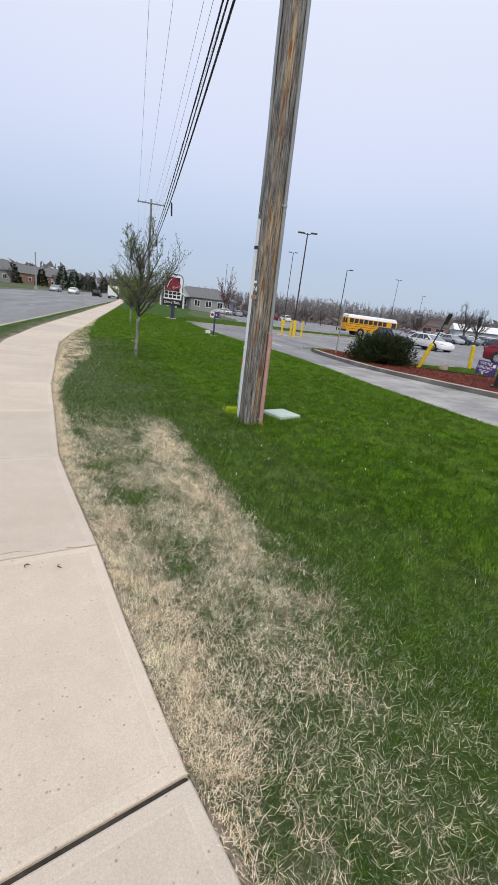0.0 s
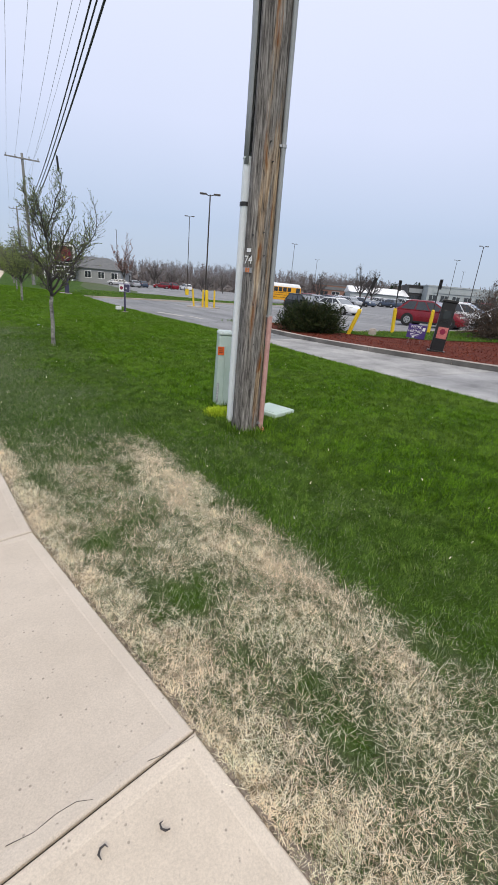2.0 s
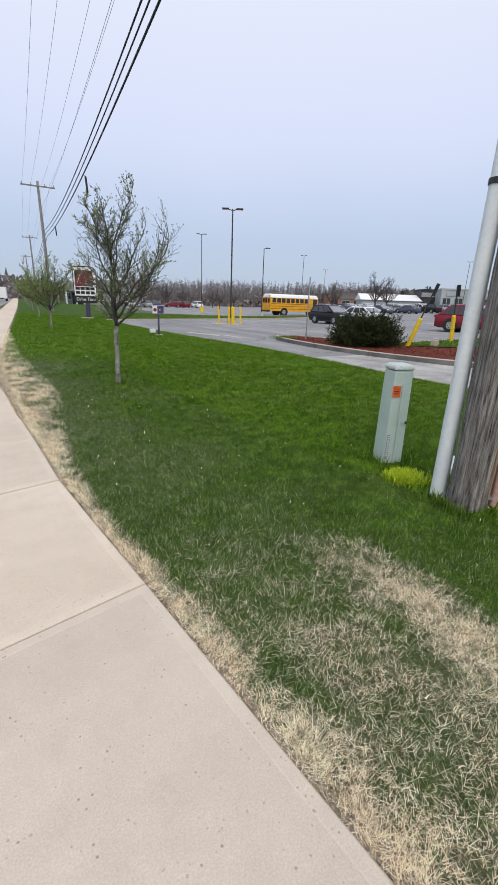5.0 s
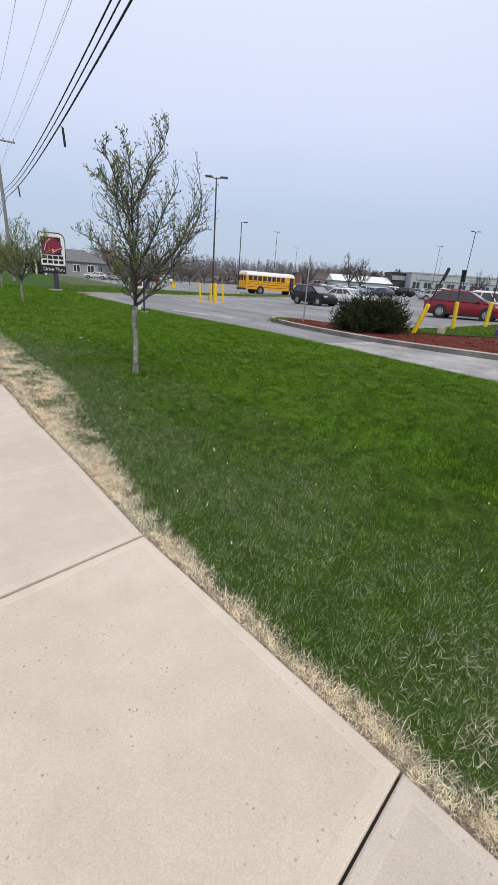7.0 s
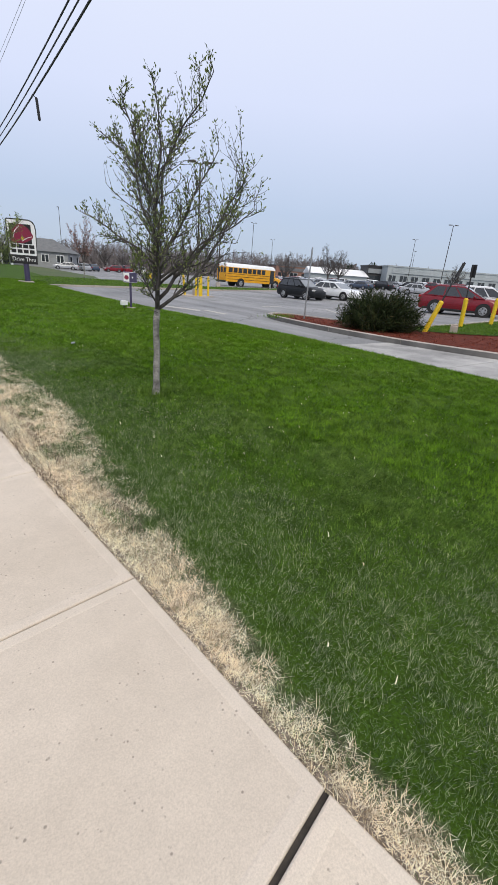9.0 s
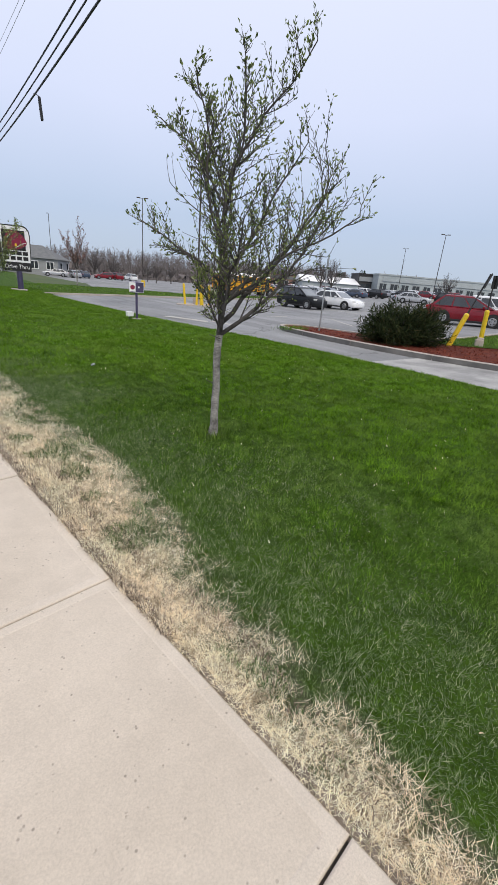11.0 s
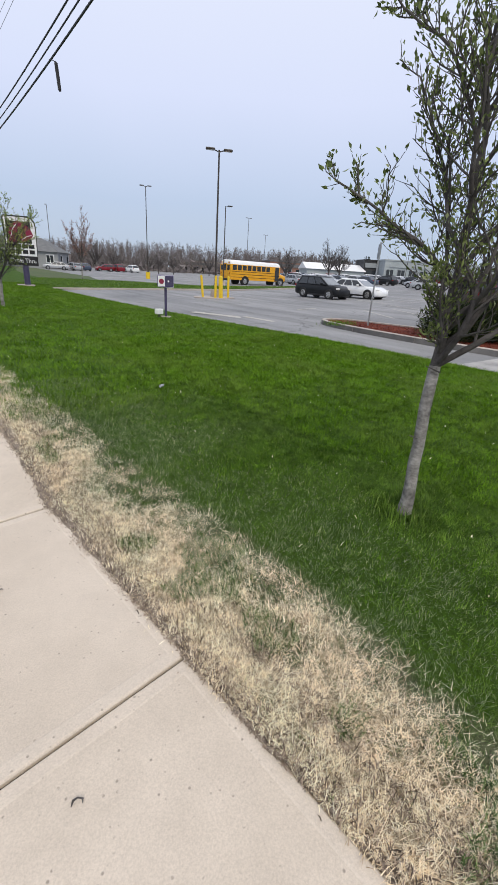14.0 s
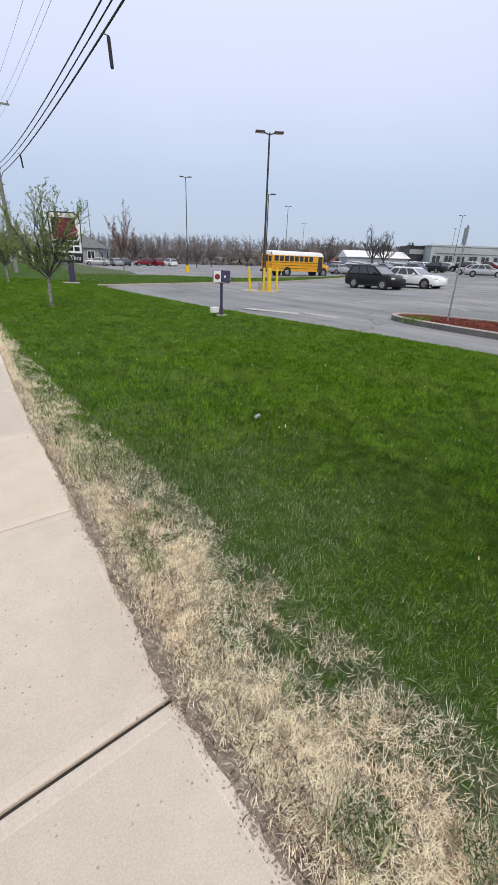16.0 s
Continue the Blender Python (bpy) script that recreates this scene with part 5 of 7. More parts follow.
# ---- island things ----
def shrub(name, label, category, w, h, count, size, material, seed, droop=0.0, low=8, high=85, thin=1.0):
    rnd = random.Random(seed)
    t = thing(name, label, category)
    bm, V = B(), []
    for _ in range(count):
        az, el = rnd.uniform(0, 6.283), math.radians(rnd.uniform(low, high))
        d = Vector((math.cos(az) * math.cos(el), math.sin(az) * math.cos(el), math.sin(el)))
        ln = rnd.uniform(0.65, 1.1) / math.sqrt((math.cos(el) / (w / 2)) ** 2 + (math.sin(el) / h) ** 2)
        base = Vector((rnd.gauss(0, w * 0.05), rnd.gauss(0, w * 0.05), 0.0))
        pts, rad = limb(bm, base, d, ln, 0.016, 0.004, -droop, 0.05, 6, rnd, 4)
        for i in range(2, 7):
            dd = (pts[i] - pts[i - 1]).normalized()
            for _k in range(7):
                s = (dd + Vector((rnd.gauss(0, 0.5), rnd.gauss(0, 0.5), rnd.gauss(0.1, 0.4)))).normalized()
                leaf_quads(V, pts[i] + s * rnd.uniform(0, 0.1), s, size, 2, rnd, size * 0.25, thin)
    tagged(part("stem_work", bm, TWIG, t), kind="stuff")
    W = np.array([[tuple(c) for c in q] for q in V]).reshape(-1, 3)
    ob = new("foliage", raw_mesh("foliage", W, np.arange(len(W)).reshape(-1, 4), material))
    ob.parent = t
    return t


jun = shrub("juniper_shrub", "dark green spreading juniper shrub in red mulch", "shrub", 2.7, 1.35, 330, 0.22, NEEDLE, 3, low=4, high=62, thin=0.26)
jun.matrix_basis = Matrix.Translation((10.45, 17.1, float(lot_z(10.2, 16.9)) + 0.1))
rb = shrub("weeping_shrub", "bare reddish weeping shrub on the mulch bed", "shrub", 3.4, 2.4, 320, 0.13, REDTWIG, 4, droop=0.12, thin=0.35)
rb.matrix_basis = Matrix.Translation((19.0, 14.0, float(lot_z(19, 14)) + 0.1))


def sign_bollard(x, y, lean, top):
    z = float(lot_z(x, y)) + 0.12
    t = thing("sign_bollard", "yellow steel bollard carrying a dark sign post" + (", knocked askew" if lean.length > 0.1 else ""), "bollard", "bollards on the island", at=Matrix.Translation((x, y, z)))
    up = (Vector((0, 0, 1)) + lean).normalized()
    bm = B()
    tube(bm, [up * -0.1, up * 1.08, up * 1.12, up * 1.14], [0.085, 0.085, 0.07, 0.03], 16)
    part("sleeve", bm, YELLOW, t, "yellow plastic sleeve", smooth=False)
    bm = B()
    tube(bm, [up * 1.1, up * top], 0.028, 8)
    part("sign_post", bm, DARKM, t, "black steel post")
    bm = B()
    box(bm, (0, 0, 0), (0.30, 0.012, 0.46), bevel=0.004)
    ob = part("sign_plate", bm, DARKM, t, "sign seen from its dark back")
    ob.matrix_basis = Matrix.Translation(up * (top - 0.22) + Vector((0.03, -0.03, 0))) @ up.to_track_quat("Z", "X").to_matrix().to_4x4() @ Matrix.Rotation(radians(70), 4, "Z")
    return t


sign_bollard(11.8, 16.1, Vector((0.20, -0.24, 0)), 2.45)
sign_bollard(14.8, 16.55, Vector((-0.07, 0.0, 0)), 2.35)
sign_bollard(17.4, 16.7, Vector((0.02, 0.0, 0)), 2.55)

sp_z = float(lot_z(11.35, 11.05)) + 0.11
order = thing("order_post", "tall black drive-thru speaker post on the mulch", "order post", at=pose(11.35, 11.05, sp_z, 0, 3, -46))
bm = B()
box(bm, (0, 0, 0.80), (0.41, 0.28, 1.55), bevel=0.03)
part("cabinet", bm, BLACK, order)
bm = B()
box(bm, (0, 0, 1.60), (0.47, 0.34, 0.08), bevel=0.015)
part("hood", bm, BLACK, order)
bm = B()
box(bm, (0, 0, 0.02), (0.56, 0.42, 0.06), bevel=0.01)
part("foot_plate", bm, BLACK, order)
bm = B()
box(bm, (0.02, -0.155, 0.62), (0.31, 0.012, 0.36), bevel=0.003)
poster = part("poster", bm, POSTER, order, "pink and orange advert panel")
bm = B()
tube(bm, [(0.02, -0.164, 0.66), (0.02, -0.167, 0.66)], 0.09, 16)
part("poster_shape", bm, MAGENTA, poster)
bm = B()
box(bm, (0.0, -0.155, 1.18), (0.22, 0.012, 0.26), bevel=0.003)
part("display", bm, GLASS, order, "dark glossy display")
bm = B()
for k in range(7):
    box(bm, (0, -0.157, 0.93 + 0.018 * k), (0.24, 0.008, 0.008))
part("speaker_grille", bm, DARKM, order)

hs = thing("yard_sign", "purple yard sign with white lettering stuck in mulch", "sign", at=pose(12.35, 12.95, float(lot_z(12.35, 12.95)) + 0.11, 0, 4, -46))
bm = B()
box(bm, (0, 0, 0.46), (0.66, 0.012, 0.50), bevel=0.004)
board = part("board", bm, PURPLE, hs)
words("WE'RE\nHIRING", 0.15, WHITE, Matrix.Translation((-0.06, -0.0085, 0.54)) @ Matrix.Rotation(radians(90), 4, "X"), board, "lettering")
for c, sz in (((-0.05, 0.36), (0.34, 0.018)), ((-0.05, 0.31), (0.28, 0.018)), ((0.23, 0.57), (0.10, 0.12)), ((-0.08, 0.255), (0.07, 0.05))):
    bm = B()
    box(bm, (c[0], -0.0080, c[1]), (sz[0], 0.003, sz[1]))
    part("text_bar", bm, WHITE, board)
for dx in (-0.2, 0.2):
    bm = B()
    tube(bm, [(dx, 0.01, -0.08), (dx, 0.01, 0.5)], 0.006, 6)
    part("wire_leg", bm, GALV, hs)

sp2 = thing("sign_post", "thin grey steel sign post seen edge on at the island tip", "sign post", at=Matrix.Translation((9.8, 20.4, float(lot_z(9.8, 20.4)) + 0.1)))
bm = B()
box(bm, (0, 0, 1.33), (0.055, 0.03, 2.75), bevel=0.005)
part("post", bm, GALV, sp2)
bm = B()
box(bm, (0.0, 0.02, 2.42), (0.02, 0.30, 0.45), rz=-34, bevel=0.003)
part("plate", bm, GALV, sp2, "sign plate edge on").matrix_basis = Matrix.Identity(4)
bm = B()
box(bm, (0, 0, 0.12), (0.34, 0.26, 0.24), bevel=0.03)
box(bm, (0, -0.02, 0.26), (0.26, 0.2, 0.06), bevel=0.015)
ob = part("utility_cover", bm, KERB)
ob.matrix_basis = pose(12.6, 15.5, float(lot_z(12.6, 15.5)) + 0.14, 0, 0, 30)
tagged(ob, "small grey ground box in island grass", "utility box")

# ---- direction sign with its floodlight on the lawn ----
ez = float(lawn_z(3.95, 24.5))
ds = thing("direction_sign", "small dark purple and white entrance sign on a post", "sign", at=pose(3.95, 24.5, ez - 0.02, 0, 0, -22))
bm = B()
box(bm, (0, 0, 0.55), (0.085, 0.085, 1.1), bevel=0.008)
part("post", bm, PURPOST, ds, "dark purple square post")
bm = B()
box(bm, (0, 0, 1.20), (0.54, 0.22, 0.40), bevel=0.03)
head = part("sign_box", bm, PURPLE, ds, "rounded purple box")
bm = B()
box(bm, (0, -0.103, 1.20), (0.52, 0.006, 0.38), bevel=0.002)
face = part("sign_face", bm, WHITE, head, "white edged face")
for nm, x0, wd, mt in (("pale_panel", -0.14, 0.22, WHITE), ("dark_panel", 0.12, 0.27, PURPOST)):
    bm = B()
    box(bm, (x0, -0.108, 1.20), (wd, 0.005, 0.33), bevel=0.002)
    part(nm, bm, mt, head)
bm = B()
tube(bm, [(-0.14, -0.110, 1.19), (-0.14, -0.115, 1.19)], [0.085, 0.08], 16)
part("emblem_disc", bm, MAGENTA, head)
bm = B()
box(bm, (0.09, -0.112, 1.20), (0.05, 0.004, 0.06), bevel=0.002)
part("emblem_shape", bm, WHITE, head)
bm = B()
box(bm, (0, 0, 0.02), (0.34, 0.34, 0.06), bevel=0.01)
part("footing", bm, KERB, ds)
fl = thing("floodlight", "small white ground floodlight in the grass", "lamp", at=pose(3.58, 24.25, float(lawn_z(3.58, 24.25)), 0, 0, 15))
bm = B()
box(bm, (0, 0, 0.20), (0.26, 0.16, 0.17), bevel=0.02)
part("housing", bm, WHITE, fl)
bm = B()
tube(bm, [(0, 0, -0.03), (0, 0, 0.13)], 0.025, 8)
part("stake", bm, DARKM, fl)

# ---- roadside pylon sign ----
py = thing("pylon_sign", "white restaurant pylon sign with dark drive-thru panel", "sign", at=pose(2.55, 42.5, float(lawn_z(2.55, 42.5)), 0, 0, -4) @ Matrix.Diagonal((0.9, 0.9, 1.0, 1)))
bm = B()
tube(bm, [(0.12, 0, -0.1), (0.12, 0, 1.4)], 0.2, 16)
part("post", bm, PURPOST, py, "dull purple round post")
bm = B()
box(bm, (0, 0, 0.02), (1.1, 0.9, 0.1), bevel=0.02)
part("footing", bm, KERB, py)
bm = B()
prof = [(-0.95, 1.22), (0.95, 1.22), (1.05, 3.4), (1.0, 3.75), (0.85, 3.95), (0.6, 4.05), (-0.9, 4.02), (-1.0, 3.9)]
f0 = bm.faces.new([bm.verts.new((u, -0.2, v)) for u, v in prof])
r = bmesh.ops.extrude_face_region(bm, geom=[f0])
bmesh.ops.translate(bm, vec=(0, 0.4, 0), verts=[v for v in r["geom"] if isinstance(v, bmesh.types.BMVert)])
bmesh.ops.recalc_face_normals(bm, faces=bm.faces)
cab = part("cabinet", bm, BLACK, py, "black sign cabinet")
bm = B()
k2 = [(-0.90, 1.78), (0.93, 1.78), (0.98, 3.4), (0.93, 3.7), (0.8, 3.88), (0.58, 3.97), (-0.86, 3.95), (-0.93, 3.86)]
for yy in (-0.206,):
    bm.faces.new([bm.verts.new((u, yy, v)) for u, v in k2])
r = bmesh.ops.extrude_face_region(bm, geom=bm.faces[:])
bmesh.ops.translate(bm, vec=(0, 0.004, 0), verts=[v for v in r["geom"] if isinstance(v, bmesh.types.BMVert)])
bmesh.ops.recalc_face_normals(bm, faces=bm.faces)
part("white_face", bm, WHITE, cab)
bm = B()
box(bm, (-0.06, -0.214, 3.12), (1.5, 0.008, 1.22), bevel=0.003)
part("dark_field", bm, BLACK, cab)
bm = B()
dome = [(-0.72, 2.62), (0.0, 2.55), (0.55, 2.75), (0.80, 3.0), (0.62, 3.35), (0.3, 3.62), (-0.1, 3.72), (-0.45, 3.55), (-0.68, 3.15)]
bm.faces.new([bm.verts.new((u, -0.226, v)) for u, v in rounded(dome, 3)])
r = bmesh.ops.extrude_face_region(bm, geom=bm.faces[:])
bmesh.ops.translate(bm, vec=(0, 0.008, 0), verts=[v for v in r["geom"] if isinstance(v, bmesh.types.BMVert)])
bmesh.ops.recalc_face_normals(bm, faces=bm.faces)
part("dome_shape", bm, MAGENTA, cab, "dark magenta rounded shape")
bm = B()
tube(bm, [(-0.6, -0.232, 2.78), (-0.42, -0.232, 3.3), (-0.1, -0.232, 3.62)], 0.022, 6)
tube(bm, [(0.0, -0.232, 2.66), (0.4, -0.232, 2.9), (0.72, -0.232, 3.0)], 0.02, 6)
part("white_stroke", bm, WHITE, cab)
bm = B()
box(bm, (0.05, -0.232, 2.84), (0.14, 0.006, 0.18), rz=0, bevel=0.002)
part("yellow_dab", bm, YELLOW, cab)
for z, w in ((2.34, 0.36), (2.02, 0.33)):
    for k in range(4):
        bm = B()
        box(bm, (-0.63 + k * 0.42, -0.214, z), (w, 0.010, 0.23), bevel=0.003)
        part("block_bar", bm, BLACK, cab)
words("Drive Thru", 0.36, WHITE, Matrix.Translation((0.02, -0.212, 1.50)) @ Matrix.Rotation(radians(90), 4, "X"), cab, "lettering")


# ---- lamps of the lot ----
def lot_lamp(x, y, height, arms, base_yellow, az, label="tall dark parking lot lamp post"):
    z = float(lot_z(x, y))
    t = thing("lot_lamp", label, "lamp post", "parking lot lamps", at=Matrix.Translation((x, y, z)))
    bm = B()
    tube(bm, [(0, 0, 0.0), (0, 0, 0.9 if base_yellow else 0.5)], 0.3, 16)
    part("footing", bm, YELLOW if base_yellow else KERB, t, "yellow painted concrete footing" if base_yellow else "")
    bm = B()
    tube(bm, [(0, 0, 0.4), (0, 0, height)], [0.068, 0.05], 8)
    part("mast", bm, BRONZE, t)
    for k in range(arms):
        a = radians(az + 180 * k)
        d = Vector((math.cos(a), math.sin(a), 0))
        bm = B()
        tube(bm, [Vector((0, 0, height - 0.1)), d * 0.32 + Vector((0, 0, height))], 0.03, 6)
        arm = part("arm", bm, BRONZE, t)
        bm = B()
        box(bm, (0, 0, 0), (0.52, 0.28, 0.11), bevel=0.035)
        hd = part("lamp_head", bm, BRONZE, t)
        hd.matrix_basis = Matrix.Translation(d * 0.52 + Vector((0, 0, height + 0.02))) @ Matrix.Rotation(a, 4, "Z")
        bm = B()
        box(bm, (0, 0, -0.058), (0.40, 0.20, 0.01), bevel=0.002)
        part("lens", bm, LAMPG, hd)
    return t


lot_lamp(12.5, 35.3, 8.15, 2, False, -25, "twin-headed dark lamp post ringed by yellow bollards")
lot_lamp(23.3, 71.7, 11.6, 2, True, -20)
lot_lamp(25.9, 55.6, 8.3, 1, False, -15)
lot_lamp(62, 102.3, 13.3, 2, False, -20)
lot_lamp(93, 136, 13.0, 2, False, -25)
lot_lamp(100.5, 83.8, 11.8, 2, False, -30)
lot_lamp(67, 52.0, 10.4, 2, False, -30)
lot_lamp(20.6, 118, 12.5, 1, False, 100)
lot_lamp(150, 120, 12.5, 2, False, 0)
# its footing island
bm = B()
prism(bm, rounded([(10.9, 34.7), (12.2, 33.9), (13.5, 34.5), (13.4, 35.8), (12.4, 36.2), (11.2, 35.7)], 3), lambda x, y: float(lot_z(x, y)) - 0.05, lambda x, y: float(lot_z(x, y)) + 0.06)
tagged(part("lamp_island", bm, KERB), "low concrete pad under the lamp post", "kerb", kind="structure")
for x, y, lx in ((11.5, 35.1, -0.16), (11.95, 34.35, 0.0), (12.2, 34.1, -0.06), (13.0, 34.5, -0.03)):
    t = thing("bollard", "yellow steel bollard guarding the lamp post", "bollard", "bollards round the lamp", at=Matrix.Translation((x, y, float(lot_z(x, y)))))
    bm = B()
    w = 0.13 if lx == -0.06 else 0.075
    tube(bm, [(0, 0, -0.1), (lx, 0, 1.27), (lx, 0, 1.33), (lx, 0, 1.36)], [w, w, w * 0.8, w * 0.3], 16)
    part("sleeve", bm, YELLOW, t)
    bm = B()
    tube(bm, [(0, 0, 0.0), (0, 0, 0.05)], w + 0.02, 16)
    part("collar", bm, DARKM, t)

# ---- line poles and cables ----
def line_pole(x, y, h, arm):
    t = thing("utility_pole", "distant grey wooden utility pole with crossarm", "utility pole", "line of utility poles", at=Matrix.Translation((x, y, -0.1)))
    bm = B()
    tube(bm, [(0, 0, 0), (-0.08, 0, h * 0.6), (-0.12, 0, h)], [0.17, 0.14, 0.11], 10)
    part("pole", bm, GREYW, t)
    bm = B()
    box(bm, (-0.12, -0.14, h - 0.45), (arm, 0.1, 0.12), bevel=0.01)
    part("crossarm", bm, GREYW, t)
    for k in (-0.46, -0.2, 0.2, 0.46):
        bm = B()
        tube(bm, [(-0.12 + k * arm, -0.14, h - 0.4), (-0.12 + k * arm, -0.14, h - 0.2)], 0.05, 8)
        part("insulator", bm, GALV, t)
    return t


line_pole(0.35, 54.0, 11.9, 3.0)
line_pole(-0.5, 98.0, 11.9, 2.6)
line_pole(-1.6, 145.0, 11.9, 2.6)


def strand(name, label, ends, sag, r, material, n=28):
    bm = B()
    for (a, b2) in zip(ends, ends[1:]):
        a, b2 = Vector(a), Vector(b2)
        pts = [a.lerp(b2, k / n) - Vector((0, 0, sag * 4 * (k / n) * (1 - k / n))) for k in range(n + 1)]
        tube(bm, pts, r, 6)
    return tagged(part(name, bm, material, smooth=True), label, "cable", "overhead lines")


for x0, z0, x1, z1, sag, r in ((1.50, 7.38, 0.58, 7.03, 0.75, 0.026), (1.46, 7.70, 0.48, 7.32, 0.86, 0.019), (1.42, 7.92, 0.42, 7.58, 0.88, 0.021)):
    back = (x0 + 1.5, -38.0, z0)
    strand("telephone_cable", "thick black overhead telephone cable", [back, (x0, 5.57, z0), (x1, 54, z1), (x1 - 0.9, 98, z1), (x1 - 2, 145, z1)], sag, r, CABLE)
for dx, z in ((-1.35, 11.1), (-0.6, 11.1), (0.35, 11.1), (1.05, 11.1), (0.25, 9.3)):
    strand("power_line", "thin grey overhead power line", [(1.35 + dx + 1.4, -38, z), (1.35 + dx, 5.57, z + 0.2), (0.25 + dx, 54, z + 0.55), (-0.6 + dx * 0.9, 98, z + 0.5), (-1.7 + dx * 0.9, 145, z + 0.5)], 0.75, 0.007, WIRE)
for (x, y, z, ln) in ((1.13, 25.2, 6.50, 0.74), (0.79, 43.5, 6.73, 0.75)):
    t = thing("cable_closure", "dark splice closure hanging from a cable", "cable fitting", at=Matrix.Translation((x, y, z)))
    bm = B()
    tube(bm, [(0.02, 0, -0.1), (0.04, 0, -0.14), (0.075, 0, -ln + 0.04), (0.08, 0, -ln)], [0.02, 0.045, 0.045, 0.03], 10)
    part("housing", bm, CABLE, t)
    bm = B()
    tube(bm, [(-0.05, 0.3, 0.0), (0, 0.1, -0.06), (0.02, 0, -0.12)], 0.012, 6)
    part("drop_lead", bm, CABLE, t)


# ---- vehicles ----
def loft(bm, stations):
    """Skins rounded sections (x, bottom, top, half width) from end to end."""
    rows = []
    for x, zb, zt, w in stations:
        h = zt - zb
        half = [(w * 0.90, zb), (w * 0.985, zb + 0.18 * h), (w, zb + 0.45 * h), (w * 0.985, zb + 0.72 * h), (w * 0.93, zb + 0.92 * h), (w * 0.80, zt), (w * 0.4, zt + 0.02)]
        rows.append([bm.verts.new((x, y, z)) for y, z in half] + [bm.verts.new((x, -y, z)) for y, z in reversed(half)])
    n = len(rows[0])
    for a, b2 in zip(rows, rows[1:]):
        for k in range(n):
            bm.faces.new((a[k], a[(k + 1) % n], b2[(k + 1) % n], b2[k]))
    bm.faces.new(rows[0])
    bm.faces.new(rows[-1][::-1])
    bmesh.ops.recalc_face_normals(bm, faces=bm.faces)
    return bm


def wheel(parent, x, y, r, w, spokes=5, rim_mat=None):
    sgn = 1 if y > 0 else -1
    bm = B()
    tube(bm, [(x, y - sgn * w, r), (x, y - sgn * 0.02, r), (x, y, r)], [r, r, r * 0.93], 20)
    ty = part("wheel", bm, TYRE, parent, "black tyre")
    bm = B()
    tube(bm, [(x, y - 0.01 * sgn, r), (x, y + 0.012 * sgn, r)], [r * 0.66, r * 0.60], 18)
    part("rim", bm, rim_mat or ALLOY, ty, "silver alloy rim")
    for k in range(spokes):
        a = 6.283 * k / spokes
        bm = B()
        c = Vector((x + math.cos(a + 0.6) * r * 0.40, y + sgn * 0.013, r + math.sin(a + 0.6) * r * 0.40))
        tube(bm, [c - Vector((0, sgn * 0.006, 0)), c + Vector((0, sgn * 0.003, 0))], r * 0.11, 8)
        part("rim_hole", bm, TYRE, ty)


def quad(parent, name, pts, material, thick=0.008, label=""):
    """A thin pane through four corners."""
    a, b2, c, d = (Vector(p) for p in pts)
    n = (b2 - a).cross(d - a).normalized() * thick
    bm = B()
    lo = [bm.verts.new(p - n) for p in (a, b2, c, d)]
    hi = [bm.verts.new(p + n * 0.4) for p in (a, b2, c, d)]
    bm.faces.new(hi)
    bm.faces.new(lo[::-1])
    for k in range(4):
        bm.faces.new((lo[k], lo[(k + 1) % 4], hi[(k + 1) % 4], hi[k]))
    return part(name, bm, material, parent, label)


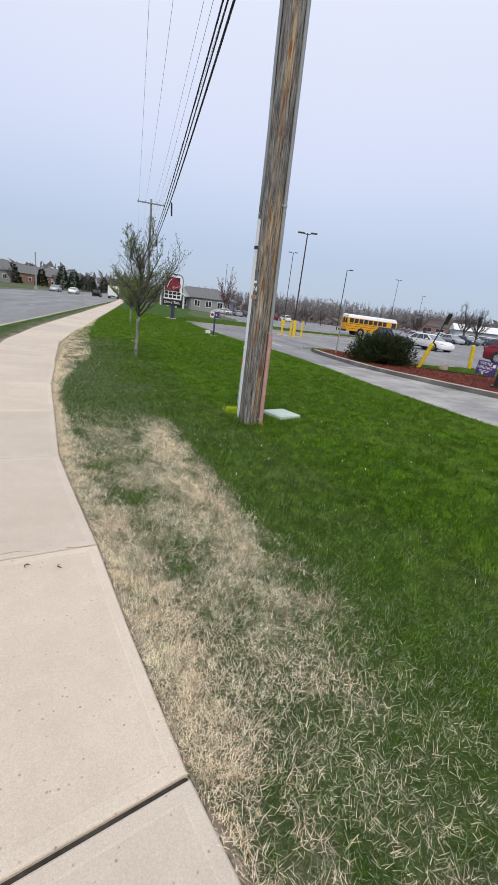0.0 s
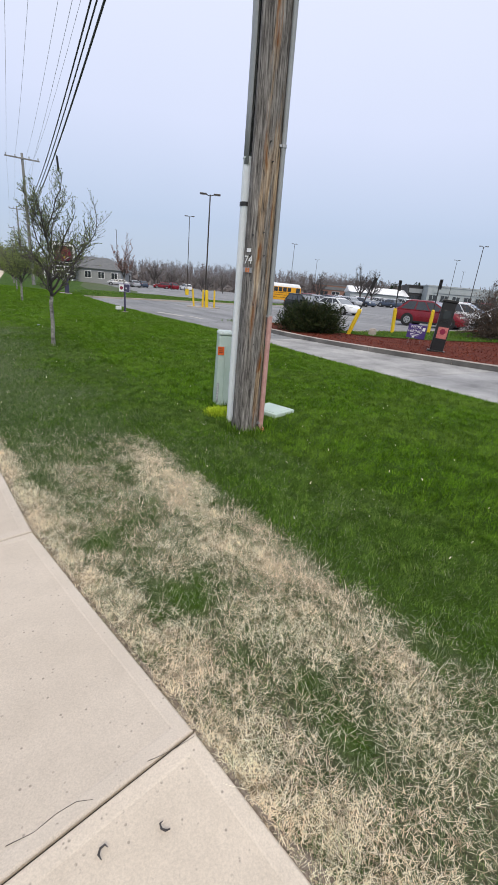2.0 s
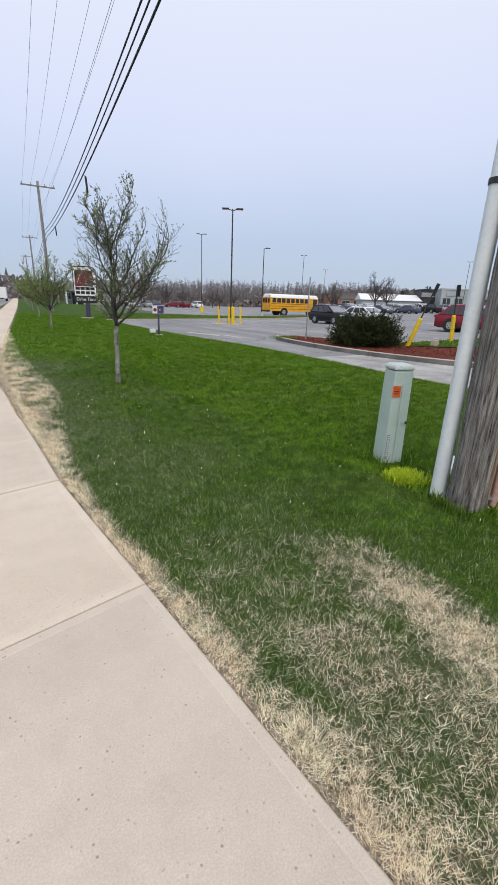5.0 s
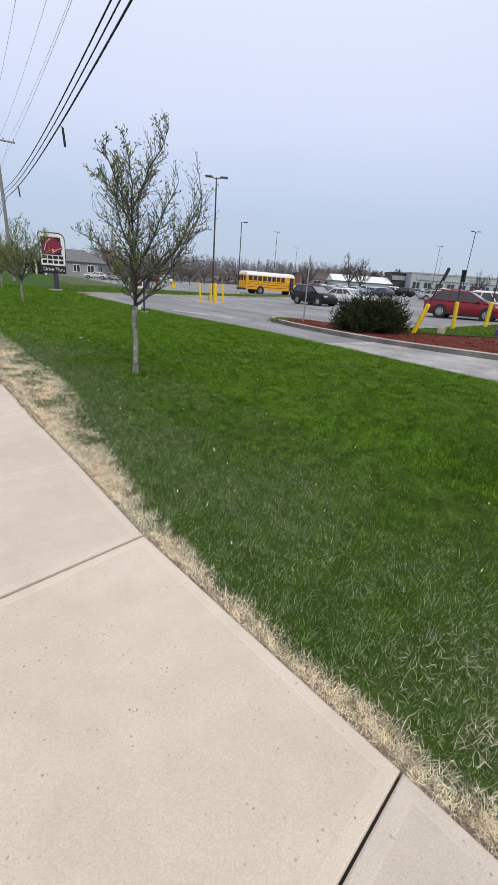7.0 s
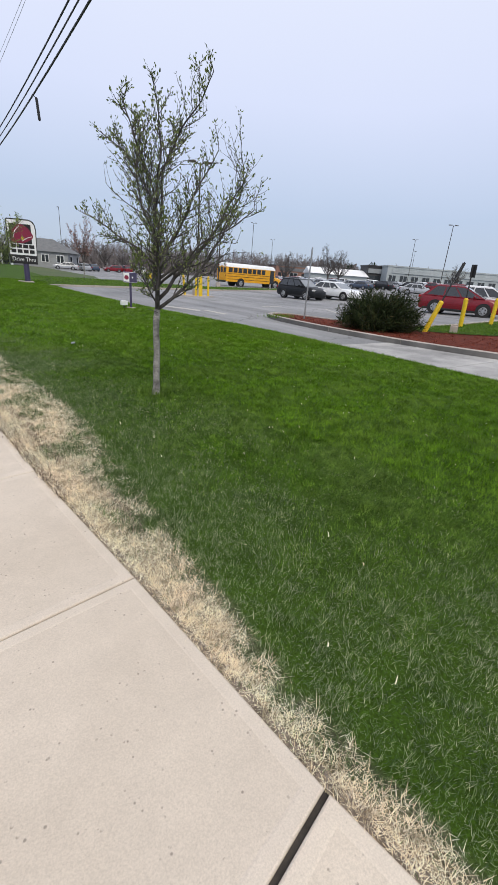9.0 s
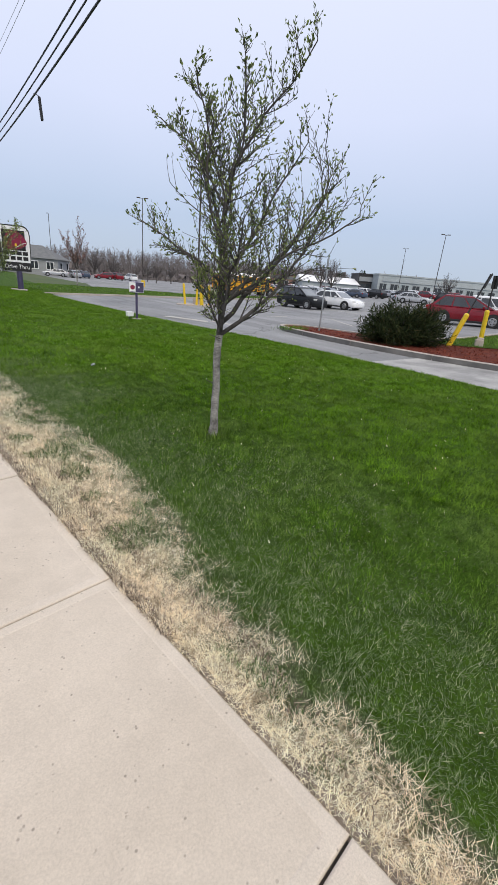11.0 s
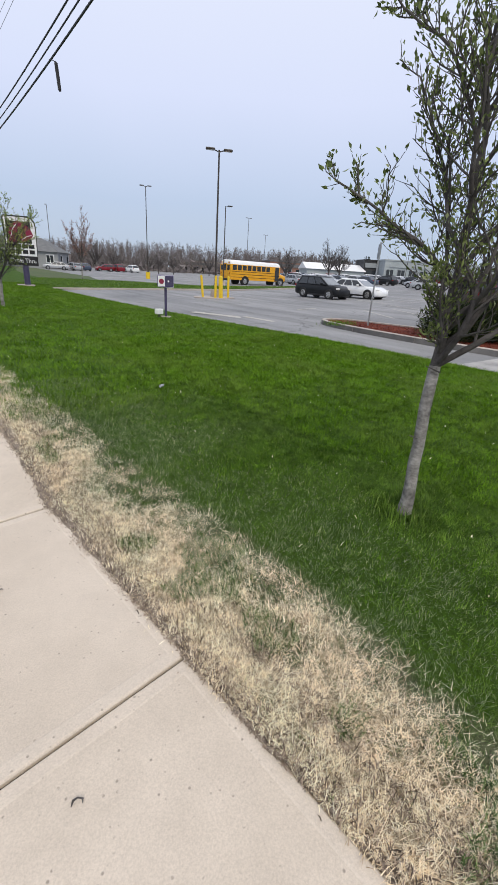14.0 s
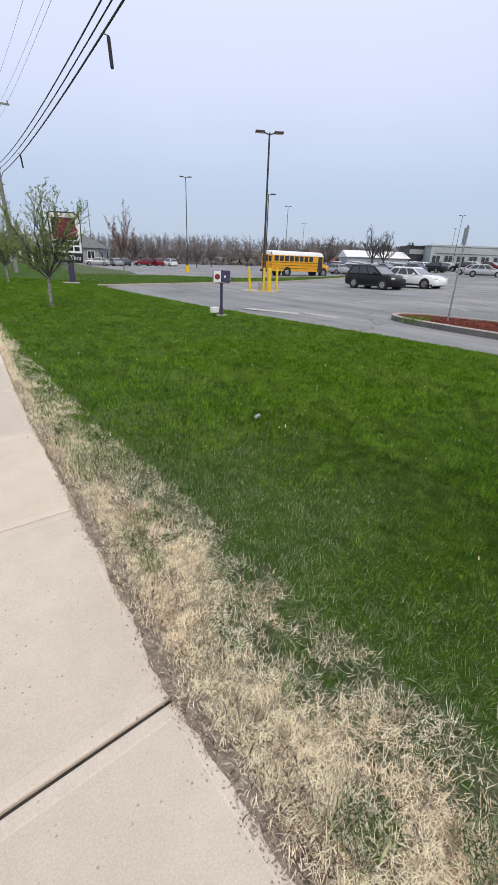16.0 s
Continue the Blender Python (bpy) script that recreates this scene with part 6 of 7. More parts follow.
def car(label, category, paint, L, W, H, belt, hood, roof0, roof1, base0, base1, deck, r, wb, shield=None):
    """A car along +x. roof0..roof1: roof's ends; base0..base1: glasshouse's ends at the belt, as parts of the length from the rear."""
    t = thing(category.replace(" ", "_"), label, category)
    X = lambda u: (u - 0.5) * L
    w = W / 2
    bm = B()
    zb = 0.22
    loft(bm, [(X(0.0), zb + 0.12, deck - 0.12, w * 0.80), (X(0.012), zb + 0.05, deck - 0.03, w * 0.90), (X(0.06), zb, deck, w * 0.97), (X(max(base0, 0.09)), zb, belt, w), (X(0.5), zb, belt, w),
              (X(base1), zb, belt - 0.01, w), (X((base1 + 1) / 2), zb, hood + 0.03, w * 0.98), (X(0.93), zb, hood - 0.07, w * 0.93), (X(0.985), zb + 0.04, hood - 0.2, w * 0.82), (X(1.0), zb + 0.1, hood - 0.32, w * 0.70)])
    part("body", bm, paint, t, smooth=True)
    bl, wt = belt - 0.02, w * 0.74
    A = [(X(base0), w * 0.90, bl), (X(base1), w * 0.90, bl), (X(roof1), wt, H - 0.03), (X(roof0), wt, H - 0.03)]
    bm = B()
    lo = [bm.verts.new((X(base0), s * w * 0.90, bl)) for s in (1, -1)] + [bm.verts.new((X(base1), s * w * 0.90, bl)) for s in (-1, 1)]
    mid = [bm.verts.new((X(roof0), s * wt, H - 0.05)) for s in (1, -1)] + [bm.verts.new((X(roof1), s * wt, H - 0.05)) for s in (-1, 1)]
    xm0, xm1 = X(roof0) + 0.12, X(roof1) - 0.12
    hi = [bm.verts.new((xm0, s * wt * 0.8, H)) for s in (1, -1)] + [bm.verts.new((xm1, s * wt * 0.8, H)) for s in (-1, 1)]
    for a, b2 in ((lo, mid), (mid, hi)):
        for k in range(4):
            bm.faces.new((a[k], a[(k + 1) % 4], b2[(k + 1) % 4], b2[k]))
    bm.faces.new(hi)
    bmesh.ops.recalc_face_normals(bm, faces=bm.faces)
    part("cabin", bm, paint, t)

    def pane(name, p, q, lift, mt=GLASS):
        """Side pane between two stations along the glasshouse."""
        for s in (1, -1):
            c = []
            for u, v in ((p, 0.06), (q, 0.06), (q, 0.88), (p, 0.88)):
                x0, x1 = X(base0) + (X(base1) - X(base0)) * u, X(roof0) + (X(roof1) - X(roof0)) * u
                c.append((x0 + (x1 - x0) * v, s * (w * 0.90 + (wt - w * 0.90) * v + lift), bl + (H - 0.05 - bl) * v))
            quad(t, name, c if s < 0 else c[::-1], mt)
    pane("side_window", 0.07, 0.34, 0.006)
    pane("side_window", 0.37, 0.63, 0.006)
    pane("side_window", 0.66, 0.93, 0.006)
    for nm, b0, r0, d, mt in (("windshield", X(base1), X(roof1), 1, shield or SHIELD), ("rear_window", X(base0), X(roof0), -1, GLASS)):
        c = []
        for s, v in ((-1, 0.08), (1, 0.08), (1, 0.9), (-1, 0.9)):
            c.append((b0 + (r0 - b0) * v + d * 0.012, s * (w * 0.90 + (wt - w * 0.90) * v) * 0.92, bl + (H - 0.05 - bl) * v + 0.006))
        quad(t, nm, c if d > 0 else c[::-1], mt)
    for s in (1, -1):
        bm = B()
        box(bm, (X(0.955), s * w * 0.66, hood - 0.18), (0.26, 0.34, 0.12), rz=-s * 28, bevel=0.03)
        part("headlight", bm, LAMPG, t, "clear headlight")
        bm = B()
        box(bm, (X(0.018), s * w * 0.70, deck - 0.16), (0.14, 0.36, 0.16), rz=s * 18, bevel=0.03)
        part("taillight", bm, TAILR, t, "red taillight")
        bm = B()
        box(bm, (X(base1) - 0.12 * L, s * (w + 0.07), belt + 0.06), (0.12, 0.20, 0.13), bevel=0.03)
        part("mirror", bm, paint, t)
    bm = B()
    box(bm, (X(0.985), 0, hood - 0.33), (0.10, W * 0.55, 0.16), bevel=0.02)
    part("grille", bm, BLACK, t, "dark grille")
    bm = B()
    box(bm, (0, 0, 0.27), (L * 0.86, W * 0.97, 0.13), bevel=0.02)
    part("sill", bm, BLACK, t, "dark lower trim")
    for x in (-wb / 2 + 0.02 * L, wb / 2 + 0.02 * L):
        for s in (1, -1):
            bm = B()
            tube(bm, [(x, s * (w - 0.2), r + 0.01), (x, s * (w + 0.004), r + 0.01)], r * 1.16, 20)
            part("wheel_arch", bm, BLACK, t, "dark wheel arch")
            wheel(t, x, s * (w + 0.012), r, 0.2)
    return t


def put(t, x, y, heading):
    t.matrix_basis = pose(x, y, float(lot_z(x, y)), 0, 0, heading)
    return t


suv_b = put(car("black compact wagon parked on the asphalt", "parked car", CARB, 4.45, 1.76, 1.60, 1.00, 0.96, 0.13, 0.56, 0.03, 0.77, 1.02, 0.34, 2.62), 22.3, 35.4, -86)
sedan_w = put(car("white sedan parked beside a black wagon", "parked car", CARW, 4.88, 1.86, 1.45, 0.94, 0.90, 0.24, 0.56, 0.08, 0.74, 0.98, 0.34, 2.83), 25.8, 34.9, -82)
suv_r = put(car("dark red crossover parked beyond the bollards", "parked car", CARR, 4.57, 1.84, 1.66, 1.02, 0.98, 0.20, 0.54, 0.04, 0.80, 1.06, 0.36, 2.66), 23.4, 21.9, -67)
suv_w = put(car("white crossover parked next to a red one", "parked car", CARW, 4.55, 1.84, 1.66, 1.02, 0.98, 0.20, 0.54, 0.04, 0.80, 1.06, 0.36, 2.66), 27.2, 22.3, -67)
sedan_s = put(car("silver sedan in the parking lot", "parked car", CARS, 4.75, 1.82, 1.45, 0.94, 0.90, 0.24, 0.56, 0.08, 0.74, 0.98, 0.33, 2.78), 44, 64, 90)
sedan_d = put(car("dark blue sedan in the parking lot", "parked car", CARD, 4.75, 1.82, 1.45, 0.94, 0.90, 0.24, 0.56, 0.08, 0.74, 0.98, 0.33, 2.78), 47, 64, 90)
far_red = put(car("small red hatchback far across the lot", "parked car", CARR, 4.1, 1.76, 1.50, 0.98, 0.95, 0.08, 0.56, 0.02, 0.74, 1.0, 0.32, 2.5), 30.5, 113, 180)
for t in (sedan_s, sedan_d, far_red):
    tagged(t, group="cars far across the lot")
kinds = [sedan_w, suv_b, sedan_s, sedan_d, suv_w, sedan_s, suv_r, sedan_w]
pick = random.Random(17)
spots = [(51.5, 45.0, -60), (60, 44.5, -60), (64, 46, -60), (71, 49, -60), (18.0, 103, 170), (21.5, 104, 100), (38, 116, 95), (33.5, 113, 95), (24.5, 108, 95), (57, 50, 90), (36, 24, -67), (33, 22.4, -67)]
for y, x0, x1 in ((62, 50, 92), (67, 47, 95), (80, 52, 112), (85.5, 52, 112), (97, 60, 96)):
    x = x0
    while x < x1:
        if pick.random() < 0.66:
            spots.append((x, y + pick.uniform(-0.3, 0.3), 90 if pick.random() < 0.5 else -90))
        x += 2.85
for i, (x, y, hd) in enumerate(spots):
    k = pick.choice(kinds)
    c = copy_thing(k, pose(x, y, float(lot_z(x, y)), 0, 0, hd + pick.uniform(-2, 2)))
    paint = {"car_white": "white", "car_black": "black", "car_red": "dark red", "car_silver": "silver", "car_blue": "dark blue"}[k.children[0].data.materials[0].name]
    tagged(c, paint + " car parked in a far row of the lot", "parked car", "cars far across the lot")
for x, y, k, hd in ((-19.5, 108, sedan_s, -91), (-16.0, 110, sedan_w, -91), (-11.0, 111, suv_b, 89)):
    tagged(copy_thing(k, pose(x, y, -0.165, 0, 0, hd)), "car standing on the road far off", "car", "cars on the road")


def school_bus(x, y, z, heading):
    t = thing("school_bus", "yellow school bus with white roof and black trim", "bus", at=pose(x, y, z, 0, 0, heading))
    L, w = 8.2, 1.22   # body from the rear at x = 0
    bm = B()
    rows = []
    for xx, k in ((0, 0.97), (0.08, 1.0), (L - 0.1, 1.0), (L, 0.97)):
        sec = [(w * k, 0.62), (w * k, 1.5), (w * k, 2.45)]
        rows.append([bm.verts.new((xx, a, b2)) for a, b2 in sec] + [bm.verts.new((xx, -a, b2)) for a, b2 in reversed(sec)])
    for a, b2 in zip(rows, rows[1:]):
        for k in range(6):
            bm.faces.new((a[k], a[(k + 1) % 6], b2[(k + 1) % 6], b2[k]))
    bm.faces.new(rows[0])
    bm.faces.new(rows[-1][::-1])
    bmesh.ops.recalc_face_normals(bm, faces=bm.faces)
    part("body", bm, BUSY, t)
    bm = B()
    rows = []
    for xx, k, dz in ((-0.02, 0.9, -0.12), (0.12, 1.0, 0), (L - 0.15, 1.0, 0), (L + 0.05, 0.9, -0.14)):
        sec = [(w * k, 2.45), (w * 0.95 * k, 2.68 + dz), (w * 0.75 * k, 2.86 + dz), (w * 0.4 * k, 2.95 + dz)]
        rows.append([bm.verts.new((xx, a, b2)) for a, b2 in sec] + [bm.verts.new((xx, -a, b2)) for a, b2 in reversed(sec)])
    for a, b2 in zip(rows, rows[1:]):
        for k in range(8):
            bm.faces.new((a[k], a[(k + 1) % 8], b2[(k + 1) % 8], b2[k]))
    bm.faces.new(rows[0])
    bm.faces.new(rows[-1][::-1])
    bmesh.ops.recalc_face_normals(bm, faces=bm.faces)
    part("roof", bm, WHITE, t, "white rounded roof", smooth=True)
    bm = B()
    loft(bm, [(L - 0.02, 0.6, 1.62, 1.05), (L + 0.5, 0.6, 1.55, 1.02), (L + 1.15, 0.62, 1.42, 0.95), (L + 1.3, 0.7, 1.3, 0.88)])
    part("hood", bm, BUSY, t)
    for s in (1, -1):
        for z0 in (0.95, 1.30, 1.62):
            bm = B()
            box(bm, (L / 2, s * (w + 0.012), z0), (L - 0.1, 0.025, 0.045), bevel=0.004)
            part("rub_rail", bm, BLACK, t, "black rub rail")
        for k in range(9):
            xx = 0.62 + k * 0.78
            if s < 0 and k == 8:
                continue
            bm = B()
            box(bm, (xx, s * (w + 0.004), 2.08), (0.62, 0.02, 0.60), bevel=0.008)
            win = part("window", bm, GLASS, t, "dark side window")
            bm = B()
            box(bm, (xx, s * (w + 0.016), 2.08), (0.62, 0.012, 0.03))
            part("window_bar", bm, BLACK, win)
    bm = B()
    box(bm, (L - 0.55, -w - 0.005, 1.52), (0.72, 0.03, 1.75), bevel=0.01)
    part("door", bm, GLASS, t, "dark folding entry door")
    for yy in (-0.72, 0.72):
        bm = B()
        box(bm, (-0.008, yy, 2.02), (0.025, 0.55, 0.60), bevel=0.008)
        part("rear_window", bm, GLASS, t)
    bm = B()
    box(bm, (-0.008, 0, 1.75), (0.025, 0.66, 1.6), bevel=0.01)
    rd = part("rear_door", bm, BUSY, t)
    bm = B()
    box(bm, (-0.024, 0, 2.05), (0.012, 0.5, 0.7), bevel=0.005)
    part("rear_door_window", bm, GLASS, rd)
    bm = B()
    box(bm, (-0.1, 0, 0.62), (0.16, 2.35, 0.26), bevel=0.03)
    part("bumper", bm, BLACK, t, "black bumper")
    for yy, mt in ((-0.95, TAILR), (-0.7, YELLOW), (0.7, YELLOW), (0.95, TAILR)):
        for z0 in (1.35, 2.62):
            bm = B()
            tube(bm, [(0.02, yy, z0), (-0.03, yy, z0)], 0.095, 12)
            part("rear_lamp", bm, mt, t)
    for xx in (2.35, 8.35):
        for s in (1, -1):
            bm = B()
            tube(bm, [(xx, s * 0.9, 0.52), (xx, s * (w + 0.006), 0.52)], 0.60, 20)
            part("wheel_arch", bm, BLACK, t)
            wheel(t, xx, s * (w + 0.02), 0.48, 0.28, 6)
    quad(t, "windshield", [(L + 0.03, -1.0, 1.68), (L + 0.03, 1.0, 1.68), (L + 0.03, 1.0, 2.42), (L + 0.03, -1.0, 2.42)], GLASS)
    return t


school_bus(28.7, 59.6, float(lot_z(30, 59.5)) - 0.02, 1)

tr = thing("box_truck", "white box truck on the road far away", "truck", at=pose(-7.4, 113, -0.165, 0, 0, 91))
bm = B()
box(bm, (0, 0, 1.75), (6.2, 2.35, 2.3), bevel=0.05)
part("cargo_box", bm, WHITE, tr)
bm = B()
box(bm, (4.0, 0, 1.25), (1.7, 2.1, 1.7), bevel=0.15)
part("cab", bm, WHITE, tr)
bm = B()
box(bm, (0.4, 0, 0.6), (7.6, 1.0, 0.22))
part("frame", bm, BLACK, tr)
for xx in (-1.8, 3.9):
    for s in (1, -1):
        wheel(tr, xx, s * 1.12, 0.45, 0.28)


# ---- buildings ----
def window_part(parent, c, size, rz=0.0, frame=WHITE):
    bm = B()
    box(bm, c, (size[0], 0.08, size[1]), rz=rz, bevel=0.01)
    wd = part("window", bm, frame, parent, "white framed window")
    for s in (-1, 1):
        bm = B()
        box(bm, (c[0] + s * size[0] * 0.235, c[1] - 0.035, c[2]), (size[0] * 0.40, 0.04, size[1] * 0.84), rz=rz)
        part("pane", bm, GLASS, wd)
    return wd


bank = thing("office_building", "low grey sided office with gabled entrance porch", "building", at=pose(13.0, 115.5, -0.35, 0, 0, -27))
bm = B()
box(bm, (1.5, 0, 1.5), (16, 9, 3.2))
part("wall", bm, SIDING, bank, "grey horizontal siding")
bm = B()
ev = [(-7, -5.0), (10, -5.0), (10, 5.0), (-7, 5.0)]
lo = [bm.verts.new((x, y, 3.05)) for x, y in ev]
hi = [bm.verts.new((-2.5, 0, 5.6)), bm.verts.new((5.5, 0, 5.6))]
bm.faces.new((lo[0], lo[1], hi[1], hi[0]))
bm.faces.new((lo[1], lo[2], hi[1]))
bm.faces.new((lo[2], lo[3], hi[0], hi[1]))
bm.faces.new((lo[3], lo[0], hi[0]))
bm.faces.new(lo[::-1])
part("roof", bm, ROOFG, bank, "grey shingled hip roof")
bm = B()
f0 = bm.faces.new([bm.verts.new((x, -8.2, z)) for x, z in ((-6.8, 2.9), (0.2, 2.9), (-3.3, 5.1))])
r = bmesh.ops.extrude_face_region(bm, geom=[f0])
bmesh.ops.translate(bm, vec=(0, 7.0, 0), verts=[v for v in r["geom"] if isinstance(v, bmesh.types.BMVert)])
bmesh.ops.recalc_face_normals(bm, faces=bm.faces)
gab = part("porch_gable", bm, SIDING, bank, "pale gable over the porch")
bm = B()
tube(bm, [(-7.0, -8.3, 2.85), (-3.3, -8.3, 5.2), (0.4, -8.3, 2.85)], 0.16, 4)
part("gable_trim", bm, WHITE, gab)
for xx in (-6.3, -4.4, -2.2, -0.3):
    bm = B()
    box(bm, (xx, -7.9, 1.4), (0.32, 0.32, 3.0), bevel=0.03)
    part("column", bm, WHITE, bank, "white porch column")
for xx in (2.0, 5.0, 8.0):
    window_part(bank, (xx, -4.53, 1.75), (1.5, 1.6))
for yy in (-2.5, 2.5):
    window_part(bank, (9.55, yy, 1.75), (0.6, 1.6))
bm = B()
box(bm, (-3.3, -4.53, 1.3), (2.4, 0.1, 2.4))
part("entrance_door", bm, GLASS, bank, "dark glazed entrance")
for xx in (-5.3, -1.3):
    window_part(bank, (xx, -4.53, 1.7), (1.0, 1.7))


def store(x, y, rz, L, D, H, wall, roof_mat, name, label, bays, pitched=0.0, fascia=None):
    z = float(lot_z(x, y)) - 0.3
    t = thing(name, label, "building", "shops beyond the lot", at=pose(x, y, z, 0, 0, rz))
    bm = B()
    box(bm, (0, 0, H / 2), (L, D, H))
    part("wall", bm, wall, t)
    bm = B()
    if pitched:
        prof = [(-D / 2 - 0.5, H), (D / 2 + 0.5, H), (0, H + pitched)]
        f0 = bm.faces.new([bm.verts.new((-L / 2 - 0.4, yy, zz)) for yy, zz in prof])
        r = bmesh.ops.extrude_face_region(bm, geom=[f0])
        bmesh.ops.translate(bm, vec=(L + 0.8, 0, 0), verts=[v for v in r["geom"] if isinstance(v, bmesh.types.BMVert)])
        bmesh.ops.recalc_face_normals(bm, faces=bm.faces)
    else:
        box(bm, (0, 0, H + 0.15), (L + 0.3, D + 0.3, 0.35))
    part("roof", bm, roof_mat, t)
    if fascia:
        bm = B()
        box(bm, (0, -D / 2 - 0.12, H * 0.78), (L * 0.94, 0.2, H * 0.22))
        part("fascia", bm, fascia, t)
    for k in range(bays):
        xx = -L / 2 + (k + 0.5) * L / bays
        window_part(t, (xx, -D / 2 - 0.03, H * 0.33), (L / bays * 0.7, H * 0.5), frame=GUARD if k % 2 else wall)
    return t


store(122, 85, -33, 44, 18, 4.8, METALR, METALR, "hardware_store", "long pale blue-grey shop building with dark glazed front", 14, fascia=METALR)
store(104, 97, -33, 9, 8, 5.4, DARKM, DARKM, "shop_entrance", "dark boxy shop entrance block with pale writing bars", 2, fascia=GUARD)
store(93, 104, -33, 16, 14, 2.8, METALR, WHITE, "garden_centre", "white low pitched greenhouse hall", 6, pitched=1.8)
store(160, 58, -33, 36, 20, 6.0, METALR, METALR, "retail_hall", "pale grey retail hall at the lot's end", 10)
store(92, 168, -20, 26, 14, 4.6, TANW, ROOFG, "strip_mall", "tan strip mall seen across the lot", 8, fascia=ROOFG)
store(110, 125, -25, 40, 14, 4.4, BRICK, ROOFG, "strip_mall", "low brick and tan strip of shops", 10, fascia=ROOFG)
store(62, 186, -10, 30, 14, 4.0, SIDING, ROOFG, "warehouse", "low grey commercial building among bare trees", 8)


def house(x, y, rz, L, D, H, wall, label):
    t = thing("house", label, "house", "houses across the road", at=pose(x, y, 0.2, 0, 0, rz))
    bm = B()
    box(bm, (0, 0, H / 2), (L, D, H))
    part("wall", bm, wall, t)
    bm = B()
    prof = [(-D / 2 - 0.4, H), (D / 2 + 0.4, H), (0, H + D * 0.32)]
    f0 = bm.faces.new([bm.verts.new((-L / 2 - 0.4, yy, zz)) for yy, zz in prof])
    r = bmesh.ops.extrude_face_region(bm, geom=[f0])
    bmesh.ops.translate(bm, vec=(L + 0.8, 0, 0), verts=[v for v in r["geom"] if isinstance(v, bmesh.types.BMVert)])
    bmesh.ops.recalc_face_normals(bm, faces=bm.faces)
    part("roof", bm, ROOFG, t)
    for k in range(4):
        for zz in ((H * 0.3, H * 0.75) if H > 4 else (H * 0.5,)):
            window_part(t, (-L / 2 + (k + 0.5) * L / 4, -D / 2 - 0.03, zz), (1.1, 1.3))
    return t


house(-56, 118, 20, 14, 9, 3.2, BRICK, "low brick house across the road")
house(-44, 140, 25, 12, 9, 3.2, SIDING, "single storey grey house beyond the road")
house(-40, 178, 20, 11, 9, 3.4, BRICK, "brick house far beyond the road")
house(-33, 196, 10, 10, 8, 4.4, SIDING, "grey two storey house far down the road")
house(-72, 108, 30, 14, 9, 3.4, BRICK, "brick bungalow across the road")

lp = thing("street_pole", "grey pole beside the road far off", "pole", at=Matrix.Translation((-21.8, 100, -0.1)))
bm = B()
tube(bm, [(0, 0, 0), (0, 0, 7.2)], [0.16, 0.11], 8)
part("mast", bm, GALV, lp)
bm = B()
box(bm, (0, 0, 0.3), (0.6, 0.6, 0.6), bevel=0.05)
part("footing", bm, KERB, lp)


# ---- far trees ----
def conifer(x, y, h, w, seed):
    rnd = random.Random(seed)
    t = thing("conifer", "dark green spruce beyond the road", "tree", "conifers", at=Matrix.Translation((x, y, 0)))
    bm = B()
    tube(bm, [(0, 0, -0.2), (0, 0, h * 0.9)], [0.2, 0.04], 6)
    part("trunk", bm, TWIG, t)
    V = []
    for _ in range(700):
        u = rnd.random() ** 0.7
        z = h * (0.08 + 0.92 * (1 - u))
        rr = w / 2 * (u ** 0.8) * rnd.uniform(0.5, 1.05)
        a = rnd.uniform(0, 6.283)
        p = Vector((rr * math.cos(a), rr * math.sin(a), z))
        leaf_quads(V, p, Vector((math.cos(a), math.sin(a), -0.3)), 0.7, 1, rnd, 0.1)
    W = np.array([[tuple(c) for c in q] for q in V]).reshape(-1, 3)
    ob = new("crown", raw_mesh("crown", W, np.arange(len(W)).reshape(-1, 4), CONIFER))
    ob.parent = t


for i, (x, y, h, w) in enumerate(((-37, 142, 8, 4.5), (-31, 150, 7.5, 3.6), (-25, 150, 9.5, 4.5), (-23, 158, 9, 5), (-19.5, 178, 8, 4), (-24, 190, 8, 5), (-44, 150, 8, 4), (-17, 200, 9, 5), (125, 118, 9, 7), (118, 122, 8, 7))):
    conifer(x, y, h * (0.72 if x < 0 else 1.0), w, 50 + i)

bare = street_tree("bare_tree", "bare grey spreading tree in the parking lot", 31, 1.7, 0.16,
                   [(1.0, 20, 12, 4.2, 0.10), (0.98, 60, 38, 3.6, 0.08), (0.97, 130, 36, 3.6, 0.08), (0.96, 200, 38, 3.6, 0.08), (0.95, 270, 36, 3.6, 0.08), (0.95, 330, 40, 3.4, 0.08), (0.9, 100, 55, 2.8, 0.06), (0.9, 300, 55, 2.8, 0.06)],
                   1, WOODS, 0.06, 1, sub=(0.46, 0.6), twig_r=0.013, trunk_mat=TWIG, group="bare trees in the lot")
bare.matrix_basis = Matrix.Translation((51, 74, float(lot_z(51, 74))))
for x, y, rz, sc in ((61, 73, 80, 1.3), (65, 74, 200, 1.15), (44, 120, 40, 0.8), (30, 118, 10, 1.1), (40, 105, 100, 0.75), (47, 112, 160, 0.75), (36, 122, 220, 0.9), (84, 60, 30, 0.9), (56, 110, 300, 0.8), (-50, 110, 50, 0.9), (-44, 122, 140, 0.8), (-58, 104, 200, 1.0), (-36, 136, 30, 0.8), (-64, 112, 90, 0.9), (-30, 168, 60, 0.9), (-20, 170, 20, 1.2), (-14, 215, 90, 1.6)):
    bare.scale = (sc, sc, sc)
    copy_thing(bare, Matrix.Translation((x, y, float(lot_z(x, y)) if x > 0 else 0.2)) @ Matrix.Rotation(radians(rz), 4, "Z"))
bare.scale = (1.0, 1.0, 1.0)

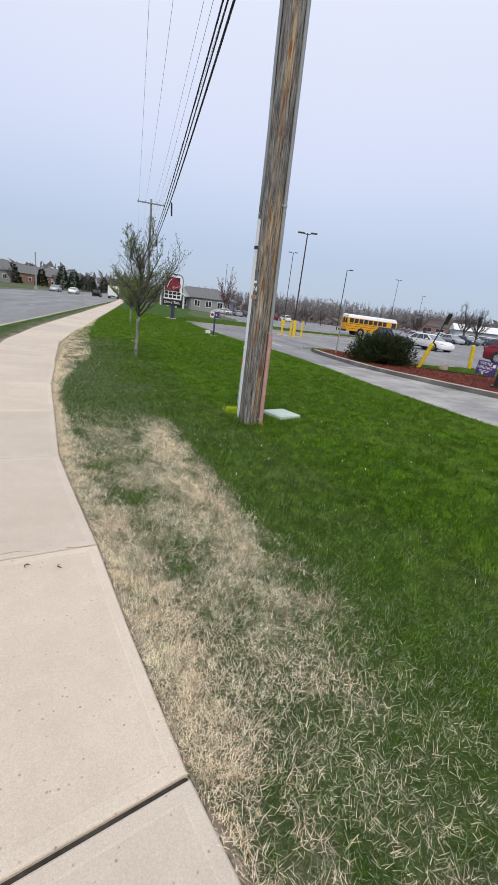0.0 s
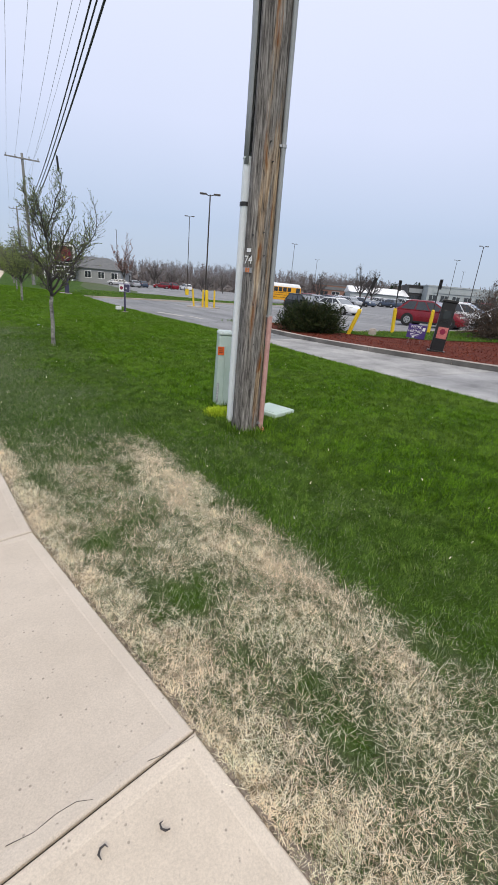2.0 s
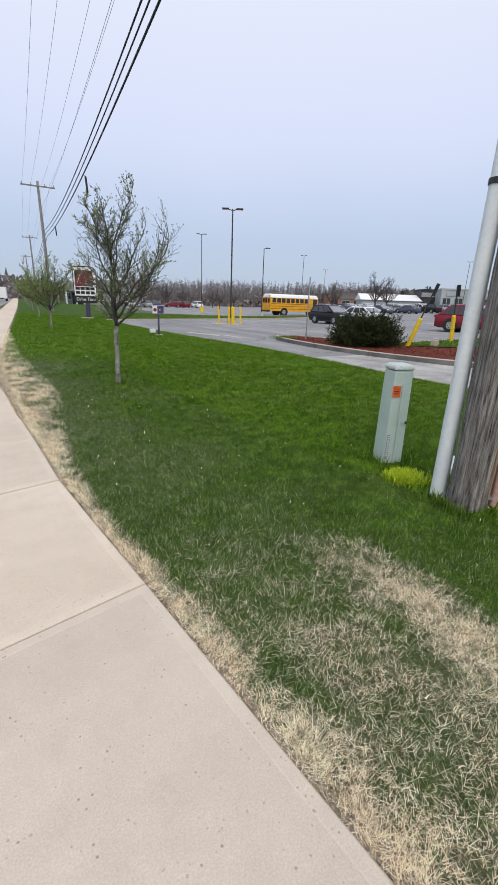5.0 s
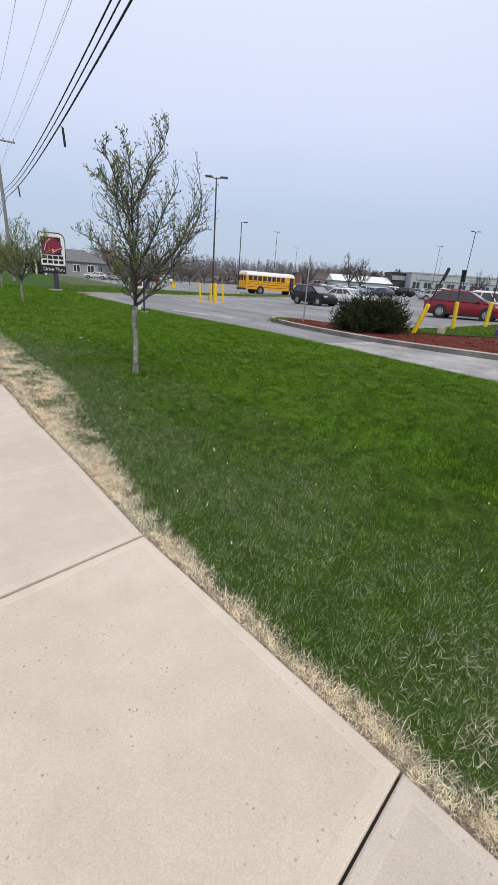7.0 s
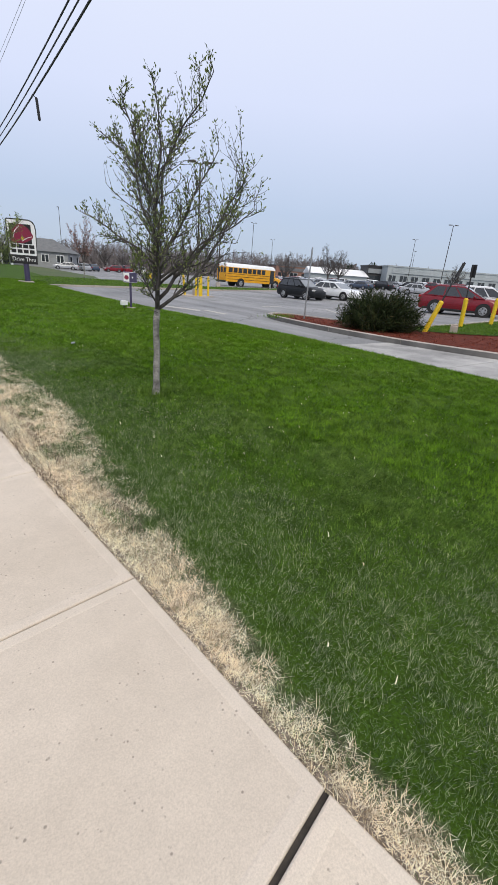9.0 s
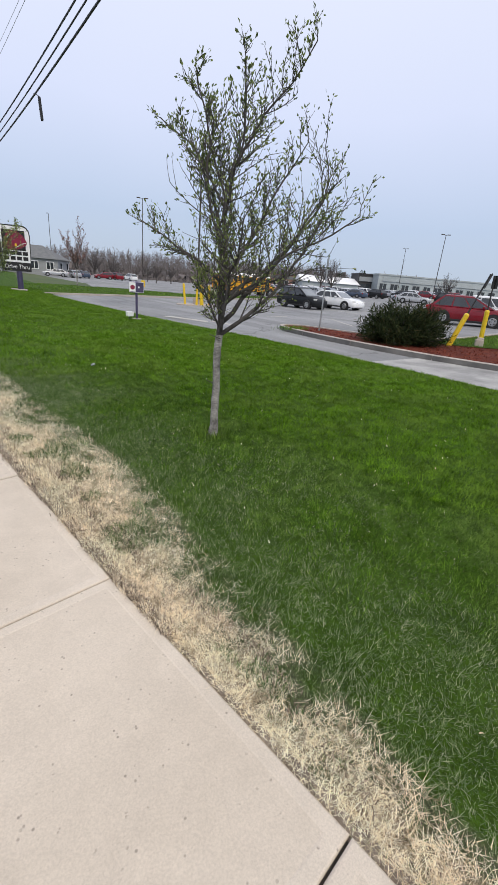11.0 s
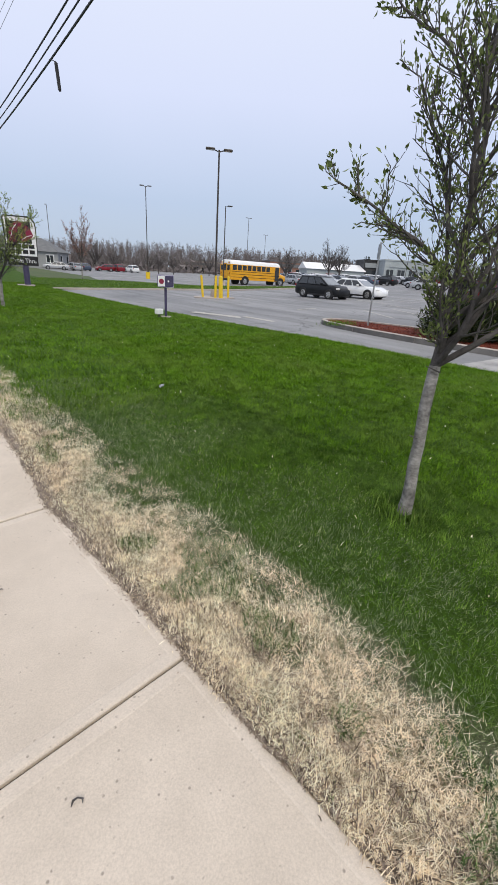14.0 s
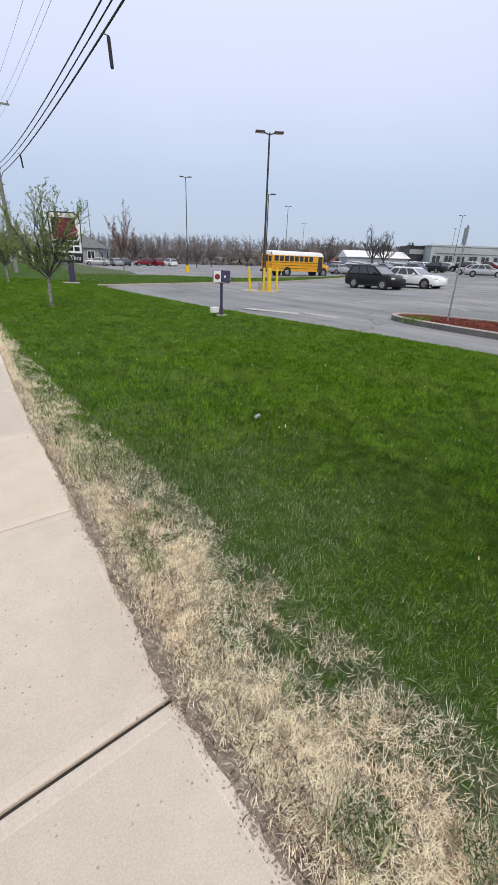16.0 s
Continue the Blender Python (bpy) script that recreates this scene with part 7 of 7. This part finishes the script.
# the bare woods behind everything, past counting
rn = np.random.default_rng(77)
V = []


def wood_tree(x, y, z, h):
    n = 76
    for k in range(n):
        a, e = rn.uniform(0, 2 * np.pi), rn.uniform(0.1, 1.25) if k else 0.0
        f = rn.uniform(0.25, 0.97)
        z0 = z if k == 0 else z + h * f
        ln = h * 0.82 if k == 0 else h * rn.uniform(0.10, 0.26) * (1.3 - f)  + 0.3
        d = np.array([math.sin(e) * math.cos(a), math.sin(e) * math.sin(a), math.cos(e)])
        wd = 0.13 if k == 0 else rn.uniform(0.025, 0.06)
        b = rn.uniform(0, np.pi)
        s = np.array([math.cos(b), math.sin(b), 0]) * wd
        off = np.array([math.cos(a), math.sin(a), 0]) * (0 if k == 0 else rn.uniform(0, 0.16) * h * (1.1 - f))
        p = np.array([x, y, z0]) + off
        V.append((p - s, p + s, p + d * ln))


for _ in range(2500):
    az = radians(rn.uniform(-1, 84))
    ds = rn.uniform(165, 230)
    x, y = math.sin(az) * ds, math.cos(az) * ds
    tall = np.interp(math.degrees(az), [0, 12, 20, 40, 46, 84], [8.0, 9.5, 11.0, 10.0, 6.5, 5.5])
    wood_tree(x, y, float(min(lot_z(x, y), 1.5)) - 0.5, tall * rn.uniform(0.74, 0.98))
W = np.array(V).reshape(-1, 3)
wt = thing("woodland", "grey-brown belt of bare woodland on the horizon", "woods", kind="stuff")
stuff("bare_trunks", raw_mesh("bare_trunks", W, np.arange(len(W)).reshape(-1, 3), WOODS), wt)
V = []
for _ in range(9000):
    az = radians(rn.uniform(-3, 88))
    ds = rn.uniform(160, 235)
    x, y = math.sin(az) * ds, math.cos(az) * ds
    z = float(min(lot_z(x, y), 1.5)) + rn.uniform(-0.5, 4.5) * rn.random()
    p, s = np.array([x, y, z]), rn.normal(0, 0.9, (4, 3))
    V.append((p + s[0], p + s[1], p + s[2]))
W = np.array(V).reshape(-1, 3)
stuff("undergrowth", raw_mesh("undergrowth", W, np.arange(len(W)).reshape(-1, 3), WOODS), wt)
V = []
for _ in range(9000):
    az = radians(rn.uniform(36, 88) if rn.random() < 0.6 else rn.uniform(-40, 0))
    ds = rn.uniform(240, 420)
    x, y = math.sin(az) * ds, math.cos(az) * ds
    p, s = np.array([x, y, rn.uniform(0, 9.5)]), rn.normal(0, 1.6, (3, 3))
    V.append((p + s[0], p + s[1], p + s[2]))
W = np.array(V).reshape(-1, 3)
stuff("far_treeline", raw_mesh("far_treeline", W, np.arange(len(W)).reshape(-1, 3), WOODS), wt)
